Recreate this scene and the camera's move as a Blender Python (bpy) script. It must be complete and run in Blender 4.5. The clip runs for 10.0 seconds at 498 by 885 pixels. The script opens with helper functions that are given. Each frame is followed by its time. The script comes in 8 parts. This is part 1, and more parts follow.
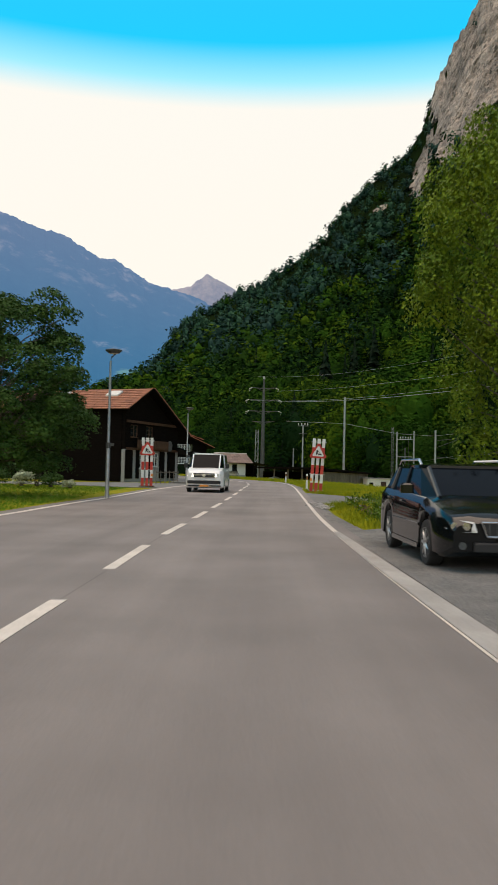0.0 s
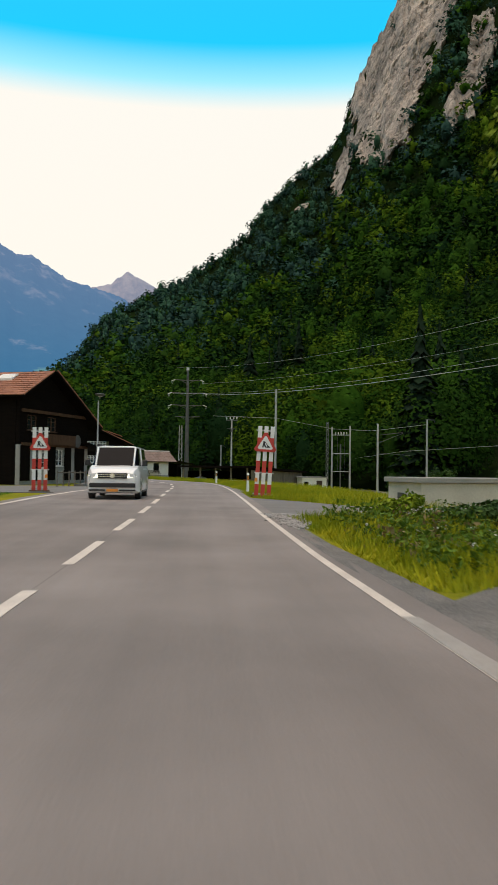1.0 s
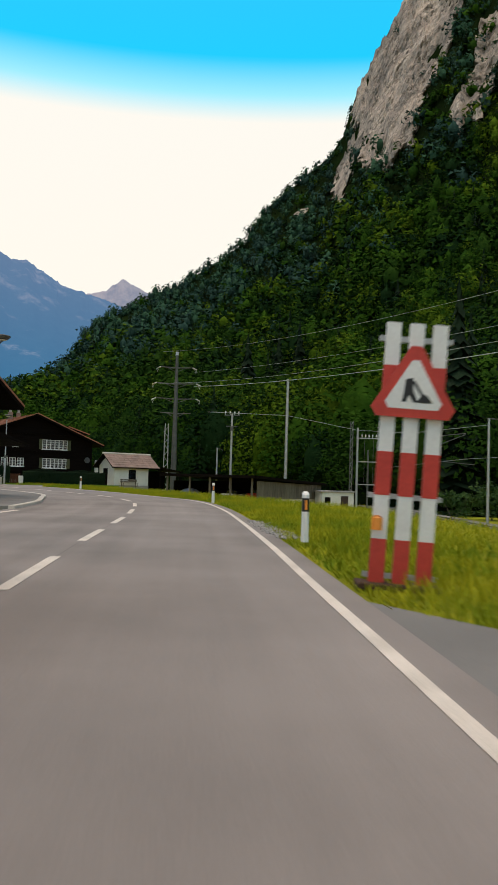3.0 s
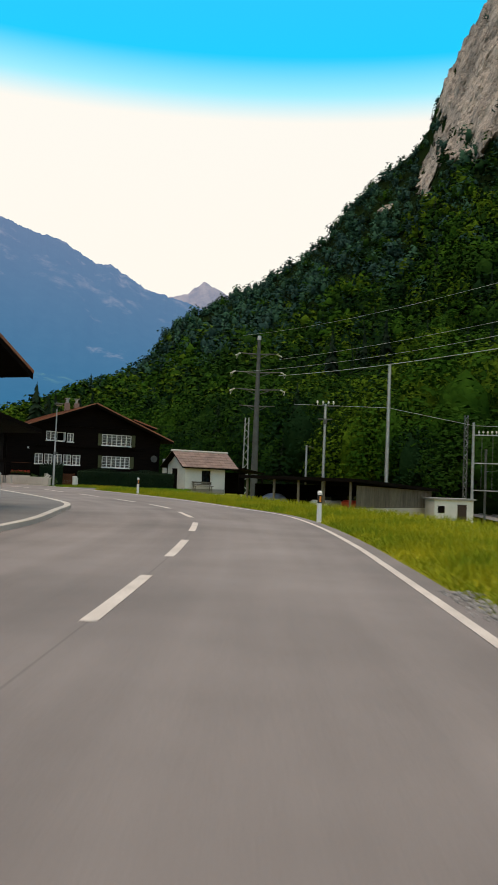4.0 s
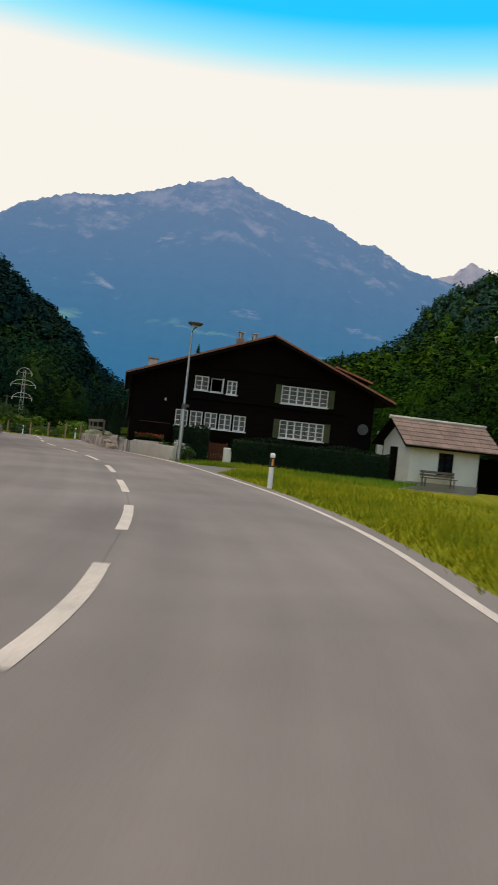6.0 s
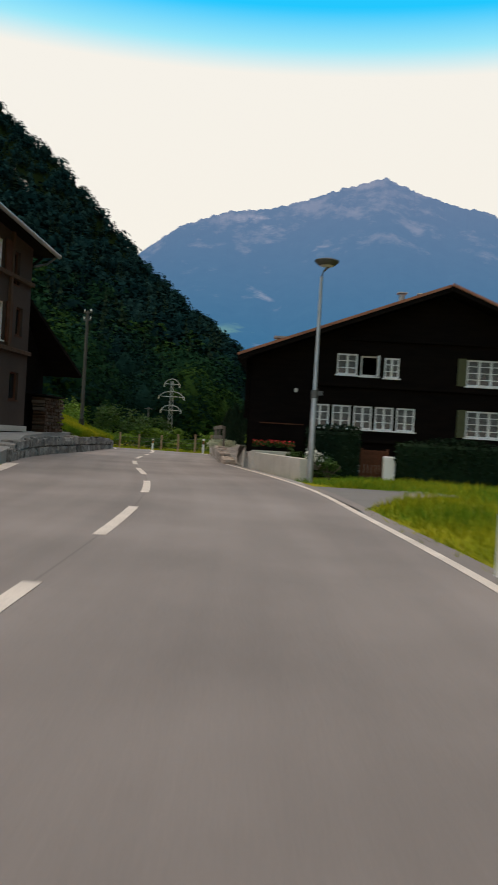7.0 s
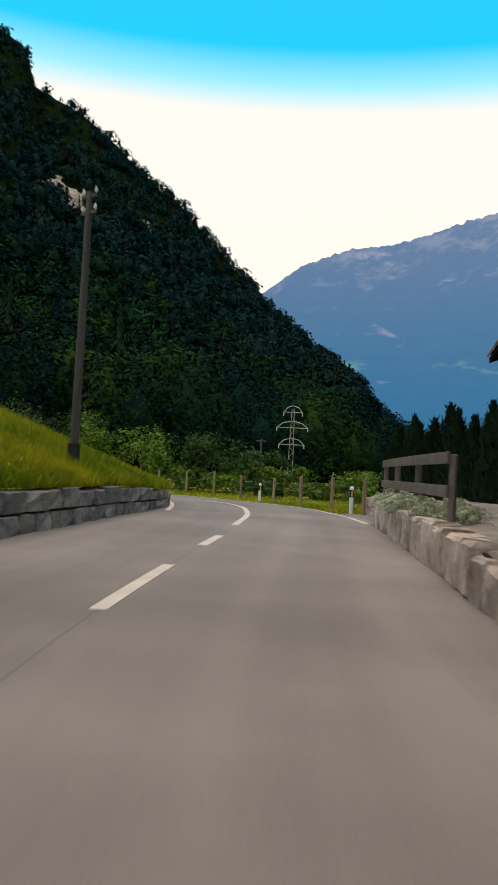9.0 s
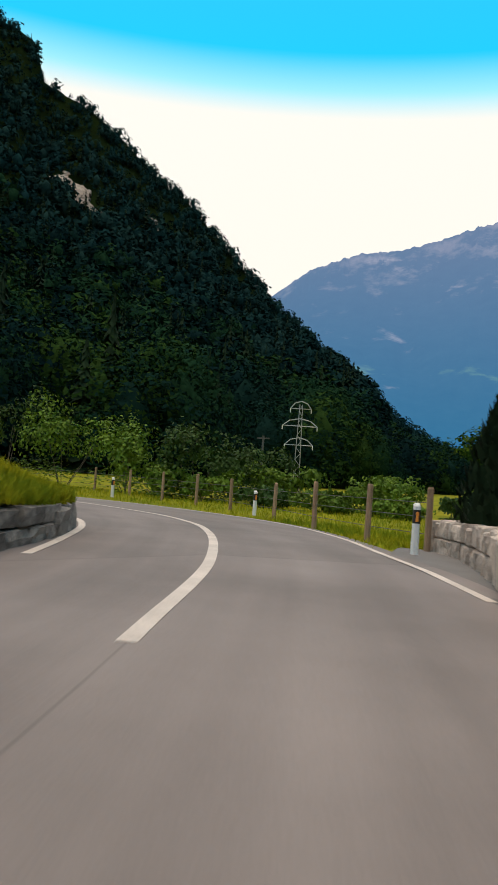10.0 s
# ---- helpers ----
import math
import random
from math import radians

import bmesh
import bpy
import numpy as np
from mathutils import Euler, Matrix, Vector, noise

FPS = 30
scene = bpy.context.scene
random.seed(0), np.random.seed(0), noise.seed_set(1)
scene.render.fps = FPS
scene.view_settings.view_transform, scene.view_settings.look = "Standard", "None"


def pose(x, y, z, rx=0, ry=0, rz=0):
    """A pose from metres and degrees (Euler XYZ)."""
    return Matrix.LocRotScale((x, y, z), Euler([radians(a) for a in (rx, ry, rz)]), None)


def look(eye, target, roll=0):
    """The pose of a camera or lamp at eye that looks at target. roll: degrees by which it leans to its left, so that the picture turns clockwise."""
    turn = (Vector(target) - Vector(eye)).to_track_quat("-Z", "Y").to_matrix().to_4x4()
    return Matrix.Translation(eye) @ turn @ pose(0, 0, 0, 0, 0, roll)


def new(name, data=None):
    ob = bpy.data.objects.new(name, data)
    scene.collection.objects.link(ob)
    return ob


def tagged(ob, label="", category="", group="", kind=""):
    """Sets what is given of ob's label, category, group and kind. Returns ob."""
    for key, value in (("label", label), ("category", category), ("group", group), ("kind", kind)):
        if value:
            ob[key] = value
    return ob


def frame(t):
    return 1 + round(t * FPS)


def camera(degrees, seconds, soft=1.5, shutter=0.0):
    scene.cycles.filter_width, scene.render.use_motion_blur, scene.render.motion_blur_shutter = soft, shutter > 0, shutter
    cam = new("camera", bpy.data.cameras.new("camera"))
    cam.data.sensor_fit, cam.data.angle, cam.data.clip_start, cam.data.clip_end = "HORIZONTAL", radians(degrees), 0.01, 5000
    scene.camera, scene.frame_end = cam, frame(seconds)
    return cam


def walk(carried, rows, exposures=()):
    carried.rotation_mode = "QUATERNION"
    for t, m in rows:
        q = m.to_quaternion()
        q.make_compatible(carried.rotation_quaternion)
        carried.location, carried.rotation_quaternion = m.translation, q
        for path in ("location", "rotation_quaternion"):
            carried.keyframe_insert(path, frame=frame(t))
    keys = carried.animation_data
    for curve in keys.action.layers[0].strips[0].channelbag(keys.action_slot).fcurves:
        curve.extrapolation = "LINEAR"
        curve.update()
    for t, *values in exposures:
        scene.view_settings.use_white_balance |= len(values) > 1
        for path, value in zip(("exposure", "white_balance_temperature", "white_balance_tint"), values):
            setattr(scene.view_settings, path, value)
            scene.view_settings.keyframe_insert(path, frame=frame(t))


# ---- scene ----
cam = camera(34.65, 10.0, 1.5, 0.3)
PATH = [
    (0, pose(0.000, -0.000, 1.201, 91.841, -1.285, 0.435)),
    (0.5, pose(-0.253, 5.190, 1.168, 91.873, -0.864, -2.179)),
    (1, pose(-0.198, 10.607, 1.102, 91.908, -0.749, -5.120)),
    (1.5, pose(0.042, 16.189, 1.054, 91.974, -1.032, -6.325)),
    (2, pose(0.443, 22.068, 1.045, 92.244, -1.601, -6.473)),
    (2.2, pose(0.587, 24.498, 1.042, 92.375, -1.682, -6.432)),
    (2.75, pose(0.774, 31.524, 1.074, 92.621, -1.743, -6.131)),
    (3.3, pose(0.767, 38.791, 1.128, 92.645, -1.517, -4.760)),
    (3.5, pose(0.743, 41.426, 1.146, 92.585, -1.342, -3.800)),
    (4, pose(0.718, 48.115, 1.157, 92.605, -2.252, 0.042)),
    (4.5, pose(1.049, 54.803, 1.143, 92.229, -4.700, 2.521)),
    (5, pose(1.241, 61.496, 1.108, 91.653, -5.595, 7.394)),
    (5.5, pose(0.902, 68.086, 1.128, 90.761, -6.143, 13.696)),
    (5.7, pose(0.614, 70.632, 1.137, 90.452, -6.381, 15.489)),
    (6.25, pose(-0.694, 77.561, 1.148, 89.837, -5.391, 20.621)),
    (6.8, pose(-3.000, 84.244, 1.151, 89.634, -3.748, 27.037)),
    (7, pose(-4.145, 86.579, 1.155, 89.677, -3.401, 29.945)),
    (7.5, pose(-7.643, 92.460, 1.195, 90.018, -2.980, 36.878)),
    (8, pose(-11.351, 97.769, 1.241, 90.625, -3.075, 39.147)),
    (8.3, pose(-13.668, 100.848, 1.266, 91.079, -3.002, 39.440)),
    (8.5, pose(-15.161, 102.828, 1.273, 91.406, -2.947, 39.253)),
    (9, pose(-19.070, 107.848, 1.268, 91.966, -3.196, 38.738)),
    (9.5, pose(-22.798, 112.917, 1.264, 92.196, -3.605, 38.707)),
    (10, pose(-26.292, 117.687, 1.217, 92.194, -4.211, 39.129)),
]
walk(cam, PATH, [(0, 0.0), (4, 0.0), (5.5, -0.06), (7, -0.12), (7.6, -0.06), (8.5, 0.02), (10, 0.04)])

# ---- light: bright evening sky, sun behind the ridges ----
world = bpy.data.worlds.new("sky")
scene.world = world
world.use_nodes = True
wn = world.node_tree.nodes
wl = world.node_tree.links
wn.clear()
SUN_EL, SUN_AZ = 80.0, 250.0
sky = wn.new("ShaderNodeTexSky")
sky.sky_type = "NISHITA"
sky.sun_disc = False
sky.sun_elevation = radians(SUN_EL)
sky.sun_rotation = radians(SUN_AZ)
coord = wn.new("ShaderNodeTexCoord")
sep = wn.new("ShaderNodeSeparateXYZ")
wl.new(coord.outputs["Generated"], sep.inputs[0])
ramp = wn.new("ShaderNodeValToRGB")
wl.new(sep.outputs["Z"], ramp.inputs[0])
rr = ramp.color_ramp
rr.elements[0].position, rr.elements[0].color = 0.0, (1.0, 0.92, 0.78, 1)
rr.elements[1].position, rr.elements[1].color = 0.415, (1.0, 0.95, 0.85, 1)
for at_z, col in ((0.44, (0.36, 0.86, 1.0, 1)), (0.475, (0.0, 0.61, 1.05, 1)), (0.535, (0.01, 0.58, 0.98, 1)), (0.62, (0.40, 0.53, 0.63, 1)), (1.0, (0.44, 0.53, 0.60, 1))):
    e = rr.elements.new(at_z)
    e.color = col
bg_a = wn.new("ShaderNodeBackground")
bg_a.inputs["Strength"].default_value = 0.98
wl.new(ramp.outputs[0], bg_a.inputs[0])
bg_b = wn.new("ShaderNodeBackground")
bg_b.inputs["Strength"].default_value = 0.012
wl.new(sky.outputs[0], bg_b.inputs[0])
both = wn.new("ShaderNodeAddShader")
wl.new(bg_a.outputs[0], both.inputs[0])
wl.new(bg_b.outputs[0], both.inputs[1])
wout = wn.new("ShaderNodeOutputWorld")
wl.new(both.outputs[0], wout.inputs[0])

sun = new("sun", bpy.data.lights.new("sun", "SUN"))
sun.data.energy = 2.4
sun.data.angle = radians(60)
sun.data.color = (1.0, 0.75, 0.55)
az = radians(SUN_AZ)
sun.matrix_world = look((0, 0, 0), (-math.sin(az) * math.cos(radians(SUN_EL)), -math.cos(az) * math.cos(radians(SUN_EL)), -math.sin(radians(SUN_EL))))


# ---- materials ----
def material(name, a, b, rough=0.8, scale=1.0, fine=20.0, bump=0.3, metal=0.0, mottled=0.5, vary=0.0, spec=0.5, stretch=(1, 1, 1), bump_dist=0.02, space="Object", coat=0.0):
    """Two colours mixed by coarse and fine noise, with relief from the fine one. vary: how far single pieces differ."""
    m = bpy.data.materials.new(name)
    m.use_nodes = True
    n, l = m.node_tree.nodes, m.node_tree.links
    p = n["Principled BSDF"]
    tc = n.new("ShaderNodeTexCoord")
    mp = n.new("ShaderNodeMapping")
    mp.inputs["Scale"].default_value = stretch
    if space == "World":
        geo = n.new("ShaderNodeNewGeometry")
        l.new(geo.outputs["Position"], mp.inputs[0])
    else:
        l.new(tc.outputs["Object"], mp.inputs[0])
    n1 = n.new("ShaderNodeTexNoise")
    n1.inputs["Scale"].default_value = scale
    n1.inputs["Detail"].default_value = 4
    n2 = n.new("ShaderNodeTexNoise")
    n2.inputs["Scale"].default_value = fine
    n2.inputs["Detail"].default_value = 5
    n2.inputs["Roughness"].default_value = 0.7
    l.new(mp.outputs[0], n1.inputs[0])
    l.new(mp.outputs[0], n2.inputs[0])
    mix = n.new("ShaderNodeMath")
    mix.operation = "MULTIPLY_ADD"
    mix.inputs[1].default_value = mottled
    l.new(n1.outputs[0], mix.inputs[0])
    m2 = n.new("ShaderNodeMath")
    m2.operation = "MULTIPLY"
    m2.inputs[1].default_value = 1 - mottled
    l.new(n2.outputs[0], m2.inputs[0])
    l.new(m2.outputs[0], mix.inputs[2])
    cr = n.new("ShaderNodeValToRGB")
    cr.color_ramp.elements[0].position, cr.color_ramp.elements[0].color = 0.34, (*a, 1)
    cr.color_ramp.elements[1].position, cr.color_ramp.elements[1].color = 0.66, (*b, 1)
    l.new(mix.outputs[0], cr.inputs[0])
    out = cr.outputs[0]
    if vary:
        oi = n.new("ShaderNodeObjectInfo")
        gi = n.new("ShaderNodeNewGeometry")
        ad = n.new("ShaderNodeMath")
        ad.operation = "ADD"
        l.new(oi.outputs["Random"], ad.inputs[0])
        l.new(gi.outputs["Random Per Island"], ad.inputs[1])
        mr = n.new("ShaderNodeMapRange")
        mr.inputs[1].default_value, mr.inputs[2].default_value = 0.0, 2.0
        mr.inputs[3].default_value, mr.inputs[4].default_value = 1 - vary, 1 + vary
        l.new(ad.outputs[0], mr.inputs[0])
        hs = n.new("ShaderNodeHueSaturation")
        l.new(mr.outputs[0], hs.inputs["Value"])
        l.new(out, hs.inputs["Color"])
        out = hs.outputs[0]
    l.new(out, p.inputs["Base Color"])
    p.inputs["Roughness"].default_value = rough
    p.inputs["Metallic"].default_value = metal
    p.inputs["Specular IOR Level"].default_value = spec
    p.inputs["Coat Weight"].default_value = coat
    if bump:
        bp = n.new("ShaderNodeBump")
        bp.inputs["Strength"].default_value = bump
        bp.inputs["Distance"].default_value = bump_dist
        l.new(n2.outputs[0], bp.inputs["Height"])
        l.new(bp.outputs[0], p.inputs["Normal"])
    return m


def glow(name, colour, strength):
    m = bpy.data.materials.new(name)
    m.use_nodes = True
    p = m.node_tree.nodes["Principled BSDF"]
    p.inputs["Base Color"].default_value = (*colour, 1)
    p.inputs["Emission Color"].default_value = (*colour, 1)
    p.inputs["Emission Strength"].default_value = strength
    return m


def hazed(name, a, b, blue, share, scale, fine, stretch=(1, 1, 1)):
    """Far slopes: their own colours, and an even blue emission put in for the haze."""
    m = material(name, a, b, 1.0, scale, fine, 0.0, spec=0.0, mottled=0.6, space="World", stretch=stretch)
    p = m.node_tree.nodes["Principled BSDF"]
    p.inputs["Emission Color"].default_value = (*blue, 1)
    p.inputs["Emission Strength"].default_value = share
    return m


def asphalt():
    """Carriageway: lanes worn along the way, a tarred middle seam, a newer surface beyond a cross joint."""
    m = material("asphalt", (0.148, 0.129, 0.119), (0.24, 0.209, 0.194), 0.85, 0.35, 60, 0.5, mottled=0.6, space="World", bump_dist=0.006)
    n, l = m.node_tree.nodes, m.node_tree.links
    p = n["Principled BSDF"]
    base = p.inputs["Base Color"].links[0].from_socket
    uv = n.new("ShaderNodeUVMap")
    uv.uv_map = "way"
    sp = n.new("ShaderNodeSeparateXYZ")
    l.new(uv.outputs[0], sp.inputs[0])
    mp = n.new("ShaderNodeMapping")
    mp.inputs["Scale"].default_value = (1.1, 0.035, 1)
    l.new(uv.outputs[0], mp.inputs[0])
    worn = n.new("ShaderNodeTexNoise")
    worn.inputs["Scale"].default_value, worn.inputs["Detail"].default_value = 1.0, 5
    l.new(mp.outputs[0], worn.inputs[0])

    def ranged(source, a, b, c, d):
        k = n.new("ShaderNodeMapRange")
        for i, v in enumerate((a, b, c, d)):
            k.inputs[i + 1].default_value = v
        l.new(source, k.inputs[0])
        return k.outputs[0]

    def times(a, b):
        k = n.new("ShaderNodeMath")
        k.operation = "MULTIPLY"
        l.new(a, k.inputs[0])
        l.new(b, k.inputs[1])
        return k.outputs[0]

    off = n.new("ShaderNodeMath")
    off.operation = "ABSOLUTE"
    l.new(sp.outputs[0], off.inputs[0])
    seam = ranged(off.outputs[0], 0.006, 0.02, 0.78, 1.0)
    joint = n.new("ShaderNodeMath")
    joint.operation = "ABSOLUTE"
    l.new(sp.outputs[1], joint.inputs[0])
    tone = times(times(ranged(worn.outputs[0], 0.3, 0.7, 0.86, 1.14), seam), times(ranged(sp.outputs[1], -0.02, 0.02, 1.05, 0.96), ranged(joint.outputs[0], 0.01, 0.04, 0.75, 1.0)))
    hs = n.new("ShaderNodeHueSaturation")
    l.new(tone, hs.inputs["Value"])
    l.new(base, hs.inputs["Color"])
    l.new(hs.outputs[0], p.inputs["Base Color"])
    return m


ASPHALT = asphalt()
ASPHALT_B = material("asphalt_old", (0.13, 0.125, 0.12), (0.2, 0.19, 0.18), 0.9, 0.6, 50, 0.5, mottled=0.5, space="World", bump_dist=0.008)
PAINT = material("road_paint", (0.44, 0.39, 0.34), (0.76, 0.68, 0.60), 0.7, 1.5, 40, 0.3, mottled=0.4, space="World", bump_dist=0.004)
PEBBLE = material("pebble", (0.16, 0.15, 0.145), (0.50, 0.47, 0.44), 0.9, 4, 40, 0.3, vary=0.4, space="World")
GRAVEL_P = material("pale_gravel", (0.13, 0.125, 0.12), (0.55, 0.52, 0.48), 0.95, 2.0, 22, 1.0, mottled=0.2, space="World", bump_dist=0.05)
GRAVEL = material("gravel", (0.08, 0.08, 0.08), (0.30, 0.28, 0.26), 0.95, 1.2, 28, 1.0, mottled=0.3, space="World", bump_dist=0.04)
SOIL = material("meadow_soil", (0.11, 0.15, 0.008), (0.31, 0.28, 0.012), 1.0, 0.25, 6, 0.8, mottled=0.55, space="World", spec=0.1, bump_dist=0.1)
GRASS = material("grass_blades", (0.09, 0.175, 0.007), (0.42, 0.375, 0.013), 0.8, 0.45, 3, 0.0, mottled=0.7, space="World", spec=0.1)
LAWN = material("lawn_blades", (0.07, 0.17, 0.012), (0.18, 0.28, 0.02), 0.8, 0.3, 3, 0.0, mottled=0.7, space="World", spec=0.1)
# floor kept near black: shade under and between the crowns, put into its colour
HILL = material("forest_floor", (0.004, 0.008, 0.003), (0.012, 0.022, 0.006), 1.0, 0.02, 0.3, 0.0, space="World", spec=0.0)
def limestone():
    """Pale rock: warm and grey beds, dark water streaks, thin cracks between blocks."""
    m = material("limestone_cliff", (0.15, 0.14, 0.13), (0.56, 0.475, 0.40), 1.0, 0.02, 0.16, 0.8, mottled=0.55, space="World", spec=0.0, bump_dist=5.0, stretch=(1, 1, 0.6))
    n, l = m.node_tree.nodes, m.node_tree.links
    p = n["Principled BSDF"]
    pale = p.inputs["Base Color"].links[0].from_socket
    geo = n.new("ShaderNodeNewGeometry")
    bend = n.new("ShaderNodeTexNoise")
    bend.inputs["Scale"].default_value, bend.inputs["Detail"].default_value = 0.03, 3
    l.new(geo.outputs["Position"], bend.inputs[0])
    push = n.new("ShaderNodeVectorMath")
    push.operation = "MULTIPLY_ADD"
    push.inputs[1].default_value = (40, 40, 60)
    l.new(bend.outputs["Color"], push.inputs[0])
    l.new(geo.outputs["Position"], push.inputs[2])
    dark = pale
    for scale, wide, deep in ((0.022, 0.035, 0.45), (0.07, 0.05, 0.6)):
        crack = n.new("ShaderNodeTexVoronoi")
        crack.feature = "DISTANCE_TO_EDGE"
        crack.inputs["Scale"].default_value = scale
        l.new(push.outputs[0], crack.inputs[0])
        edge = n.new("ShaderNodeMapRange")
        edge.inputs[1].default_value, edge.inputs[2].default_value = 0.0, wide
        edge.inputs[3].default_value, edge.inputs[4].default_value = deep, 1.0
        l.new(crack.outputs[0], edge.inputs[0])
        mul = n.new("ShaderNodeMix")
        mul.data_type, mul.blend_type = "RGBA", "MULTIPLY"
        mul.inputs[0].default_value = 1.0
        l.new(dark, mul.inputs[6])
        l.new(edge.outputs[0], mul.inputs[7])
        dark = mul.outputs[2]
    l.new(dark, p.inputs["Base Color"])
    return m


def leaves(name, a, b):
    return material(name, a, b, 0.9, 0.09, 0.6, 0.0, mottled=0.5, space="World", spec=0.0, vary=0.14)


BEECH = [leaves("beech_leaves", (0.012, 0.039, 0.004), (0.042, 0.094, 0.010)), leaves("maple_leaves", (0.028, 0.062, 0.004), (0.084, 0.135, 0.011)), leaves("hornbeam_leaves", (0.007, 0.025, 0.004), (0.028, 0.062, 0.010)), leaves("lime_leaves", (0.004, 0.015, 0.005), (0.015, 0.036, 0.012))]
# blue-green leaf colours that put the far slope's haze into the foliage
HAZED_LEAVES = [leaves("haze_tinted_beech", (0.018, 0.050, 0.030), (0.050, 0.108, 0.064)), leaves("haze_tinted_fir", (0.014, 0.036, 0.030), (0.040, 0.080, 0.064))]
# leaf colours darkened for this slope's shade; the last two bluer for haze
SHADY = [leaves("shaded_slope_beech", (0.005, 0.021, 0.011), (0.018, 0.048, 0.022)), leaves("shaded_slope_maple", (0.010, 0.031, 0.008), (0.036, 0.070, 0.016)), leaves("shaded_slope_alder", (0.003, 0.014, 0.012), (0.011, 0.032, 0.025)), leaves("shaded_slope_elm", (0.002, 0.010, 0.011), (0.008, 0.023, 0.023)), leaves("shaded_haze_fir", (0.004, 0.017, 0.018), (0.010, 0.033, 0.033)), leaves("shaded_haze_larch", (0.007, 0.023, 0.022), (0.016, 0.041, 0.037))]
LEAF_B = material("spruce_needles", (0.005, 0.015, 0.008), (0.016, 0.032, 0.013), 0.9, 0.02, 0.25, 0.0, vary=0.4, space="World", spec=0.1)
LEAF_C = material("birch_leaves", (0.050, 0.120, 0.006), (0.25, 0.33, 0.014), 0.7, 0.5, 4, 0.0, vary=0.4, space="World", spec=0.2)
LEAF_D = material("weed_leaves", (0.035, 0.085, 0.006), (0.12, 0.19, 0.012), 0.7, 0.9, 5, 0.0, vary=0.4, space="World", spec=0.2)
STRAW = material("dry_stalks", (0.10, 0.075, 0.03), (0.24, 0.19, 0.09), 0.9, 2, 9, 0.0, vary=0.3, space="World", spec=0.1)
LEAF_E = material("garden_leaves", (0.015, 0.045, 0.008), (0.05, 0.10, 0.014), 0.7, 0.5, 4, 0.0, vary=0.4, space="World", spec=0.2)
BARK = material("bark", (0.05, 0.04, 0.03), (0.14, 0.12, 0.10), 0.95, 3, 30, 0.8, stretch=(1, 1, 0.3))
ROCK = limestone()


def far_range():
    """Blue distance: woods below, pale rock and alps above, some meadows, haze put in as blue emission."""
    m = bpy.data.materials.new("far_range")
    m.use_nodes = True
    n, l = m.node_tree.nodes, m.node_tree.links
    p = n["Principled BSDF"]
    geo = n.new("ShaderNodeNewGeometry")
    sp = n.new("ShaderNodeSeparateXYZ")
    l.new(geo.outputs["Position"], sp.inputs[0])

    def tex(scale, stretch=(1, 1, 1), detail=6, rough=0.6):
        mp = n.new("ShaderNodeMapping")
        mp.inputs["Scale"].default_value = stretch
        l.new(geo.outputs["Position"], mp.inputs[0])
        t = n.new("ShaderNodeTexNoise")
        t.inputs["Scale"].default_value, t.inputs["Detail"].default_value, t.inputs["Roughness"].default_value = scale, detail, rough
        l.new(mp.outputs[0], t.inputs[0])
        return t.outputs[0]

    def math_(op, a, b, c=None, clamp=False):
        k = n.new("ShaderNodeMath")
        k.operation, k.use_clamp = op, clamp
        for i, v in enumerate((a, b) if c is None else (a, b, c)):
            if isinstance(v, (int, float)):
                k.inputs[i].default_value = v
            else:
                l.new(v, k.inputs[i])
        return k.outputs[0]

    def mix(f, a, b):
        k = n.new("ShaderNodeMix")
        k.data_type = "RGBA"
        l.new(f, k.inputs[0])
        for i, v in ((6, a), (7, b)):
            if isinstance(v, tuple):
                k.inputs[i].default_value = (*v, 1)
            else:
                l.new(v, k.inputs[i])
        return k.outputs[2]

    height = math_("MULTIPLY_ADD", sp.outputs["Z"], 1 / 520, -1.75)
    blot = math_("MULTIPLY_ADD", tex(0.0025, (1, 1, 0.6)), 4.0, -2.0)
    streak = math_("MULTIPLY_ADD", tex(0.007, (1, 1, 0.8), 8, 0.72), 6.0, -3.1)
    f = math_("ADD", math_("ADD", height, blot), streak, clamp=True)
    scree = math_("MULTIPLY", math_("MULTIPLY_ADD", tex(0.0038, (1, 1, 1.0), 4, 0.6), 14.0, -8.9, True), math_("MULTIPLY_ADD", tex(0.02, (1, 1, 0.8), 6, 0.7), 5.0, -2.0, True), clamp=True)
    rock = mix(tex(0.010, (1, 1, 0.7), 8, 0.75), (0.025, 0.035, 0.045), (0.19, 0.165, 0.155))
    # woods tinted blue as well, part of the painted haze
    woods_ = mix(tex(0.016, (1, 1, 0.7), 10, 0.75), (0.002, 0.014, 0.024), (0.022, 0.048, 0.060))
    col = mix(scree, mix(f, woods_, rock), (0.19, 0.165, 0.16))
    band = math_("SUBTRACT", 1.0, math_("MULTIPLY", math_("ABSOLUTE", math_("SUBTRACT", sp.outputs["Z"], 300.0), 0), 1 / 100), clamp=True)
    meadow = math_("MULTIPLY", band, math_("MULTIPLY_ADD", tex(0.0032, (1, 1, 2.2)), 14.0, -8.3, True), clamp=True)
    col = mix(meadow, col, (0.10, 0.17, 0.06))
    l.new(col, p.inputs["Base Color"])
    p.inputs["Roughness"].default_value, p.inputs["Specular IOR Level"].default_value = 1.0, 0.0
    # blue emission, paler with height, imitates the air's haze
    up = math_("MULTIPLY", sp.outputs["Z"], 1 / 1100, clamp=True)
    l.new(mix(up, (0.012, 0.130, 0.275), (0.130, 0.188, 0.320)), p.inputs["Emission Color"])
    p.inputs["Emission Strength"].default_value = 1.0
    return m


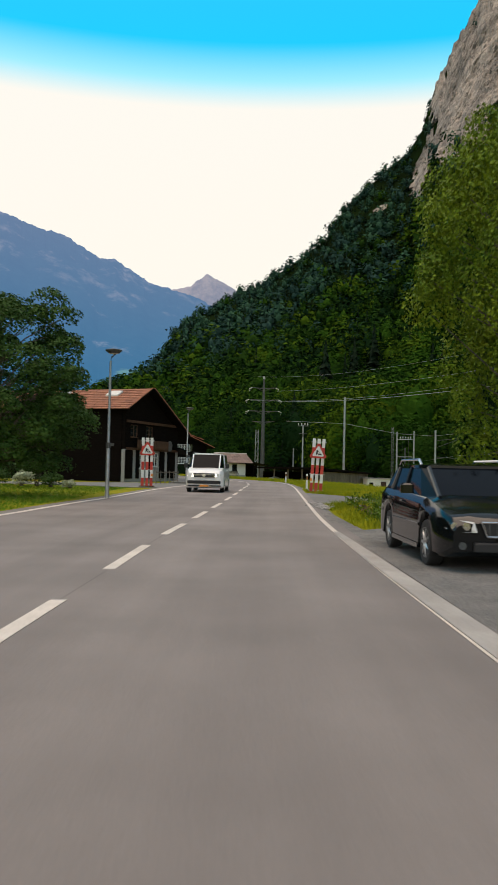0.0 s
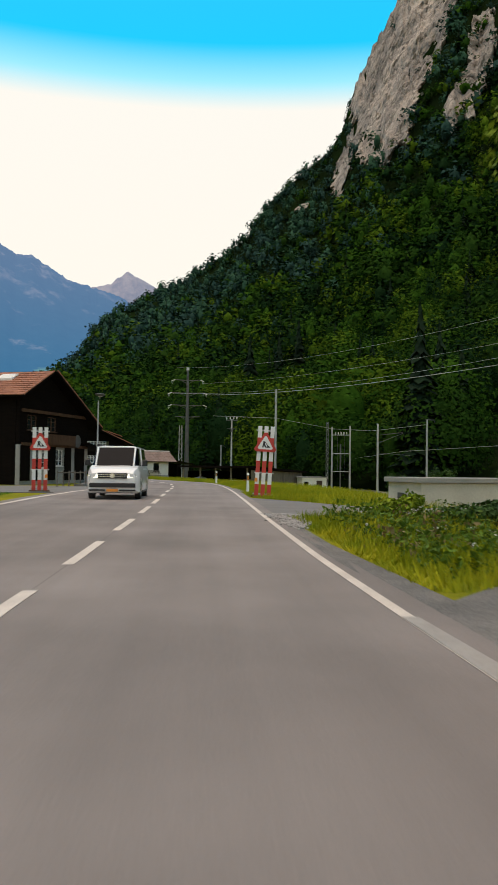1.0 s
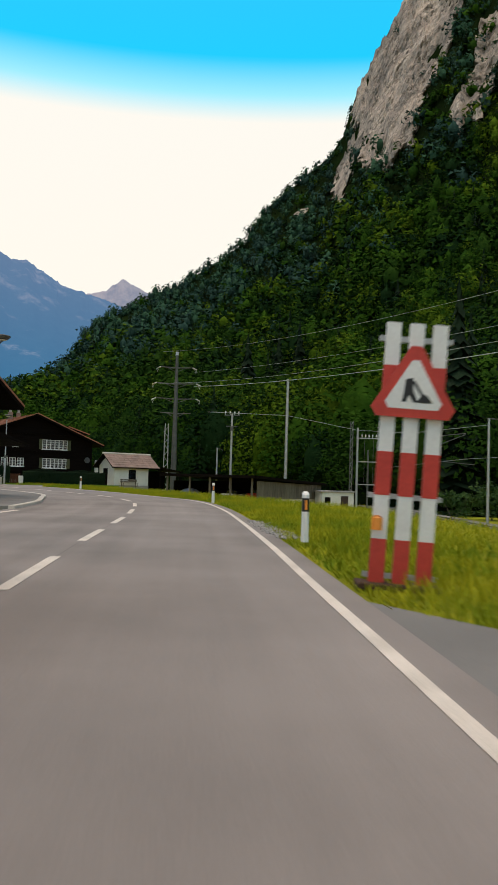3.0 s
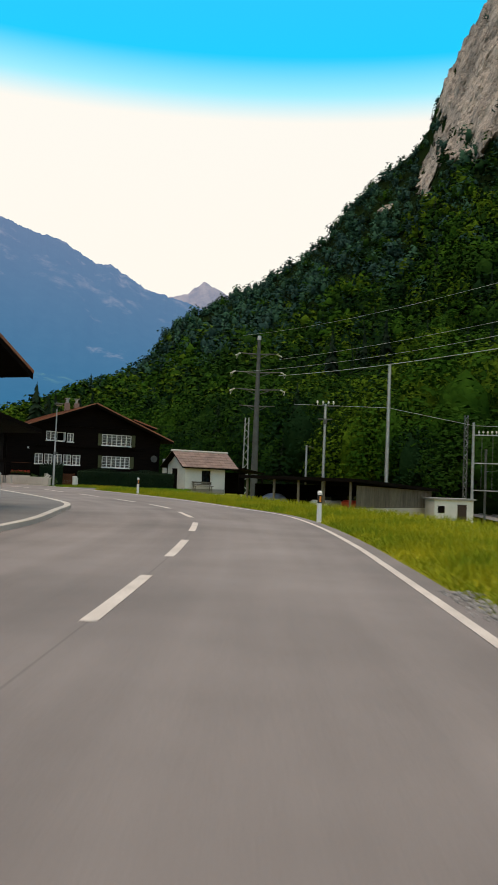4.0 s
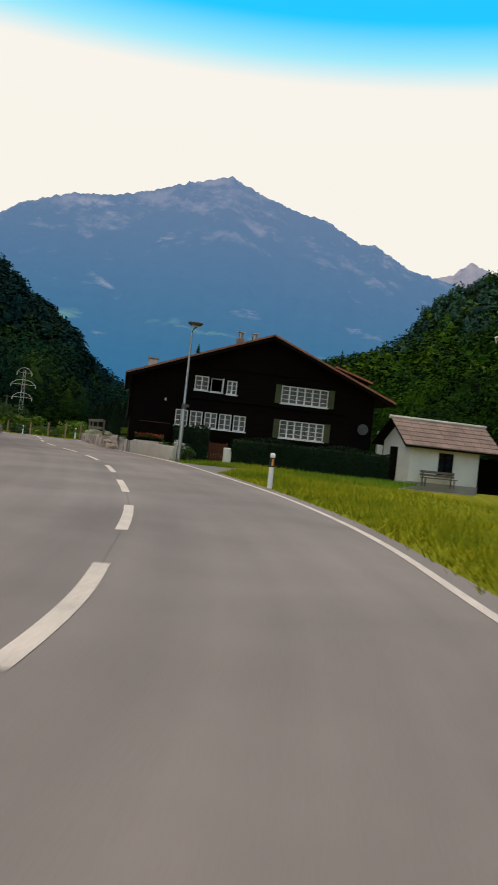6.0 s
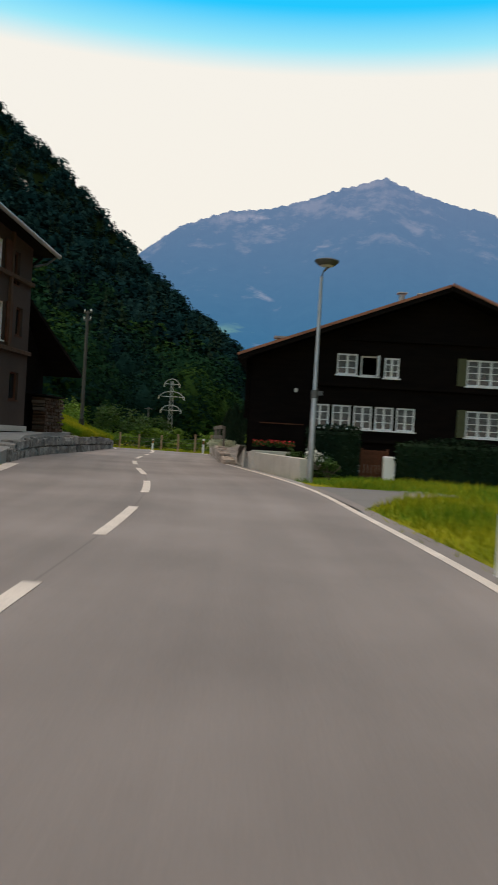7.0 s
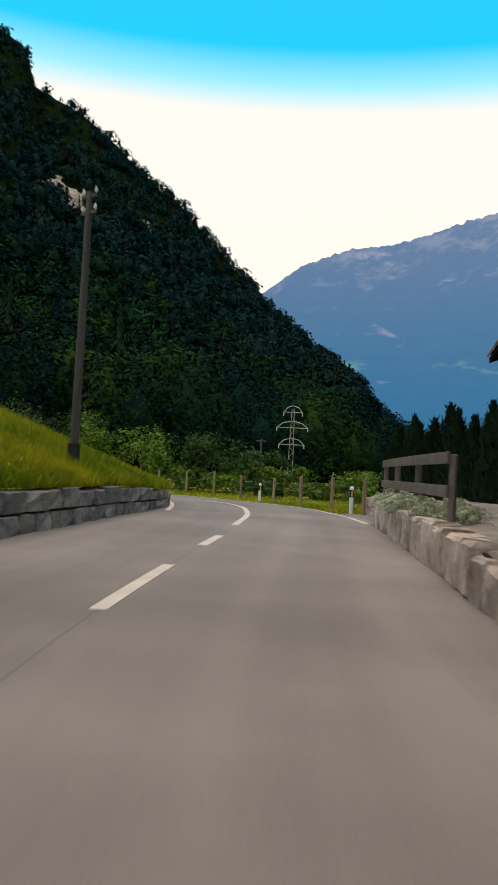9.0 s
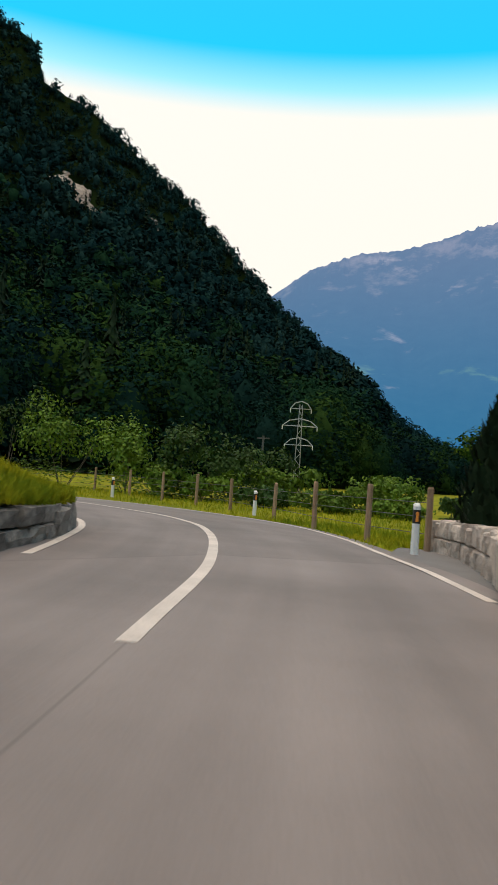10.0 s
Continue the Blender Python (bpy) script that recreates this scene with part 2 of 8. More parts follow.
FAR_BLUE = far_range()
FAR_PEAK = hazed("hazed_peak_rock", (0.12, 0.13, 0.16), (0.45, 0.36, 0.32), (0.13, 0.19, 0.33), 0.55, 0.004, 0.02)
TIMBER = material("dark_timber", (0.0022, 0.0016, 0.0013), (0.0085, 0.0055, 0.0042), 0.85, 1.5, 18, 0.5, stretch=(1, 1, 6), spec=0.06)
TIMBER_B = material("brown_timber", (0.04, 0.022, 0.012), (0.11, 0.06, 0.035), 0.8, 1.5, 18, 0.5, stretch=(6, 6, 1), spec=0.2)
TIMBER_G = material("grey_timber", (0.08, 0.068, 0.055), (0.22, 0.19, 0.155), 0.9, 1.2, 16, 0.6, stretch=(6, 6, 0.7), vary=0.25, spec=0.2)
TILE = material("red_roof_tile", (0.20, 0.075, 0.04), (0.38, 0.16, 0.09), 0.85, 0.8, 14, 0.4, vary=0.3)
TILE_D = material("brown_roof_tile", (0.15, 0.10, 0.085), (0.28, 0.20, 0.165), 0.85, 0.8, 14, 0.4, vary=0.25)
PLASTER = material("white_plaster", (0.55, 0.54, 0.50), (0.78, 0.76, 0.72), 0.9, 0.8, 25, 0.3)
PLASTER_G = material("grey_brown_plaster", (0.028, 0.016, 0.010), (0.060, 0.036, 0.025), 0.9, 0.7, 25, 0.3)
CONCRETE = material("pale_concrete", (0.42, 0.39, 0.34), (0.62, 0.58, 0.52), 0.9, 0.7, 22, 0.4)
SLATE = material("rough_paving_stone", (0.11, 0.10, 0.092), (0.40, 0.355, 0.315), 0.95, 1.3, 8, 1.0, mottled=0.45, space="World", bump_dist=0.05)
CONCRETE_D = material("grey_concrete", (0.20, 0.20, 0.19), (0.36, 0.35, 0.33), 0.9, 0.7, 22, 0.4)
STONE = material("wall_stone", (0.065, 0.062, 0.058), (0.34, 0.32, 0.29), 0.95, 1.6, 9, 1.0, vary=0.5, space="World", bump_dist=0.03)
STONE_W = material("warm_wall_stone", (0.23, 0.185, 0.158), (0.66, 0.56, 0.475), 0.95, 1.8, 10, 1.0, vary=0.4, space="World", bump_dist=0.03)
EARTH = material("dark_earth", (0.012, 0.011, 0.010), (0.04, 0.036, 0.03), 1.0, 3, 30, 0.5, spec=0.1)
STEEL = material("galvanised_steel", (0.30, 0.31, 0.32), (0.50, 0.51, 0.52), 0.45, 2, 30, 0.1, metal=0.6)
STEEL_D = material("weathered_steel", (0.06, 0.062, 0.062), (0.13, 0.133, 0.13), 0.7, 2, 30, 0.2, metal=0.3)
WIRE = material("wire", (0.30, 0.32, 0.33), (0.45, 0.47, 0.48), 0.5, 1, 5, 0.0, metal=0.3)
POLEWOOD = material("pole_wood", (0.045, 0.042, 0.036), (0.10, 0.095, 0.08), 0.9, 2, 20, 0.5, stretch=(4, 4, 0.4))
POSTWOOD = material("fence_post_wood", (0.20, 0.125, 0.075), (0.40, 0.27, 0.175), 0.9, 2, 20, 0.5, stretch=(4, 4, 0.4), vary=0.2)
LOG = material("split_log", (0.05, 0.032, 0.022), (0.14, 0.095, 0.066), 0.9, 3, 24, 0.5, vary=0.5)
WHITE = material("white_paint", (0.66, 0.66, 0.64), (0.82, 0.82, 0.80), 0.5, 2, 20, 0.1)
RED = material("red_paint", (0.42, 0.03, 0.02), (0.60, 0.055, 0.035), 0.5, 2, 20, 0.1)
BLACK = material("black_plastic", (0.008, 0.008, 0.009), (0.02, 0.02, 0.022), 0.5, 2, 20, 0.1)
RUBBER = material("tyre_rubber", (0.012, 0.012, 0.012), (0.03, 0.03, 0.03), 0.85, 3, 40, 0.3)
ALLOY = material("alloy_rim", (0.35, 0.35, 0.36), (0.6, 0.6, 0.6), 0.35, 3, 20, 0.0, metal=0.8)
CAR_DARK = material("dark_car_paint", (0.003, 0.004, 0.005), (0.006, 0.007, 0.009), 0.12, 1, 8, 0.0, coat=0.3, spec=0.3)
CAR_WHITE = material("white_car_paint", (0.80, 0.80, 0.80), (0.86, 0.86, 0.86), 0.25, 1, 8, 0.0, coat=0.6)
CAR_RED = material("red_car_paint", (0.35, 0.02, 0.015), (0.5, 0.03, 0.02), 0.3, 1, 8, 0.0, coat=0.6)
CHROME = material("chrome", (0.6, 0.6, 0.62), (0.75, 0.75, 0.76), 0.12, 1, 8, 0.0, metal=1.0)
ORANGE = material("orange_reflector", (0.75, 0.25, 0.03), (0.85, 0.32, 0.05), 0.4, 2, 20, 0.0)
LACE = material("lace_curtain", (0.035, 0.035, 0.036), (0.17, 0.168, 0.162), 0.9, 9, 60, 0.2)
SHUTTER = material("olive_shutter", (0.045, 0.05, 0.018), (0.09, 0.095, 0.035), 0.7, 2, 20, 0.2)
SHUTTER_R = material("red_brown_shutter", (0.045, 0.016, 0.008), (0.10, 0.038, 0.018), 0.8, 2, 20, 0.3, spec=0.2)
FLOWER = material("red_flowers", (0.50, 0.015, 0.02), (0.80, 0.05, 0.05), 0.7, 3, 20, 0.0, vary=0.3)
FLOWER_W = material("white_flowers", (0.60, 0.60, 0.55), (0.80, 0.80, 0.75), 0.7, 3, 20, 0.0)
HEATHER = material("silvery_plants", (0.30, 0.34, 0.23), (0.60, 0.63, 0.45), 0.9, 3, 20, 0.0, vary=0.3)
TARP = material("blue_tarpaulin", (0.20, 0.25, 0.42), (0.35, 0.40, 0.58), 0.6, 3, 12, 0.4)
LENS = material("clear_lens", (0.45, 0.46, 0.47), (0.75, 0.76, 0.77), 0.12, 6, 20, 0.0, metal=0.5, coat=0.5)
LAMPLIGHT = glow("headlight_glow", (1.0, 0.93, 0.72), 4.0)
KERB = material("kerb_stone", (0.28, 0.26, 0.24), (0.45, 0.42, 0.39), 0.9, 0.9, 22, 0.5, mottled=0.6)
CAR_GLASS = material("tinted_car_glass", (0.002, 0.003, 0.005), (0.004, 0.005, 0.008), 0.05, 1, 5, 0.0, spec=0.07)
GLASS = bpy.data.materials.new("window_glass")
GLASS.use_nodes = True
gp = GLASS.node_tree.nodes["Principled BSDF"]
gp.inputs["Base Color"].default_value = (0.012, 0.016, 0.02, 1)
gp.inputs["Roughness"].default_value = 0.06
gp.inputs["Specular IOR Level"].default_value = 0.6


# ---- mesh tools ----
class Mesh:
    """Vertices and faces gathered for one mesh, with a slot number for each face."""

    def __init__(self):
        self.v, self.f, self.s = [], [], []

    def add(self, verts, faces, slot=0):
        k = len(self.v)
        self.v += [tuple(p) for p in verts]
        self.f += [tuple(i + k for i in q) for q in faces]
        self.s += [slot] * len(faces)
        return self

    def box(self, c, size, m=None, slot=0, taper=1.0):
        x, y, z = (s / 2 for s in size)
        pts = [Vector((sx * x * (taper if sz > 0 else 1), sy * y * (taper if sz > 0 else 1), sz * z)) for sz in (-1, 1) for sx, sy in ((-1, -1), (1, -1), (1, 1), (-1, 1))]
        if m is not None:
            pts = [m @ p for p in pts]
        pts = [p + Vector(c) for p in pts]
        return self.add(pts, [(3, 2, 1, 0), (4, 5, 6, 7), (0, 1, 5, 4), (1, 2, 6, 5), (2, 3, 7, 6), (3, 0, 4, 7)], slot)

    def chamfered(self, c, size, b=0.02, m=None, slot=0):
        """A box with chamfered upright and top edges."""
        x, y, z = (s / 2 for s in size)
        ring = lambda dx, dy, zz: [(-dx + b, -dy, zz), (dx - b, -dy, zz), (dx, -dy + b, zz), (dx, dy - b, zz), (dx - b, dy, zz), (-dx + b, dy, zz), (-dx, dy - b, zz), (-dx, -dy + b, zz)]
        pts = [Vector(p) for p in ring(x, y, -z) + ring(x, y, z - b) + ring(x - b, y - b, z)]
        if m is not None:
            pts = [m @ p for p in pts]
        pts = [p + Vector(c) for p in pts]
        f = [tuple(range(7, -1, -1)), tuple(range(16, 24))]
        for r in (0, 8):
            f += [(r + i, r + (i + 1) % 8, r + 8 + (i + 1) % 8, r + 8 + i) for i in range(8)]
        return self.add(pts, f, slot)

    def tube(self, pts, radii, n=8, slot=0, caps=True):
        pts = [Vector(p) for p in pts]
        if not hasattr(radii, "__len__"):
            radii = [radii] * len(pts)
        vs, fs = [], []
        for i, p in enumerate(pts):
            d = (pts[min(i + 1, len(pts) - 1)] - pts[max(i - 1, 0)]).normalized()
            a = d.cross(Vector((0, 0, 1)) if abs(d.z) < 0.95 else Vector((1, 0, 0))).normalized()
            b = d.cross(a)
            vs += [p + radii[i] * (math.cos(2 * math.pi * k / n) * a + math.sin(2 * math.pi * k / n) * b) for k in range(n)]
        for i in range(len(pts) - 1):
            fs += [(i * n + k, i * n + (k + 1) % n, (i + 1) * n + (k + 1) % n, (i + 1) * n + k) for k in range(n)]
        if caps:
            fs += [tuple(range(n - 1, -1, -1)), tuple((len(pts) - 1) * n + k for k in range(n))]
        return self.add(vs, fs, slot)

    def prism(self, outline, y0, y1, slot=0):
        """An outline in x and z, drawn out from y0 to y1."""
        n = len(outline)
        vs = [(x, y0, z) for x, z in outline] + [(x, y1, z) for x, z in outline]
        return self.add(vs, [tuple(range(n)), tuple(range(2 * n - 1, n - 1, -1))] + [(i, n + i, n + (i + 1) % n, (i + 1) % n) for i in range(n)], slot)

    def loft(self, rings, slot=0, close=True):
        n = len(rings[0])
        vs = [p for r in rings for p in r]
        fs = [(i * n + k, i * n + (k + 1) % n, (i + 1) * n + (k + 1) % n, (i + 1) * n + k) for i in range(len(rings) - 1) for k in range(n)]
        if close:
            fs += [tuple(range(n - 1, -1, -1)), tuple((len(rings) - 1) * n + k for k in range(n))]
        return self.add(vs, fs, slot)

    def weld(self):
        """Joins corners that lie on one another."""
        seen, to, v = {}, [], []
        for p in self.v:
            key = tuple(round(c, 4) for c in p)
            if key not in seen:
                seen[key] = len(v)
                v.append(p)
            to.append(seen[key])
        self.v, self.f = v, [tuple(to[i] for i in f) for f in self.f]
        return self

    def data(self, name, *mats, smooth=False):
        me = bpy.data.meshes.new(name)
        me.from_pydata(self.v, [], self.f)
        for m in mats:
            me.materials.append(m)
        if len(mats) > 1:
            me.polygons.foreach_set("material_index", self.s)
        if smooth:
            me.polygons.foreach_set("use_smooth", [True] * len(self.f))
        me.update()
        if smooth:
            me.set_sharp_from_angle(angle=radians(38))
        return me


def part(name, mesh, mats, parent=None, label="", smooth=False, at=None):
    mats = mats if isinstance(mats, tuple) else (mats,)
    ob = new(name, mesh.data(name, *mats, smooth=smooth))
    if parent is not None:
        ob.parent = parent
    if at is not None:
        ob.matrix_local = at
    if label:
        ob["label"] = label
    return ob


def thing(name, m, label, category, group="", kind=""):
    ob = new(name)
    ob.empty_display_size = 0.2
    ob.matrix_world = m
    return tagged(ob, label, category, group, kind)


def single(name, mesh, mats, label, category, group="", kind="", at=None, smooth=False):
    return tagged(part(name, mesh, mats, None, "", smooth, at), label, category, group, kind)


def lerp(table, x):
    return float(np.interp(x, [a for a, _ in table], [b for _, b in table]))


def along(pts, step):
    """Points every step metres on a smooth line through pts, with the direction there."""
    p = np.array(pts, float)
    n = len(p)
    fine = []
    for i in range(n - 1):
        p0, p1, p2, p3 = p[max(i - 1, 0)], p[i], p[i + 1], p[min(i + 2, n - 1)]
        for u in np.linspace(0, 1, 12, endpoint=False):
            fine.append(0.5 * (2 * p1 + (p2 - p0) * u + (2 * p0 - 5 * p1 + 4 * p2 - p3) * u * u + (3 * p1 - p0 - 3 * p2 + p3) * u**3))
    fine.append(p[-1])
    fine = np.array(fine)
    s = np.concatenate([[0], np.cumsum(np.linalg.norm(np.diff(fine, axis=0), axis=1))])
    at = np.arange(0, s[-1], step)
    out = np.stack([np.interp(at, s, fine[:, k]) for k in range(p.shape[1])], 1)
    d = np.gradient(out, axis=0)
    d /= np.linalg.norm(d, axis=1)[:, None]
    return out, d


# ---- the lie of the land ----
ROAD_RIGHT = [(1.6, -60), (1.65, -20), (1.7, 8), (1.8, 20), (2.1, 32), (2.35, 42), (2.6, 50), (2.8, 58), (2.85, 64), (2.55, 71), (1.8, 76.3), (0.1, 81), (-1.9, 86.4), (-5.0, 92.4), (-8.7, 98.2), (-11.7, 102.7), (-15.2, 107.2), (-18.6, 111.2), (-22.1, 115.4), (-26.2, 121.2), (-29.6, 126), (-33.3, 130.2), (-36.7, 134), (-41, 137.6), (-46, 139.6), (-52, 139.8), (-62, 137), (-80, 128), (-110, 112)]
ROAD_MID = [(-1.9, -60), (-1.85, -20), (-1.8, 10), (-1.6, 20), (-1.25, 30), (-0.9, 40), (-0.68, 50), (-0.5, 58), (-0.5, 64.4), (-0.72, 70), (-1.15, 72.9), (-2.3, 78), (-3.6, 81.4), (-5.7, 86), (-8.7, 91.4), (-12, 96.8), (-15.5, 101.6), (-19.7, 106.6), (-23.2, 111), (-26.3, 115.5), (-28.8, 119.3), (-30.6, 121.9), (-33.2, 125.5), (-36.7, 129.4), (-40, 132.3), (-44, 134.4), (-50, 135.2), (-60, 132.6), (-78, 124), (-108, 108)]
ROAD_LEFT = [(-6.9, -60), (-6.9, -20), (-6.9, 15), (-6.6, 26.6), (-6.1, 34), (-5.4, 46), (-4.7, 56), (-4.2, 61.5), (-4.2, 66.5), (-4.8, 71.5), (-5.3, 75.2), (-6.4, 78.4), (-9.3, 84.6), (-13.5, 92.2), (-17.9, 99.1), (-21.2, 103), (-23.8, 106), (-26.7, 110.3), (-29.2, 114.4), (-31.3, 117.8), (-34.3, 122.6), (-36.6, 125.8), (-39.6, 128.6), (-43, 130.4), (-49, 131.2), (-58, 129), (-76, 120), (-106, 104)]
LEVEL = [(-200, 0), (0, 0), (10, -0.1), (22, -0.15), (31, -0.13), (41, -0.05), (48, -0.04), (61, -0.09), (68, -0.07), (77, -0.05), (86, -0.04), (97, 0.04), (103, 0.07), (113, 0.06), (128, 0.03), (140, -0.35), (160, -0.6), (400, -1)]
RIGHT_LINE, RIGHT_DIR = along(ROAD_RIGHT, 1.0)


def level(y):
    return lerp(LEVEL, y)


def past_right(x, y):
    """How far a point lies to the right of the road's right line."""
    d = (RIGHT_LINE[:, 0] - x) ** 2 + (RIGHT_LINE[:, 1] - y) ** 2
    i = int(np.argmin(d))
    n = (RIGHT_DIR[i, 1], -RIGHT_DIR[i, 0])
    return (x - RIGHT_LINE[i, 0]) * n[0] + (y - RIGHT_LINE[i, 1]) * n[1]


def ease(u):
    u = min(max(u, 0.0), 1.0)
    return u * u * (3 - 2 * u)


def land(x, y):
    """The ground's height: level with the road, falling to the railway on the far side of the meadow."""
    d = past_right(x, y)
    fall = -2.7 * ease((d - 6) / 18) * (1 - ease((y - 118) / 12) * ease((6 - x) / 12))
    return level(y) - 0.04 + fall


def ground():
    xs = np.unique(np.concatenate([np.linspace(-4500, -300, 14), np.linspace(-300, -60, 13), np.arange(-60, 60, 1.5), np.linspace(60, 300, 13), np.linspace(300, 4500, 14)]))
    ys = np.unique(np.concatenate([np.linspace(-4500, -100, 14), np.linspace(-100, -10, 10), np.arange(-10, 160, 1.5), np.linspace(160, 400, 13), np.linspace(400, 4500, 14)]))
    m = Mesh()
    nx = len(xs)
    m.v = [(x, y, land(x, y) + (0.04 * noise.noise((x * 0.3, y * 0.3, 0)) - 0.02 if past_right(x, y) > 3 else 0)) for y in ys for x in xs]
    m.f = [(j * nx + i, j * nx + i + 1, (j + 1) * nx + i + 1, (j + 1) * nx + i) for j in range(len(ys) - 1) for i in range(nx - 1)]
    m.s = [0] * len(m.f)
    single("ground", m, SOIL, "meadow ground with short yellow-green grass", "ground", kind="structure", smooth=True)


def ribbon(left, right, lift, thick=0.12):
    """A strip between two lines of points, with skirts going down."""
    m = Mesh()
    n = len(left)
    for (a, b), (c, d) in zip(left, right):
        za, zc = level(b) + lift, level(d) + lift
        m.v += [(a, b, za - thick), (a, b, za), (c, d, zc), (c, d, zc - thick)]
    for i in range(n - 1):
        for k in range(3):
            m.f.append((i * 4 + k, i * 4 + k + 1, i * 4 + 5 + k, i * 4 + 4 + k)[::-1])
    m.f += [(0, 1, 2, 3), (4 * n - 1, 4 * n - 2, 4 * n - 3, 4 * n - 4)]
    m.s = [0] * len(m.f)
    return m


def shifted(line, by, step=0.5):
    p, d = along(line, step)
    return [(x + dy * by, y - dx * by) for (x, y), (dx, dy) in zip(p, d)]


def strip(line, width, lift, s0=None, s1=None, step=0.5):
    """A painted strip of a width along a line, from s0 to s1 metres on it."""
    p, d = along(line, step)
    i0 = 0 if s0 is None else int(s0 / step)
    i1 = len(p) if s1 is None else int(s1 / step) + 1
    p, d = p[i0:i1], d[i0:i1]
    l = [(x - dy * width / 2, y + dx * width / 2) for (x, y), (dx, dy) in zip(p, d)]
    r = [(x + dy * width / 2, y - dx * width / 2) for (x, y), (dx, dy) in zip(p, d)]
    return ribbon(l, r, lift, 0.003)


def road():
    """One carriageway, bent along its middle line."""
    lines = [along(l, 0.25)[0] for l in (shifted(ROAD_LEFT, -0.25, 4.0), ROAD_MID, shifted(ROAD_RIGHT, 0.35, 4.0))]
    n = int(len(lines[1]) * 0.25)
    m = Mesh()
    for i in range(n):
        row = [l[int(round(i * (len(l) - 1) / (n - 1)))] for l in lines]
        m.v += [(x, y, level(y) - 0.12 * k) for k, ends in ((1, row[:1]), (0, row), (1, row[2:])) for x, y in ends]
    m.f = [(5 * i + k, 5 * i + k + 1, 5 * i + 6 + k, 5 * i + 5 + k)[::-1] for i in range(n - 1) for k in range(4)]
    m.s = [0] * len(m.f)
    ob = single("road", m, ASPHALT, "grey asphalt country road", "road", kind="structure")
    v = np.array(m.v)
    mid = v[2::5]
    start = int(np.argmin((mid[:, 0] + 34.0) ** 2 + (mid[:, 1] - 126.3) ** 2))
    way = np.zeros((len(v), 2))
    for k in range(5):
        way[k::5, 0] = np.linalg.norm(v[k::5, :2] - mid[:, :2], axis=1) * (-1 if k < 2 else 1)
        way[k::5, 1] = np.arange(n) - start
    layer = ob.data.uv_layers.new(name="way")
    ids = np.zeros(len(ob.data.loops), int)
    ob.data.loops.foreach_get("vertex_index", ids)
    layer.data.foreach_set("uv", way[ids].ravel())


def markings():
    p, d = along(ROAD_MID, 0.5)
    s_of = lambda y: float(np.interp(y, p[:, 1][: int(210 / 0.5)], np.arange(len(p))[: int(210 / 0.5)] * 0.5))
    base = single("centre_line", strip(ROAD_MID, 0.15, 0.006, s_of(121.5), s_of(121.5) + 60, 0.25), PAINT, "worn white solid centre line painted on the asphalt", "road marking", kind="structure")
    beat = [(-12, 0.5), (0, 70.0), (4, 92.3), (5, 97.3), (8, 114.9), (13, 143.5), (20, 185.0)]
    for k in range(-11, 21):
        s = lerp(beat, k)
        part("dash", strip(ROAD_MID, 0.15, 0.006, s, s + (3.3 if k < 20 else 2.2), 0.25), PAINT, base)
    single("edge_line", strip(ROAD_RIGHT, 0.12, 0.006, 0, 182, 0.5), PAINT, "worn white edge line beside the verge", "road marking", kind="structure")
    single("edge_line", strip([(-29.6, 126), (-33.3, 130.2), (-36.7, 134), (-41, 137.6), (-46, 139.6), (-52, 139.8), (-62, 137)], 0.13, 0.007), PAINT, "white edge line round the bend", "road marking", kind="structure")
    single("edge_line", strip([(-6.5, 5), (-6.6, 15), (-6.3, 26.6), (-5.8, 34), (-5.1, 46), (-4.4, 56), (-4.0, 61)], 0.2, 0.006), PAINT, "broad white edge line beside the grass", "road marking", kind="structure")
    single("edge_line", strip([(-34.5, 123.6), (-36, 125.3), (-38, 127.3), (-40.2, 128.7), (-44, 130.2)], 0.13, 0.007), PAINT, "white edge line at the wall's end", "road marking", kind="structure")
    single("edge_line", strip([(-16.5, 96.4), (-18.2, 99.3), (-21.0, 102.7)], 0.35, 0.007), PAINT, "broad white line across the forecourt's mouth", "road marking", kind="structure")


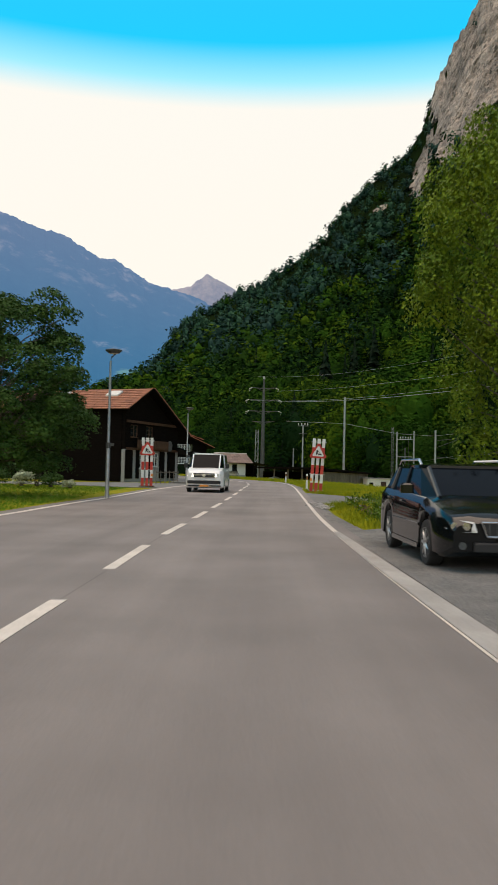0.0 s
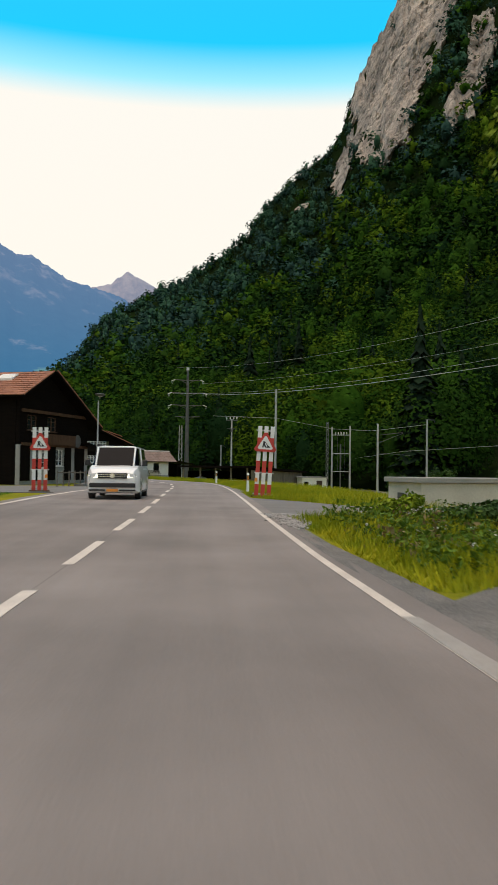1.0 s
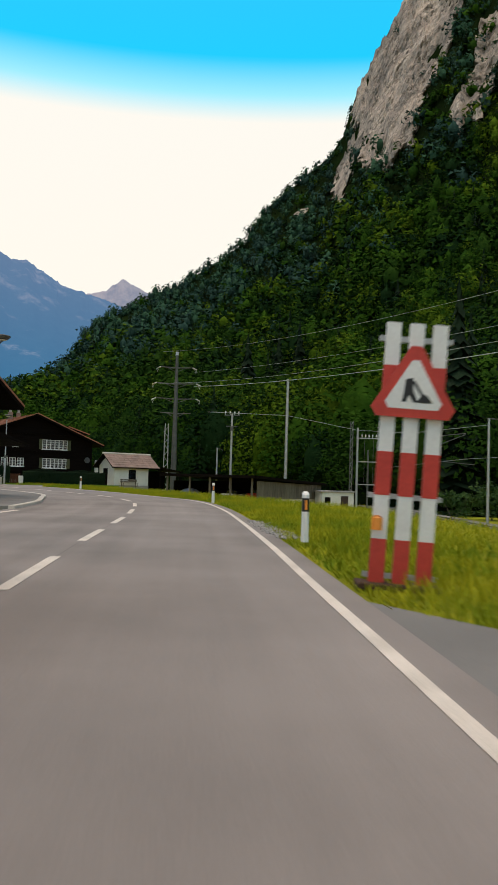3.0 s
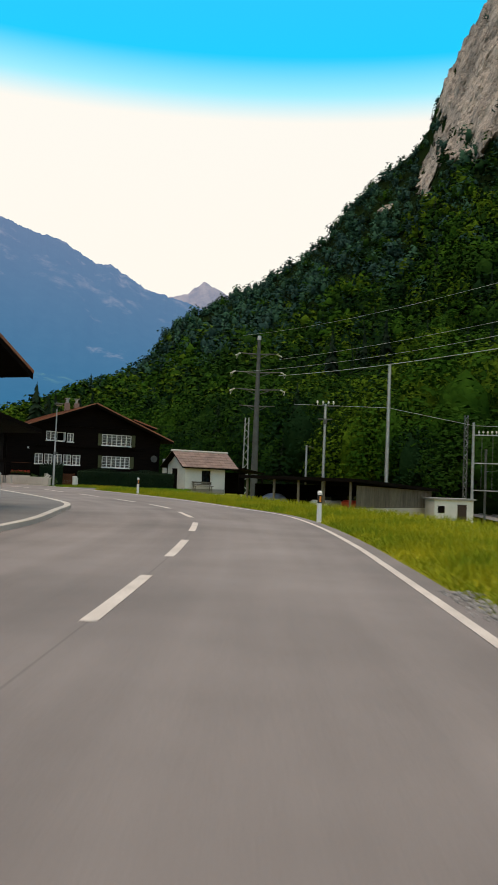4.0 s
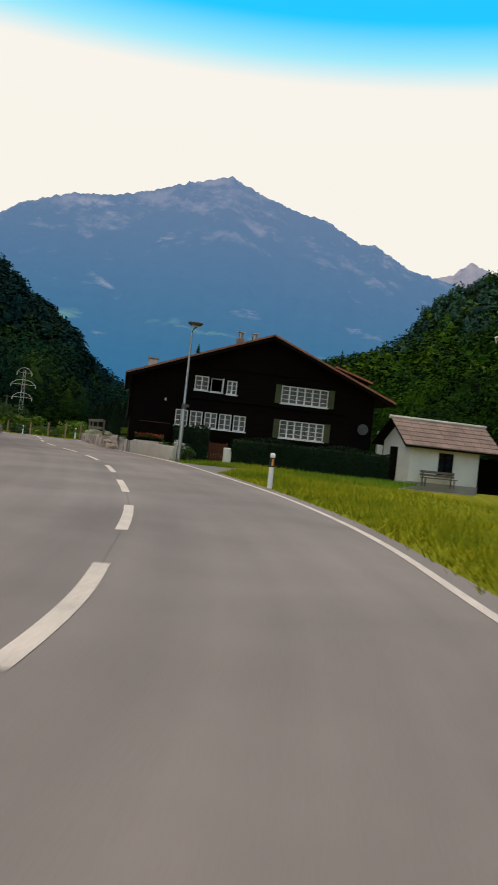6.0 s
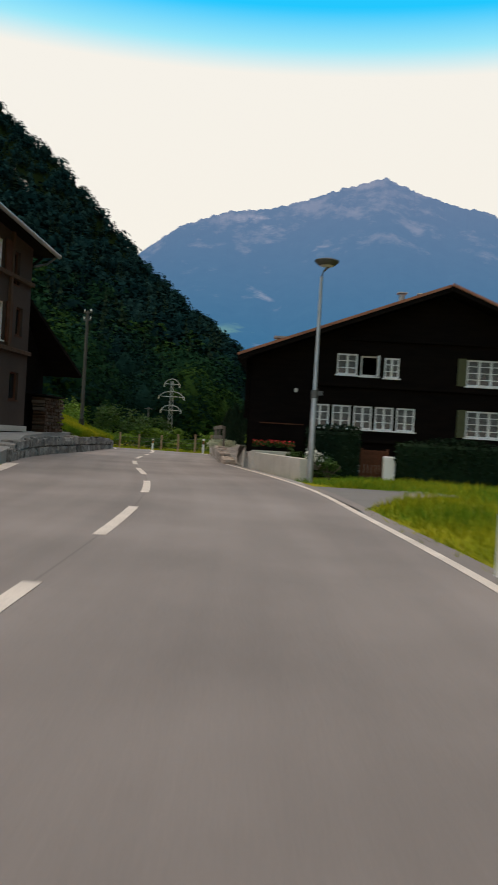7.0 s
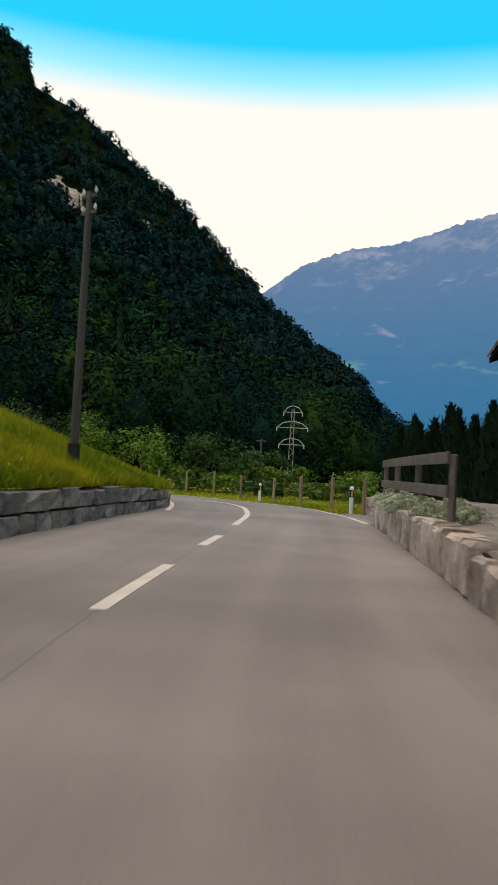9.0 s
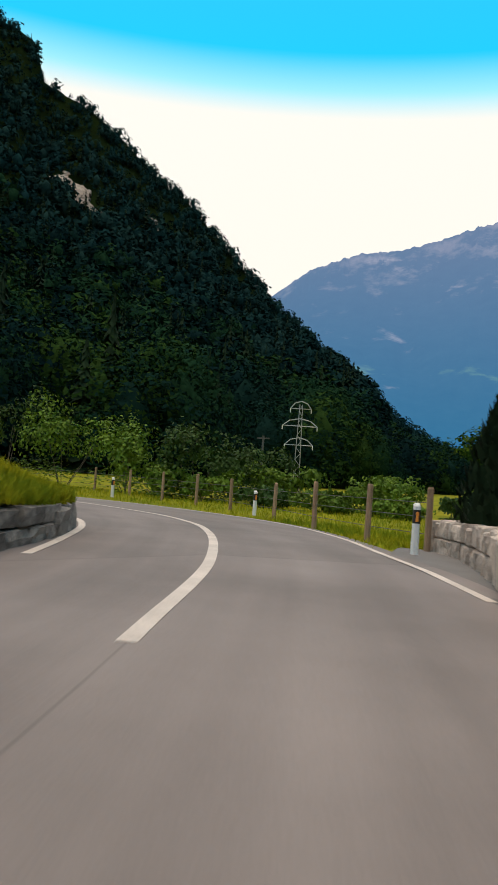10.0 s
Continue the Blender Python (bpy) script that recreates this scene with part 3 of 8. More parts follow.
# ---- mountains: a rise seen over bearings from a place, up to a ridge ----
def slope(centre, ridge, reach, foot, power, a0, a1, da, rows, rough, seed, low=-2.7, wave=0.16, spurs=0.0):
    """Returns place(bearing, s) on a mountainside and its mesh. Bearings in degrees from north, s from foot 0 to ridge 1."""
    def place(a, s):
        h, far, near = lerp(ridge, a), lerp(reach, a), lerp(foot, a)
        wob = noise.noise((a * 0.35 + seed, s * 3.0, seed)) * 0.5 + noise.noise((a * 1.1 + seed, s * 9.0, seed)) * 0.25
        edge = noise.noise((a * 2.3 + seed, 5.0, seed)) * 0.25 + noise.noise((a * 6.0 + seed, 9.0, seed)) * 0.12 + noise.noise((a * 17.0 + seed, 2.0, seed)) * 0.1
        el = h * s**power + (edge if s > 0.9 else 0) * rough
        if spurs:
            run = a * 0.11 + 1.1 * s + seed
            wob += spurs * ((1 - 2 * abs(noise.noise((run, s * 0.8, seed)))) + 0.45 * (1 - 2 * abs(noise.noise((run * 2.3 - 2.0 * s, s * 2.5, seed)))) + 0.2 * noise.noise((run * 5 - 3 * s, s * 7, seed)))
        r = near + (far - near) * s + wob * rough * wave * (far - near) * math.sin(math.pi * min(s, 1))
        z = low + math.tan(radians(max(el, 0))) * r
        return Vector((centre[0] + math.sin(radians(a)) * r, centre[1] + math.cos(radians(a)) * r, z))

    n = int((a1 - a0) / da) + 1
    m = Mesh()
    for j in range(rows + 1):
        s = j / rows
        m.v += [tuple(place(a0 + i * da, s)) for i in range(n)]
    back = [place(a0 + i * da, 1.0) for i in range(n)]
    m.v += [(centre[0] + (p.x - centre[0]) * 1.25, centre[1] + (p.y - centre[1]) * 1.25, -20) for p in back]
    m.f = [(j * n + i, j * n + i + 1, (j + 1) * n + i + 1, (j + 1) * n + i) for j in range(rows + 1) for i in range(n - 1)]
    m.s = [0] * len(m.f)
    return place, m


R_RIDGE = [(-24, 0.2), (-18, 2.5), (-12, 5.7), (-10, 6.5), (-7.2, 8.3), (-6.5, 10), (-6, 10.8), (-4, 11.8), (-1.6, 13.1), (0, 13.8), (2.6, 15.5), (5, 17.1), (5.8, 18.6), (7.5, 20.4), (10, 22.1), (11.6, 23.4), (12.4, 25.2), (13, 27), (14.4, 29.1), (15.7, 31.2), (20, 36), (30, 39), (60, 36), (110, 22)]
R_REACH = [(-24, 420), (-12, 560), (-6, 850), (0, 900), (10, 1000), (20, 900), (60, 500), (110, 400)]
R_FOOT = [(-24, 360), (-12, 280), (-6, 230), (0, 165), (10, 125), (20, 108), (35, 92), (60, 80), (110, 80)]
L_RIDGE = [(-120, 14), (-75, 27), (-64, 29), (-59, 27.7), (-56.2, 26.7), (-55.6, 24.6), (-52.4, 23.5), (-49.4, 21.7), (-47.2, 19.7), (-45.1, 18.7), (-43.3, 17.0), (-40.7, 14.5), (-38.5, 12.3), (-35, 9.4), (-31.6, 6.7), (-29, 4.3), (-25.7, 1.8), (-22, 0.2)]
L_REACH = [(-120, 380), (-56, 900), (-40, 800), (-30, 500), (-22, 350)]
L_FOOT = [(-120, 60), (-56, 125), (-40, 150), (-30, 190), (-22, 300)]
F_RIDGE = [(-75, 8), (-45, 11), (-38.5, 12.2), (-35.6, 14.4), (-32.3, 15.6), (-29, 16), (-26.5, 16.7), (-24.4, 17.4), (-21.3, 18.2), (-18.5, 17.1), (-16, 16.3), (-14.2, 16), (-11.6, 14.6), (-10.5, 14.6), (-8, 13.1), (-6.2, 12.7), (-4.5, 12.2), (-2, 11.0), (6, 9), (30, 7)]
P_RIDGE = [(-9, 11), (-6.5, 12.6), (-5, 13.0), (-4.3, 13.5), (-3.8, 13.9), (-3.3, 13.6), (-2.4, 13.2), (-1.4, 12.6), (0.5, 11.5), (6, 9)]
place_r, mesh_r = slope((0, 50), R_RIDGE, R_REACH, R_FOOT, 0.8, -24, 110, 0.5, 60, 1.0, 3.0)
place_l, mesh_l = slope((-20, 110), L_RIDGE, L_REACH, L_FOOT, 0.8, -120, -22, 0.5, 60, 0.8, 7.0)
place_f, mesh_f = slope((0, 60), F_RIDGE, [(-75, 3600), (30, 3600)], [(-75, 1300), (30, 1300)], 1.0, -75, 30, 0.1, 70, 0.6, 11.0, 0, 0.09, 0.9)
place_p, mesh_p = slope((0, 60), P_RIDGE, [(-9, 4300), (6, 4300)], [(-9, 3300), (6, 3300)], 1.0, -9, 6, 0.06, 24, 0.5, 15.0, 0, 0.12, 1.0)


def mountains():
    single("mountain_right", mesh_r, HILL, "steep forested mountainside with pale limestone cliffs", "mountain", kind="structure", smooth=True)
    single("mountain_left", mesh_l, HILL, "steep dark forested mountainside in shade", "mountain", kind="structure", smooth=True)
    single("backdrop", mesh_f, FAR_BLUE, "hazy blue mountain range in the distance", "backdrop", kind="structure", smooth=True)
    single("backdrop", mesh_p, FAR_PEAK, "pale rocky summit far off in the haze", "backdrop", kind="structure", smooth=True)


def cliff(name, place, outline, lift, n=110, k=80, origin=(0, 50)):
    """A bare rock face standing out of the wood: rough blocks over a patch of the slope, given in bearing and height on it."""
    m = Mesh()
    a0, a1 = min(a for a, _ in outline), max(a for a, _ in outline)
    s0, s1 = min(s for _, s in outline), max(s for _, s in outline)

    def inside(a, s):
        c = False
        for (xa, ya), (xb, yb) in zip(outline, outline[1:] + outline[:1]):
            if (ya > s) != (yb > s) and a < (xb - xa) * (s - ya) / (yb - ya) + xa:
                c = not c
        return c

    for j in range(k + 1):
        for i in range(n + 1):
            a, s = a0 + (a1 - a0) * i / n, s0 + (s1 - s0) * j / k
            p = place(a, s)
            q = (p.x * 0.02, p.y * 0.02, p.z * 0.03)
            inn = inside(a + 0.5 * noise.noise((q[0] * 1.4, q[1] * 1.4, q[2] * 1.4)) + 0.3 * noise.noise((q[0] * 5, q[1] * 5, q[2] * 5)), s + 0.03 * noise.noise((q[2] * 2, q[0] * 2, q[1] * 2)))
            out = lift * (1 + 1.6 * noise.noise(q) + 1.2 * abs(noise.noise((q[0] * 4, q[1] * 4, q[2] * 3))) + 0.5 * noise.noise((q[0] * 12, q[1] * 12, q[2] * 9))) if inn else -14
            r = Vector((p.x - origin[0], p.y - origin[1], 0)).normalized()
            m.v.append(tuple(p - r * out))
    m.f = [(j * (n + 1) + i, j * (n + 1) + i + 1, (j + 1) * (n + 1) + i + 1, (j + 1) * (n + 1) + i) for j in range(k) for i in range(n)]
    m.s = [0] * len(m.f)
    return single(name, m, ROCK, "bare pale limestone cliff above the forest", "cliff", kind="structure")


CLIFFS = [[(12.5, 0.99), (12.9, 0.87), (13.3, 0.76), (14.2, 0.69), (15.6, 0.66), (17.2, 0.655), (17.8, 0.73), (19.5, 0.77), (20.6, 0.845), (21.6, 0.93), (21.0, 1.0), (16.0, 1.0), (13.8, 1.0)],
          [(19.5, 0.63), (20.6, 0.60), (22.8, 0.65), (23.6, 0.72), (23.3, 0.80), (21.8, 0.80), (21.4, 0.71)],
          [(11.2, 0.845), (11.7, 0.93), (12.6, 0.90), (12.9, 0.79), (12.0, 0.78)],
          [(8.3, 0.885), (9.5, 0.88), (9.7, 0.855), (8.6, 0.865)]]


SCREES = [[(-54.6, 0.735), (-53.6, 0.775), (-52.2, 0.76), (-50.8, 0.715), (-51.2, 0.68), (-52.8, 0.70)],
          [(-48.0, 0.84), (-47.2, 0.85), (-46.2, 0.79), (-45.8, 0.75), (-46.6, 0.77)],
          [(-46.6, 0.54), (-46.1, 0.55), (-45.9, 0.52), (-46.4, 0.51)]]


# ---- woods ----
def leaf_cloud(rng, n, size, lumps, rx, rz, z0):
    """Leaf faces on the outside of a lumpy crown. Returns arrays of corners (n, 4, 3)."""
    u = rng.normal(size=(n, 3))
    u /= np.linalg.norm(u, axis=1)[:, None]
    u[:, 2] = np.where(u[:, 2] < -0.45, -u[:, 2], u[:, 2])
    bump = np.ones(n)
    for _ in range(lumps):
        c = rng.normal(size=3)
        c /= np.linalg.norm(c)
        bump += 0.28 * np.exp(-((u - c) ** 2).sum(1) / 0.22) - 0.07
    r = bump * rng.uniform(0.72, 1.05, n)
    p = u * r[:, None] * (rx, rx, rz) + (0, 0, z0)
    nrm = u + rng.normal(size=(n, 3)) * 0.55
    nrm /= np.linalg.norm(nrm, axis=1)[:, None]
    t = np.cross(nrm, rng.normal(size=(n, 3)))
    t /= np.linalg.norm(t, axis=1)[:, None]
    b = np.cross(nrm, t)
    s = (size * rng.uniform(0.6, 1.3, n))[:, None]
    return np.stack([p - t * s, p - b * s * 0.7, p + t * s, p + b * s * 0.7], 1)


def spruce_faces(rng, tiers, h, r, boughs=9):
    """Drooping boughs of a conifer, each a narrow kite (n, 4, 3), uneven in length and height."""
    out = []
    for k in range(tiers):
        f = k / tiers
        w = r * (1 - f) ** 0.9 + 0.015 * r
        m = max(4, int(boughs * (1.15 - f)))
        for a in np.linspace(0, 2 * np.pi, m, endpoint=False) + rng.uniform(0, 6):
            a += rng.normal(0, 0.18)
            z = h * (0.1 + 0.88 * f + rng.normal(0, 0.012))
            ww = w * rng.uniform(0.6, 1.25)
            c, s = math.cos(a), math.sin(a)
            wid = ww * 0.26 + 0.008 * h
            out.append([(0, 0, z + h * 0.04), (c * ww * 0.55 - s * wid, s * ww * 0.55 + c * wid, z - h * 0.012), (c * ww, s * ww, z - h * 0.04), (c * ww * 0.55 + s * wid, s * ww * 0.55 - c * wid, z - h * 0.012)])
    return np.array(out)


def wood(name, spots, kinds, mats, label, smooth):
    """One mesh of many trees: spots are (x, y, z, height, kind, turn, sort); kinds hold vertices and triangles."""
    verts, tris, sorts, leans, k0 = [], [], [], [], 0
    for x, y, z, h, k, a, g in spots:
        v, f, *lean = kinds[k]
        c, s = math.cos(a), math.sin(a)
        turn = np.array([[c, s, 0], [-s, c, 0], [0, 0, 1]])
        verts.append((v * np.array(h)) @ turn + (x, y, z))
        tris.append(f + k0)
        sorts.append(np.full(len(f), g))
        leans += [one @ turn for one in lean]
        k0 += len(v)
    v, f = np.concatenate(verts), np.concatenate(tris)
    me = bpy.data.meshes.new(name)
    n = len(f)
    me.vertices.add(len(v))
    me.vertices.foreach_set("co", v.ravel())
    me.loops.add(3 * n)
    me.loops.foreach_set("vertex_index", f.ravel())
    me.polygons.add(n)
    me.polygons.foreach_set("loop_start", np.arange(n) * 3)
    me.polygons.foreach_set("loop_total", np.full(n, 3))
    for one in mats:
        me.materials.append(one)
    me.polygons.foreach_set("material_index", np.concatenate(sorts))
    me.polygons.foreach_set("use_smooth", np.full(n, smooth))
    me.update()
    me.validate()
    if leans:
        me.attributes.new("custom_normal", "FLOAT_VECTOR", "POINT").data.foreach_set("vector", np.concatenate(leans).astype(np.float32).ravel())
    return tagged(new(name, me), label, "forest", kind="stuff")


def ball(detail):
    bm = bmesh.new()
    bmesh.ops.create_icosphere(bm, subdivisions=detail, radius=1.0)
    v = np.array([tuple(p.co) for p in bm.verts])
    f = np.array([[p.index for p in q.verts] for q in bm.faces])
    bm.free()
    return v, f


def crown(rng, lobes, n, size):
    """A broadleaved tree one metre high: tiers of leafy boughs round a dense heart, every spray of leaves a face of its own."""
    v, f = ROUGH_BALL
    vs, fs, k0 = [v * (1 + rng.normal(0, 0.1, (len(v), 1))) * (0.12, 0.12, 0.28) + (0, 0, 0.52)], [f], len(v)
    leans = [v]
    heads = []
    lean = rng.normal(0, 0.03, 2)
    for k in range(lobes):
        up = -0.75 + 1.7 * (k + rng.uniform(0, 1)) / lobes
        a = 2.4 * k + rng.uniform(-0.6, 0.6)
        side = math.sqrt(max(0.02, 1 - up * up)) * rng.uniform(0.7, 1.1) * (1.0 if up < 0.2 else 1.0 - 0.25 * up)
        r = rng.uniform(0.09, 0.17) * (1.15 - 0.3 * up)
        heads.append((0.25 * side * math.cos(a) + lean[0], 0.25 * side * math.sin(a) + lean[1], 0.54 + 0.36 * up, r, r * rng.uniform(0.5, 0.85)))
    w = np.array([hd[3] ** 2 for hd in heads])
    for (cx, cy, cz, rx, rz), share in zip(heads, w / w.sum()):
        k = max(3, int(n * share))
        u = rng.normal(size=(k, 3))
        u += np.array([cx, cy, 0.08]) * 3.0
        u /= np.linalg.norm(u, axis=1)[:, None]
        u[:, 2] = np.where(u[:, 2] < -0.35, -u[:, 2], u[:, 2])
        p = u * rng.uniform(0.75, 1.15, (k, 1)) * (rx, rx, rz) + (cx, cy, cz)
        p[:, 2] -= 0.35 * np.hypot(p[:, 0] - cx, p[:, 1] - cy) ** 2 / rx
        nr = u * (1, 1, 1.3) + rng.normal(size=(k, 3)) * 0.28
        nr /= np.linalg.norm(nr, axis=1)[:, None]
        t = np.cross(nr, rng.normal(size=(k, 3)))
        t /= np.linalg.norm(t, axis=1)[:, None]
        b = np.cross(nr, t)
        s = (size * rng.uniform(0.5, 1.5, k))[:, None]
        vs.append(np.stack([p - t * s, p + t * s, p + b * s * 1.7], 1).reshape(-1, 3))
        fs.append(np.arange(3 * k).reshape(-1, 3) + k0)
        k0 += 3 * k
        whole = (p - (0, 0, 0.45)) * (2.4, 2.4, 1.5)
        out = u + 0.8 * whole + 0.3 * nr
        leans.append(np.repeat(out / np.linalg.norm(out, axis=1)[:, None], 3, axis=0))
    return np.concatenate(vs), np.concatenate(fs), np.concatenate(leans)


ROUGH_BALL, FINE_BALL = ball(1), ball(2)


def in_any(a, s, shapes):
    for shape in shapes:
        c = False
        for (xa, ya), (xb, yb) in zip(shape, shape[1:] + shape[:1]):
            if (ya > s) != (yb > s) and a < (xb - xa) * (s - ya) / (yb - ya) + xa:
                c = not c
        if c:
            return True
    return False


def woods():
    rng = np.random.default_rng(5)
    tiers = [(0, 200, 30, 2300, 0.0125), (200, 310, 26, 800, 0.019), (310, 520, 18, 200, 0.037), (520, 5000, 10, 64, 0.06)]
    broad = {(i, k): crown(rng, lobes, n, size) for i, (_, _, lobes, n, size) in enumerate(tiers) for k in range(8)}
    kites = {k: spruce_faces(rng, 12 if k < 6 else 30, 1.0, rng.uniform(0.15, 0.21), 8 if k < 6 else 15) for k in range(12)}
    fir = {k: (q.reshape(-1, 3), np.concatenate([np.arange(len(q))[:, None] * 4 + c for c in ((0, 1, 2), (0, 2, 3))])) for k, q in kites.items()}
    for place, a0, a1, count, sorts, shapes, fir_share, label in (
            (place_r, -23, 27, 4700, BEECH + HAZED_LEAVES, CLIFFS, 0.07, "dense mixed forest on the mountainside"),
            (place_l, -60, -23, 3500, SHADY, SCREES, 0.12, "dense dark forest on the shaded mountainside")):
        sb, sf = [], []
        for i in range(count):
            a = rng.uniform(a0, a1)
            s = math.sqrt(rng.uniform(0.0, 1.0)) if rng.random() < 0.72 else rng.uniform(0, 0.45)
            on_ridge = i < count * 0.09
            if on_ridge:
                s = rng.uniform(0.96, 1.0)
            if in_any(a, s, shapes) and rng.random() < (0.55 if place is place_r and a > 21.2 else 0.94):
                continue
            p = place(a, s)
            dist = min(math.hypot(p.x + 5, p.y - 80), math.hypot(p.x + 22, p.y - 110))
            if dist < 330 and rng.random() < 0.42:
                continue
            tier = [j for j, t in enumerate(tiers) if t[0] <= dist < t[1]][0]
            h = (10 + 16 * rng.random() ** 1.3 + 4 * (1 - s)) * (1 - 0.35 * ease((s - 0.7) / 0.3)) * (0.65 if place is place_l and a > -31 else 1.0)
            clump = noise.noise((a * 0.5, s * 6, 4.0))
            turn = rng.uniform(0, 6.3)
            if rng.random() < fir_share + 0.35 * max(0, clump) + 0.15 * on_ridge:
                sf.append((p.x, p.y, p.z - 0.6, h * rng.uniform(0.8, 1.3) * (0.7 if s > 0.93 else 1.0) * (0.55 if place is place_l and a > -32 else 1.0), int(rng.integers(6)) + (6 if tier < 2 else 0), turn, 0))
                continue
            tone = noise.noise((a * 0.9, s * 9, 8.0)) * 1.1 + rng.normal() * 0.75
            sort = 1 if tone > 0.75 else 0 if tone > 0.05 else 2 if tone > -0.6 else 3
            # distant crowns mostly take the bluer leaves, haze put into their colour
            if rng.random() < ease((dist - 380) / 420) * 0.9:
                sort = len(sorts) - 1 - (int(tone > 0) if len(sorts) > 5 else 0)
            # upper left slope: haze painted in with the two bluest leaf colours
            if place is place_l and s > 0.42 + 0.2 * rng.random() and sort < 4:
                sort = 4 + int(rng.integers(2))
            wide = rng.uniform(0.95, 1.4)
            sb.append((p.x, p.y, p.z - 0.1 * h, (h * wide, h * wide, h), (tier, int(rng.integers(8))), turn, sort))
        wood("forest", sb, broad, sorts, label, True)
        wood("forest", sf, fir, [LEAF_B], "dark spruces among the broadleaved forest", False)


ground()
road()
markings()
mountains()
cliff("cliff_face", place_r, CLIFFS[0], 6)
cliff("cliff_face", place_r, CLIFFS[1], 5)
cliff("cliff_face", place_r, CLIFFS[2], 4)
cliff("cliff_face", place_r, CLIFFS[3], 3, 40, 20)
for patch in SCREES:
    cliff("cliff_face", place_l, patch, 3.0, 30, 24, (-20, 110))
woods()


# ---- ground pieces ----
def patch(name, outline, lift, mat, label, category, drop=0.15):
    """A flat sheet following the land's height, with an edge going down."""
    m = Mesh()
    n = len(outline)
    m.v = [(x, y, max(level(y), land(x, y) + 0.03) + lift) for x, y in outline] + [(x, y, level(y) + lift - drop) for x, y in outline]
    m.f = [tuple(range(n))] + [(i, n + i, n + (i + 1) % n, (i + 1) % n) for i in range(n)]
    if sum(a[0] * b[1] - b[0] * a[1] for a, b in zip(outline, outline[1:] + outline[:1])) < 0:
        m.f = [tuple(reversed(f)) for f in m.f]
    m.s = [0] * len(m.f)
    return single(name, m, mat, label, category, kind="structure")


def quads(name, q, mat, label, category):
    """One loose mesh out of many small faces (n, 4, 3)."""
    f = np.concatenate([np.arange(len(q))[:, None] * 4 + c for c in ((0, 1, 2), (0, 2, 3))])
    ob = wood(name, [(0, 0, 0, 1.0, 0, 0.0, 0)], [(q.reshape(-1, 3), f)], [mat], label, False)
    ob["category"] = category
    return ob


def blades(rng, pts, h0, h1, w=0.02, lean=0.35):
    """Grass blades standing on points (n, 3)."""
    n = len(pts)
    a = rng.uniform(0, 2 * np.pi, n)
    h = rng.uniform(h0, h1, n)
    side = np.stack([np.cos(a), np.sin(a), np.zeros(n)], 1) * (w * rng.uniform(0.6, 1.4, n))[:, None]
    tip = np.stack([rng.normal(0, lean, n) * h, rng.normal(0, lean, n) * h, h], 1)
    return np.stack([pts - side, pts + side, pts + tip * 0.6 + side * 0.7 + tip * 0.0, pts + tip], 1)


def bank_height(d, y):
    """The grass bank's height over the road, d metres behind the wall's face."""
    rim = np.clip((128 - y) / 9, 0, 1)
    fade = np.clip((130.5 - y) / 5, 0, 1)
    rim, fade = rim * rim * (3 - 2 * rim), fade * fade * (3 - 2 * fade)
    return 0.46 + 0.28 * rim + (0.40 * np.minimum(d, 6) + 0.03 * np.maximum(d - 6, 0)) * fade


WALL_LEFT = [(-21.5, 103.1), (-23.9, 106), (-26.7, 110.2), (-29.0, 114.3), (-30.7, 117.0), (-32.75, 120.1), (-34.6, 123.1), (-36.3, 125.4), (-37.5, 126.7)]
CHALET_DRIVE = [(-8.4, 97.6), (-11.2, 102.2), (-12.6, 104.2), (-11.0, 105.2), (-10.4, 106.2), (-9.2, 105.7), (-9.6, 103.0), (-9.4, 100.5), (-9.1, 99.1)]
WALL_RIGHT = [(-20.9, 113.8), (-22.05, 115.2), (-23.5, 117.4), (-24.5, 118.8), (-26.85, 122.3), (-29.0, 125.4), (-30.5, 128.1)]
WALL_END = [(-30.45, 128.05), (-32.45, 131.5), (-34.0, 133.35)]


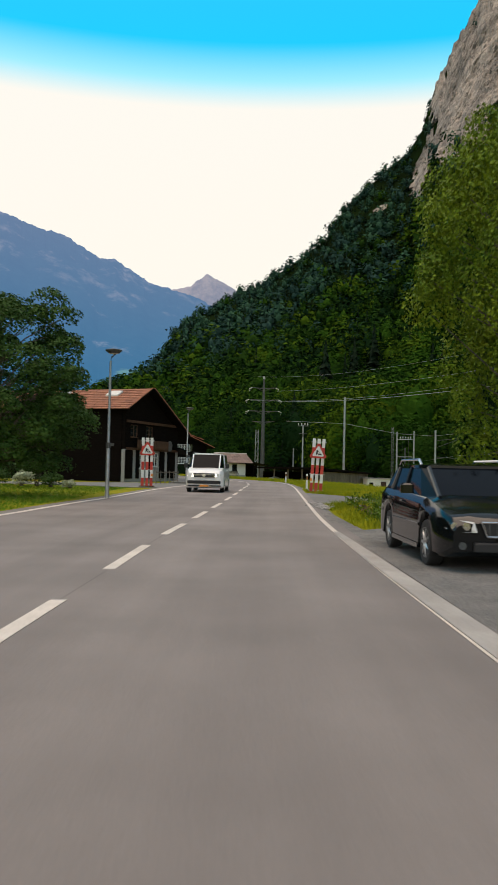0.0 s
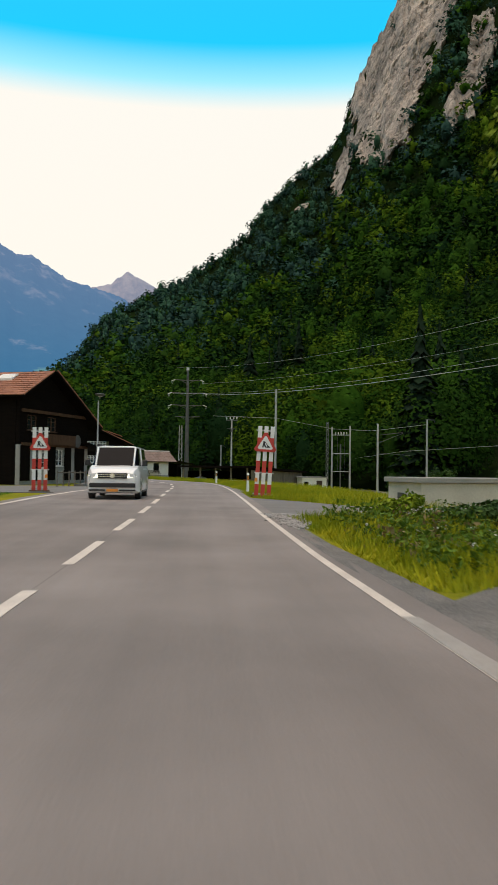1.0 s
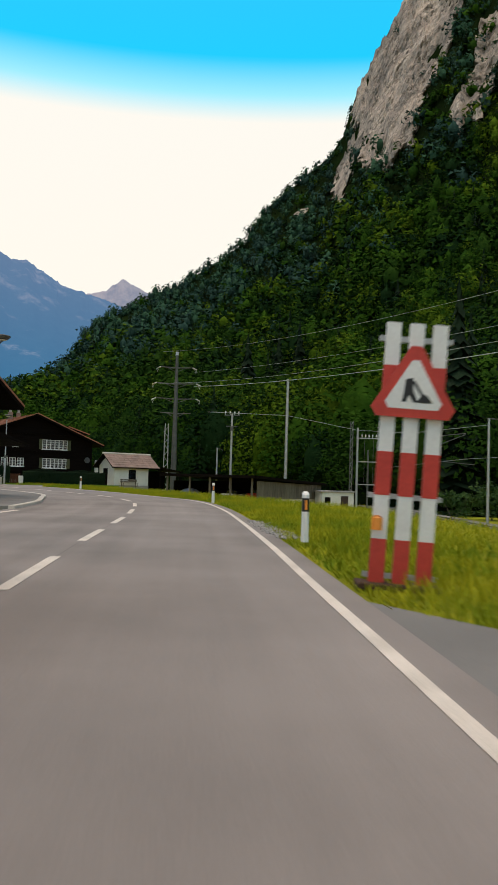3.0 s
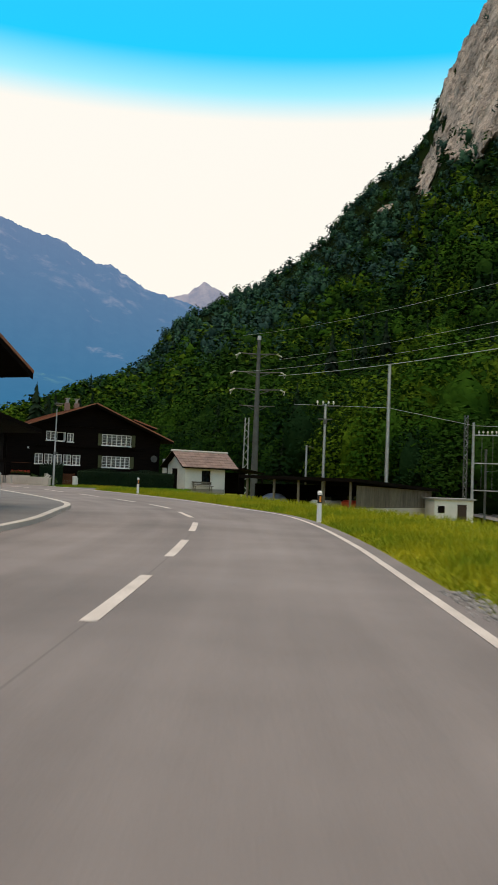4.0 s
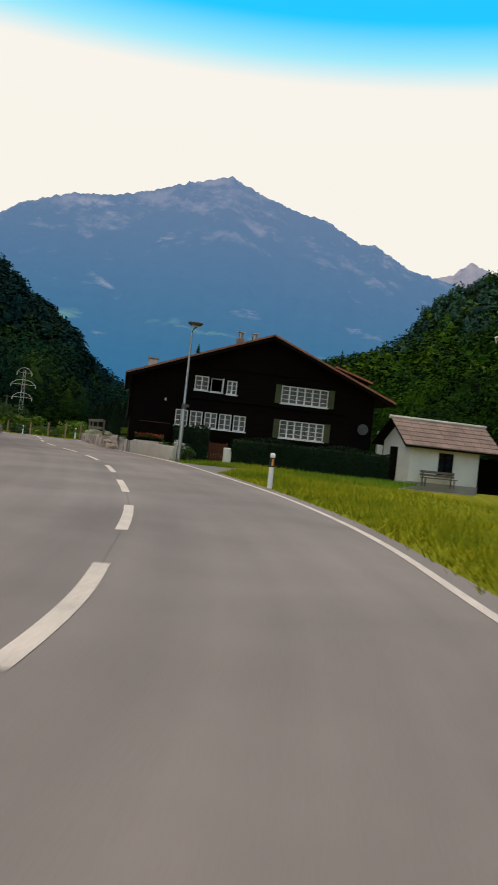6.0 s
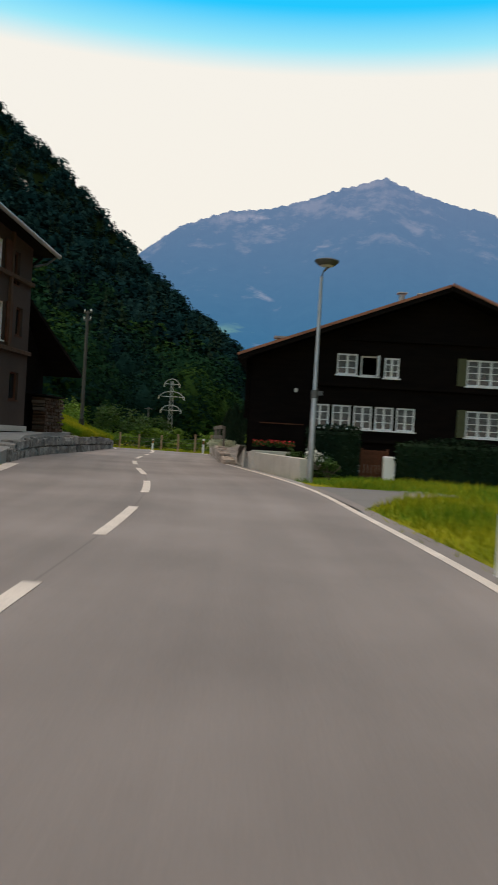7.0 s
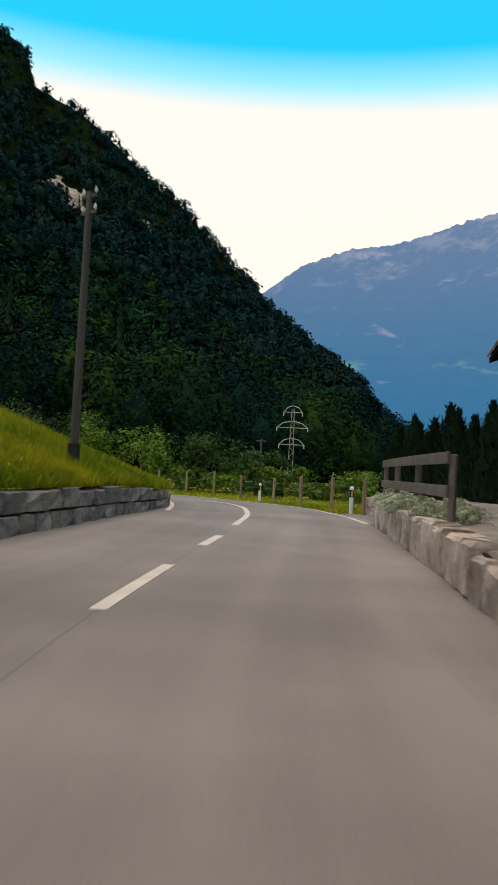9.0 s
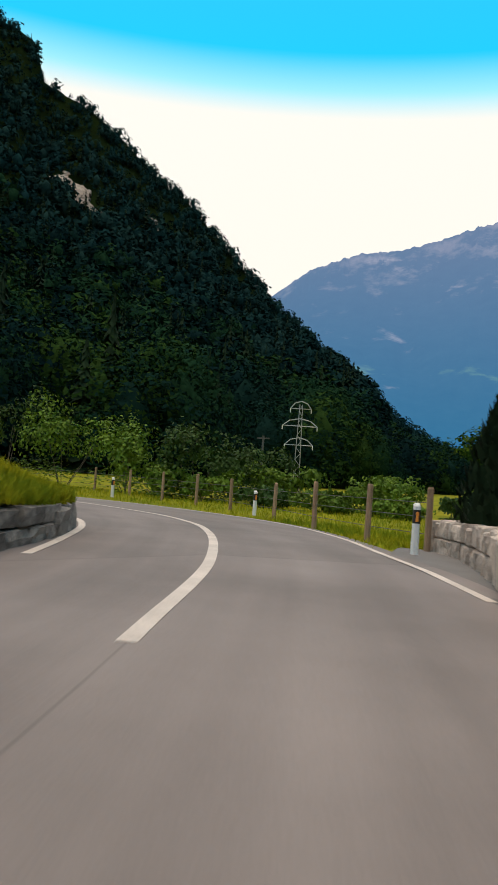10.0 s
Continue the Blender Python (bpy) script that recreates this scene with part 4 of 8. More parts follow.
def grounds():
    patch("pavement", [(1.95, 5), (1.95, 17.5), (3.2, 19), (6, 20), (9, 17), (9, 4), (5, 1)], -0.005, GRAVEL, "grey gravel parking bay beside the road", "parking bay")
    patch("kerb", [(1.66, 4), (1.66, 12.4), (1.70, 17.2), (1.84, 17.2), (1.9, 12.4), (1.92, 4)], 0.012, KERB, "flush pale concrete kerb strip", "kerb")
    patch("pavement", [(1.95, 17.4), (2.0, 24), (2.25, 31.6), (2.62, 31.4), (2.42, 24), (2.5, 17.6)], -0.012, GRAVEL, "gravel shoulder along the road", "shoulder")
    patch("pavement", [(2.35, 43.3), (2.05, 32.3), (3.0, 31.9), (5.0, 32.5), (9, 33.5), (13, 33.5), (13, 36.4), (8.8, 36.2), (5.9, 36.3), (4.4, 39.6)], -0.004, ASPHALT_B, "old asphalt side path joining the road", "path")
    patch("pavement", [(2.25, 30.6), (2.12, 32.6), (2.75, 32.8), (3.3, 31.9), (2.9, 30.6), (2.6, 28.0), (2.3, 27.0)], 0.004, GRAVEL_P, "loose gravel at the path's corner", "gravel")
    patch("pavement", [(-5.2, 47.0), (-4.45, 60.8), (-9, 61.5), (-16, 56), (-20, 50), (-12, 48.6), (-8, 46.4)], -0.004, ASPHALT_B, "grey forecourt before the barn", "forecourt")
    isl, d = along([(-4.2, 61.5), (-4.2, 66.5), (-4.8, 71.5), (-5.3, 75.2), (-6.4, 78.4), (-9.3, 84.6), (-13.5, 92)], 1.0)
    inner = [(x - dy * 2.4, y + dx * 2.4) for (x, y), (dx, dy) in zip(isl, d)]
    line = [tuple(p) for p in isl]
    single("pavement", ribbon(inner, [(x - dy * 0.2, y + dx * 0.2) for (x, y), (dx, dy) in zip(isl, d)], 0.10, 0.2), ASPHALT_B, "raised asphalt footway with a kerb", "footway", kind="structure")
    single("kerb", ribbon([(x - dy * 0.2, y + dx * 0.2) for (x, y), (dx, dy) in zip(isl, d)], line, 0.115, 0.25), CONCRETE, "pale stone kerb of the footway", "kerb", kind="structure")
    # bank behind the wall, and the forecourt of the tall house
    p, d = along(WALL_LEFT[3:] , 0.8)
    offs = [0.12, 0.4, 0.8, 1.6, 2.6, 4, 6, 9, 14, 22]
    m = Mesh()
    for (x, y), (dx, dy) in zip(p, d):
        for o in offs:
            px, py = x - dy * o, y + dx * o
            m.v.append((px, py, level(y) + bank_height(o, y) + 0.06 * noise.noise((px * 0.6, py * 0.6, 2))))
    k = len(offs)
    m.f = [(i * k + j, i * k + j + 1, (i + 1) * k + j + 1, (i + 1) * k + j)[::-1] for i in range(len(p) - 1) for j in range(k - 1)]
    m.s = [0] * len(m.f)
    single("ground", m, SOIL, "steep grass bank above the stone wall", "grass bank", kind="structure", smooth=True)
    court = [(-19.4, 99.6, 0.03), (-21.55, 103.0, 0.45), (-24.1, 106.1, 0.8), (-27.0, 110.3, 0.9), (-29.5, 114.2, 0.93), (-38, 118.5, 1.1), (-40, 104, 1.0), (-26, 92, 0.9), (-17.3, 95.6, 0.03)]
    m = Mesh()
    m.v = list(court) + [(x, y, -0.3) for x, y, z in court] + [(-26, 104, 0.92)]
    n = len(court)
    m.f = [(2 * n, i, (i + 1) % n)[::-1] for i in range(n)] + [(i, (i + 1) % n, n + (i + 1) % n, n + i)[::-1] for i in range(n)]
    m.f = [f[::-1] for f in m.f]
    m.s = [0] * len(m.f)
    single("pavement", m, CONCRETE_D, "raised paved forecourt of the tall house", "forecourt", kind="structure")
    # terrace behind the right wall and drive of the chalet
    p, d = along(WALL_RIGHT + WALL_END[1:], 1.0)
    m = Mesh()
    offs = [(0.16, 0.54), (0.5, 0.6), (1.2, 0.66), (3.0, 0.7), (6.0, 0.75), (9.0, 0.7)]
    for i, ((x, y), (dx, dy)) in enumerate(zip(p, d)):
        for o, h in offs:
            o = min(o, 0.55 + 0.13 * i + 8 * ease((i - 8) / 3))
            m.v.append((x + dy * o, y - dx * o, level(y) + 0.03 + (h + 0.05 * noise.noise((x * 2 + o * 3, y * 2, 1)) - 0.03) * ease((i + 0.3) / 3.0)))
    k = len(offs)
    m.f = [(i * k + j, i * k + j + 1, (i + 1) * k + j + 1, (i + 1) * k + j) for i in range(len(p) - 1) for j in range(k - 1)]
    m.s = [0] * len(m.f)
    rim = [j for j in range(k)] + [i * k + k - 1 for i in range(1, len(p))]
    n0 = len(m.v)
    m.v += [(m.v[r][0], m.v[r][1], -0.1) for r in rim]
    m.f += [(rim[r], n0 + r, n0 + r + 1, rim[r + 1]) for r in range(len(rim) - 1)]
    m.s = [0] * len(m.f)
    single("pavement", m, SLATE, "stony terrace above the low wall", "terrace", kind="structure")
    drive = tagged(new("pavement"), "worn concrete slabs of the drive climbing beside the chalet", "drive", kind="structure")
    ux, uy, vx, vy = 0.8886, 0.4586, -0.4586, 0.8886
    rise = lambda v: 0.04 + 0.64 * ease((v - 0.4) / 6.0)
    for r in range(8):
        for c in range(3):
            u0, u1, v0, v1 = -0.35 + c * 0.72, -0.365 + (c + 1) * 0.72, 0.75 + r * 1.2, 0.735 + (r + 1) * 1.2
            tilt = 0.012 * math.sin(r * 5.1 + c * 2.7)
            pts = [(-20.2 + ux * u + vx * v, 113.4 + uy * u + vy * v, rise(v) + tilt - d) for d in (0.16, 0.0) for u, v in ((u0, v0), (u1, v0), (u1, v1), (u0, v1))]
            part("slab", Mesh().add(pts, [(3, 2, 1, 0), (4, 5, 6, 7), (0, 1, 5, 4), (1, 2, 6, 5), (2, 3, 7, 6), (3, 0, 4, 7)]), CONCRETE_D, drive)
    part("bed", Mesh().add([(-20.2 + ux * u + vx * v, 113.4 + uy * u + vy * v, z) for v in (0.75, 2.2, 3.8, 5.6, 10.3) for u, z in ((-0.35, rise(v) - 0.03), (1.8, rise(v) - 0.03))], [(2 * k, 2 * k + 1, 2 * k + 3, 2 * k + 2) for k in range(4)]), EARTH, drive, "dark earth in the slab joints")
    patch("pavement", [(-13.3, 105.4), (-16.6, 109.3), (-19.4, 112.4), (-20.9, 114.0), (-20.4, 113.1), (-18.4, 111.2), (-15.2, 107.2), (-11.9, 102.9)], 0.004, GRAVEL_P, "grey gravel strip at the wall's foot", "shoulder")
    patch("pavement", [(-28.4, 124.8), (-30.5, 128.4), (-32.3, 131.6), (-33.8, 133.4), (-34.6, 133.2), (-33.4, 130.6), (-29.6, 126.0)], 0.002, ASPHALT_B, "asphalt shoulder at the wall's foot", "shoulder")
    patch("pavement", CHALET_DRIVE, 0.0, ASPHALT_B, "asphalt drive leading to the chalet", "drive")
    # rails of the branch line
    for off in (0.0, 1.45):
        m = Mesh()
        m.tube([(24.5 + off, 20, -2.45), (26 + off, 70, -2.45), (28 + off, 105, -2.45), (33 + off, 160, -2.4)], 0.07, 6)
        single("rail", m, STEEL_D, "rusty railway rail beyond the meadow", "rail", "railway rails")
    m = Mesh()
    m.add([(23.0, 10, -2.55), (28.6, 10, -2.55), (30, 70, -2.55), (32, 105, -2.55), (37, 165, -2.5), (31, 165, -2.5), (26, 105, -2.55), (24.2, 70, -2.55)], [(0, 1, 2, 7), (7, 2, 3, 6), (6, 3, 4, 5)])
    single("trackbed", m, GRAVEL, "grey railway ballast", "trackbed", kind="structure")


# ---- buildings ----
def cut_wall(x0, x1, bottom, top, openings, y0, y1, breaks=()):
    """A wall along x, between bottom and top(x), with openings (x0, x1, z0, z1) right through it."""
    m = Mesh()
    xs = sorted({x0, x1, *[b for b in breaks if x0 < b < x1], *[o[0] for o in openings], *[o[1] for o in openings]})
    for a, b in zip(xs, xs[1:]):
        mid = (a + b) / 2
        zs = sorted([(o[2], o[3]) for o in openings if o[0] <= mid <= o[1]])
        low = bottom
        for z0, z1 in zs + [(None, None)]:
            if z0 is None:
                m.prism([(a, low), (b, low), (b, top(b)), (a, top(a))], y0, y1)
            else:
                m.prism([(a, low), (b, low), (b, z0), (a, z0)], y0, y1)
                low = z1
    return m.weld()


def window(parent, x, z, w, h, cols, rows, y, frame_mat=WHITE, curtain=True, turn=None, sill=True, shutters=None, pane=True):
    """A casement window in a wall along x at y, facing -y: frame, glazing bars, pane, curtains, sill."""
    b = 0.055
    edge = lambda i, yy: [(x + sx * (w / 2 - i), yy, z + sz * (h / 2 - i)) for sx, sz in ((-1, -1), (1, -1), (1, 1), (-1, 1))]
    m = Mesh().add(edge(0, y - 0.037) + edge(b, y - 0.037) + edge(b, y + 0.037) + edge(0, y + 0.037), [(4 * r + k, 4 * r + (k + 1) % 4, (4 * r + 4 + (k + 1) % 4) % 16, (4 * r + 4 + k) % 16) for r in range(4) for k in range(4)])
    win = part("window", m, frame_mat, parent, at=turn)
    for k in range(1, cols):
        part("glazing_bar", Mesh().box((x - w / 2 + b / 2 + (w - b) * k / cols, y - 0.002, z), (0.07, 0.07, h - 2 * b + 0.004)), frame_mat, win)
    for k in range(1, rows):
        part("glazing_bar", Mesh().box((x, y + 0.004, z - h / 2 + h * k / rows), (w - 2 * b + 0.004, 0.05, 0.028)), frame_mat, win)
    if pane:
        part("pane", Mesh().box((x, y + 0.03, z), (w - 0.04, 0.012, h - 0.04)), GLASS, win)
    if curtain:
        for k in range(cols):
            cx, cw = x - w / 2 + w * (k + 0.5) / cols, w / cols
            c = Mesh()
            n = 6
            for i in range(n + 1):
                f = 2 * i / n - 1
                low = -0.02 - 0.40 * abs(f) ** 0.8
                c.v += [(cx + f * cw / 2, y + 0.018 - 0.004 * (i % 2), z + h / 2), (cx + f * cw / 2, y + 0.018 - 0.004 * (i % 2), z + h * low)]
            c.f = [(2 * i, 2 * i + 2, 2 * i + 3, 2 * i + 1) for i in range(n)]
            c.s = [0] * n
            part("curtain", c, LACE, win, "gathered white lace curtain")
    if sill:
        part("sill", Mesh().chamfered((x, y - 0.06, z - h / 2 - 0.03), (w + 0.12, 0.16, 0.05), 0.01), frame_mat, win)
    if shutters:
        for sx in shutters:
            s = Mesh().box((x + sx * (w / 2 + 0.17), y - 0.09, z), (0.32, 0.04, h + 0.05))
            for k in range(9):
                s.box((x + sx * (w / 2 + 0.17), y - 0.115, z - h / 2 + h * (k + 0.5) / 9), (0.26, 0.02, h / 14))
            part("shutter", s, SHUTTER, win, "olive-green slatted shutter")
    return win


def roof_slope(x0, z0, x1, z1, y0, y1, thick, mat_tile, mat_wood, parent, name, courses=True):
    """One pitch of a roof from the eave (x0, z0) to the ridge (x1, z1), drawn along y: boarding, verge boards and tile courses."""
    slab = Mesh().prism([(x0, z0 - thick), (x1, z1 - thick), (x1, z1 - 0.04), (x0, z0 - 0.04)] if x0 < x1 else [(x1, z1 - thick), (x0, z0 - thick), (x0, z0 - 0.04), (x1, z1 - 0.04)], y0, y1)
    roof = part(name, slab, mat_wood, parent)
    ln = math.hypot(x1 - x0, z1 - z0)
    n = max(3, int(ln / 0.36))
    ux, uz = (x1 - x0) / ln, (z1 - z0) / ln
    nx, nz = -uz * (1 if x0 < x1 else -1), abs(ux)
    m = Mesh()
    rng = random.Random(int(abs(x0 * 100)) + int(y1 * 10))
    cell = 0.5
    rows = int((y1 - y0) / cell)
    for i in range(n):
        a, b = ln * i / n - 0.03, ln * (i + 1) / n + 0.03
        for j in range(rows):
            ya, yb = y0 + (y1 - y0) * j / rows, y0 + (y1 - y0) * (j + 1) / rows - 0.012
            t = 0.05 + rng.uniform(0, 0.018)
            pa = (x0 + ux * a, z0 + uz * a - 0.04)
            pb = (x0 + ux * b, z0 + uz * b - 0.04)
            lo = [(pa[0], pa[1]), (pa[0] + nx * t, pa[1] + nz * t), (pb[0] + nx * 0.015, pb[1] + nz * 0.015)]
            m.add([(lo[0][0], ya, lo[0][1]), (lo[0][0], yb, lo[0][1]), (lo[1][0], ya, lo[1][1]), (lo[1][0], yb, lo[1][1]), (lo[2][0], ya, lo[2][1]), (lo[2][0], yb, lo[2][1])], [(0, 1, 3, 2), (2, 3, 5, 4)] if x0 > x1 else [(2, 3, 1, 0), (4, 5, 3, 2)])
    tagged(part("roof_tiles", m, mat_tile, roof, "courses of weathered clay tiles"), kind="stuff")
    v = Mesh()
    v.prism([(x0, z0 - thick - 0.06), (x1, z1 - thick - 0.06), (x1, z1 - 0.05), (x0, z0 - 0.05)] if x0 < x1 else [(x1, z1 - thick - 0.06), (x0, z0 - thick - 0.06), (x0, z0 - 0.05), (x1, z1 - 0.05)], y0 - 0.05, y0 - 0.003)
    part("verge_board", v, mat_wood, roof)
    v = Mesh()
    v.prism([(x0, z0 - 0.047), (x1, z1 - 0.047), (x1, z1 + 0.05), (x0, z0 + 0.05)] if x0 < x1 else [(x1, z1 - 0.047), (x0, z0 - 0.047), (x0, z0 + 0.05), (x1, z1 + 0.05)], y0 - 0.07, y0 - 0.003)
    part("verge_tiles", v, mat_tile, roof)
    return roof


def chalet():
    h = thing("chalet", pose(-12.2, 114.2, 0, 0, 0, 27.3), "dark brown timber chalet with red tiled roof and white windows", "house")
    xl, zl, xr, zr, za, depth = -7.4, 4.14, 6.95, 4.1, 6.93, 16.2
    top = lambda x: (za + (zl - za) * x / xl if x < 0 else za + (zr - za) * x / xr) - 0.2
    rows_u, rows_l = 4.06, 2.2
    ops = [(-3.81, -3.07, 3.68, 4.44), (-2.95, -2.3, 3.66, 4.40), (-2.09, -1.55, 3.63, 4.36), (0.88, 3.48, 3.5, 4.45), (0.95, 3.42, 1.64, 2.6)]
    for k in range(5):
        ops.append((-4.66 + 0.775 * k, -4.0 + 0.775 * k, 1.72, 2.56))
    part("wall", cut_wall(-6.9, 6.1, 0.0, top, ops, 1.0, 1.25, (0,)), TIMBER, h, "almost black weathered timber wall")
    for nm, x in (("wall", -6.85), ("wall", 6.0)):
        part(nm, Mesh().prism([(x - 0.12, 0), (x + 0.12, 0), (x + 0.12, top(x) - 0.06), (x - 0.12, top(x) - 0.06)], 1.26, 15.2), TIMBER, h)
    part("wall", cut_wall(-6.6, 5.8, 0.0, top, [], 15.0, 15.25, (0,)), TIMBER, h)
    roof_slope(xl, zl, 0, za, 0.25, depth, 0.16, TILE, TIMBER, h, "roof")
    roof_slope(xr, zr, 0, za, 0, depth, 0.16, TILE, TIMBER, h, "roof")
    part("base", Mesh().box((-0.4, 0.93, 0.2), (13.0, 0.12, 0.5)).box((-6.96, 8.2, 0.3), (0.1, 14, 0.7)), CONCRETE_D, h, "grey rendered plinth")
    for (a, b, c, d), cols, shut in ((ops[0], 2, None), (ops[2], 2, None), (ops[3], 6, (-1, 1)), (ops[4], 6, (-1, 1))):
        window(h, (a + b) / 2, (c + d) / 2, b - a, d - c, cols, 3 if cols == 2 else 4, 1.06, WHITE, True, None, True, shut)
    a, b, c, d = ops[1]
    win = window(h, (a + b) / 2, (c + d) / 2, b - a, d - c, 1, 1, 1.12, WHITE, False, pane=False)
    part("casement", Mesh().box((b - 0.03, 0.86, (c + d) / 2), (0.05, 0.36, d - c)), WHITE, win, "white casement standing open")
    for k in range(5):
        a, b, c, d = ops[5 + k]
        window(h, (a + b) / 2, (c + d) / 2, b - a, d - c, 2, 3, 1.06)
    for z, x0, x1, w in ((3.3, -4.6, 4.6, 0.14), (5.0, -3.6, 3.6, 0.12), (1.3, -5.4, 5.9, 0.12)):
        part("beam", Mesh().box(((x0 + x1) / 2, 0.94, z), (x1 - x0, 0.14, w)), TIMBER, h, "projecting timber beam")
    for x, y, z, w in ((-5.95, 6.0, 4.25, 0.5),):
        c = part("chimney", Mesh().chamfered((x, y, z + 0.55), (w, w, 1.3), 0.03), CONCRETE, h, "plain rendered chimney")
        part("cap", Mesh().box((x, y, z + 1.27), (w + 0.14, w + 0.14, 0.08)), CONCRETE_D, c)
    for x in (-0.95, -0.1):
        c = part("chimney", Mesh().chamfered((x, 6.0, 6.95), (0.42, 0.42, 0.7), 0.03), TILE_D, h, "short brick chimney")
        part("cowl", Mesh().tube([(x, 6, 7.3), (x, 6, 7.62)], [0.12, 0.14], 10).box((x, 6, 7.68), (0.4, 0.4, 0.05)), STEEL, c, "metal chimney cowl")
    dm = Mesh().prism([(4.4, 5.0), (6.2, 4.4), (6.2, 5.35), (4.4, 5.85)], 3.0, 5.6)
    d = part("dormer", dm, TIMBER, h, "small shed dormer with orange tiles")
    roof_slope(6.45, 5.3, 4.2, 5.98, 2.8, 5.8, 0.08, TILE, TIMBER, d, "dormer_roof")
    # entrance corner with a white post, and a dish
    part("post", Mesh().chamfered((6.6, 0.9, 1.3), (0.32, 0.32, 2.6), 0.03), PLASTER, h, "white plastered corner post")
    dish = Mesh()
    dish.loft([[(5.5 + r * math.cos(t), 0.75 - dy, 2.55 + r * math.sin(t)) for t in np.linspace(0, 2 * math.pi, 16, endpoint=False)] for r, dy in ((0.04, -0.06), (0.18, -0.04), (0.28, 0.02), (0.3, 0.04))])
    part("satellite_dish", dish, STEEL_D, h, "round grey satellite dish")
    part("lamp", Mesh().chamfered((-5.25, 0.87, 3.0), (0.12, 0.14, 0.14), 0.03), CONCRETE, h, "small white outdoor lamp")
    # side porch with railing and flower boxes
    part("porch", Mesh().chamfered((-5.95, 0.2, 0.36), (1.5, 0.7, 0.76), 0.02), CONCRETE, h, "low pale concrete planter wall")
    rail = part("railing", Mesh().box((-5.7, 0.72, 1.75), (1.6, 0.05, 0.04)), SHUTTER_R, h, "dark boarded porch railing")
    part("bottom_rail", Mesh().box((-5.7, 0.72, 0.85), (1.6, 0.05, 0.05)), TIMBER, rail)
    for k in range(9):
        part("slat", Mesh().box((-6.42 + k * 0.18, 0.75, 1.3), (0.165, 0.025, 0.86)), TIMBER, rail)
    part("side_boarding", Mesh().box((-7.05, 8.2, 3.0), (0.14, 13.8, 2.2)), TIMBER, h, "overhanging boarded upper side")
    return h


def flower_box(x, y, z, w, a, mat=FLOWER, label="long window box full of red geraniums"):
    rng = np.random.default_rng(int(abs(x * 31 + y * 7)))
    t = thing("flower_box", pose(x, y, z, 0, 0, a), label, "flower box")
    part("box", Mesh().chamfered((0, 0, 0.1), (w, 0.2, 0.18), 0.02), TIMBER, t)
    for nm, mt, n, s in (("leaves", LEAF_E, 420, 0.035), ("blossoms", mat, 130, 0.028)):
        q = rng.uniform(-1, 1, (n, 3)) * (w / 2, 0.16, 0.1) + (0, 0, 0.24 if nm == "leaves" else 0.29)
        nrm = rng.normal(size=(n, 3))
        tt = np.cross(nrm, rng.normal(size=(n, 3)))
        tt /= np.linalg.norm(tt, axis=1)[:, None]
        b = np.cross(nrm / np.linalg.norm(nrm, axis=1)[:, None], tt)
        m = Mesh()
        qq = np.stack([q - tt * s, q - b * s, q + tt * s, q + b * s], 1).reshape(-1, 3)
        m.v = [tuple(v) for v in qq]
        m.f = [(4 * i, 4 * i + 1, 4 * i + 2, 4 * i + 3) for i in range(n)]
        m.s = [0] * n
        part(nm, m, mt, t)
    return t


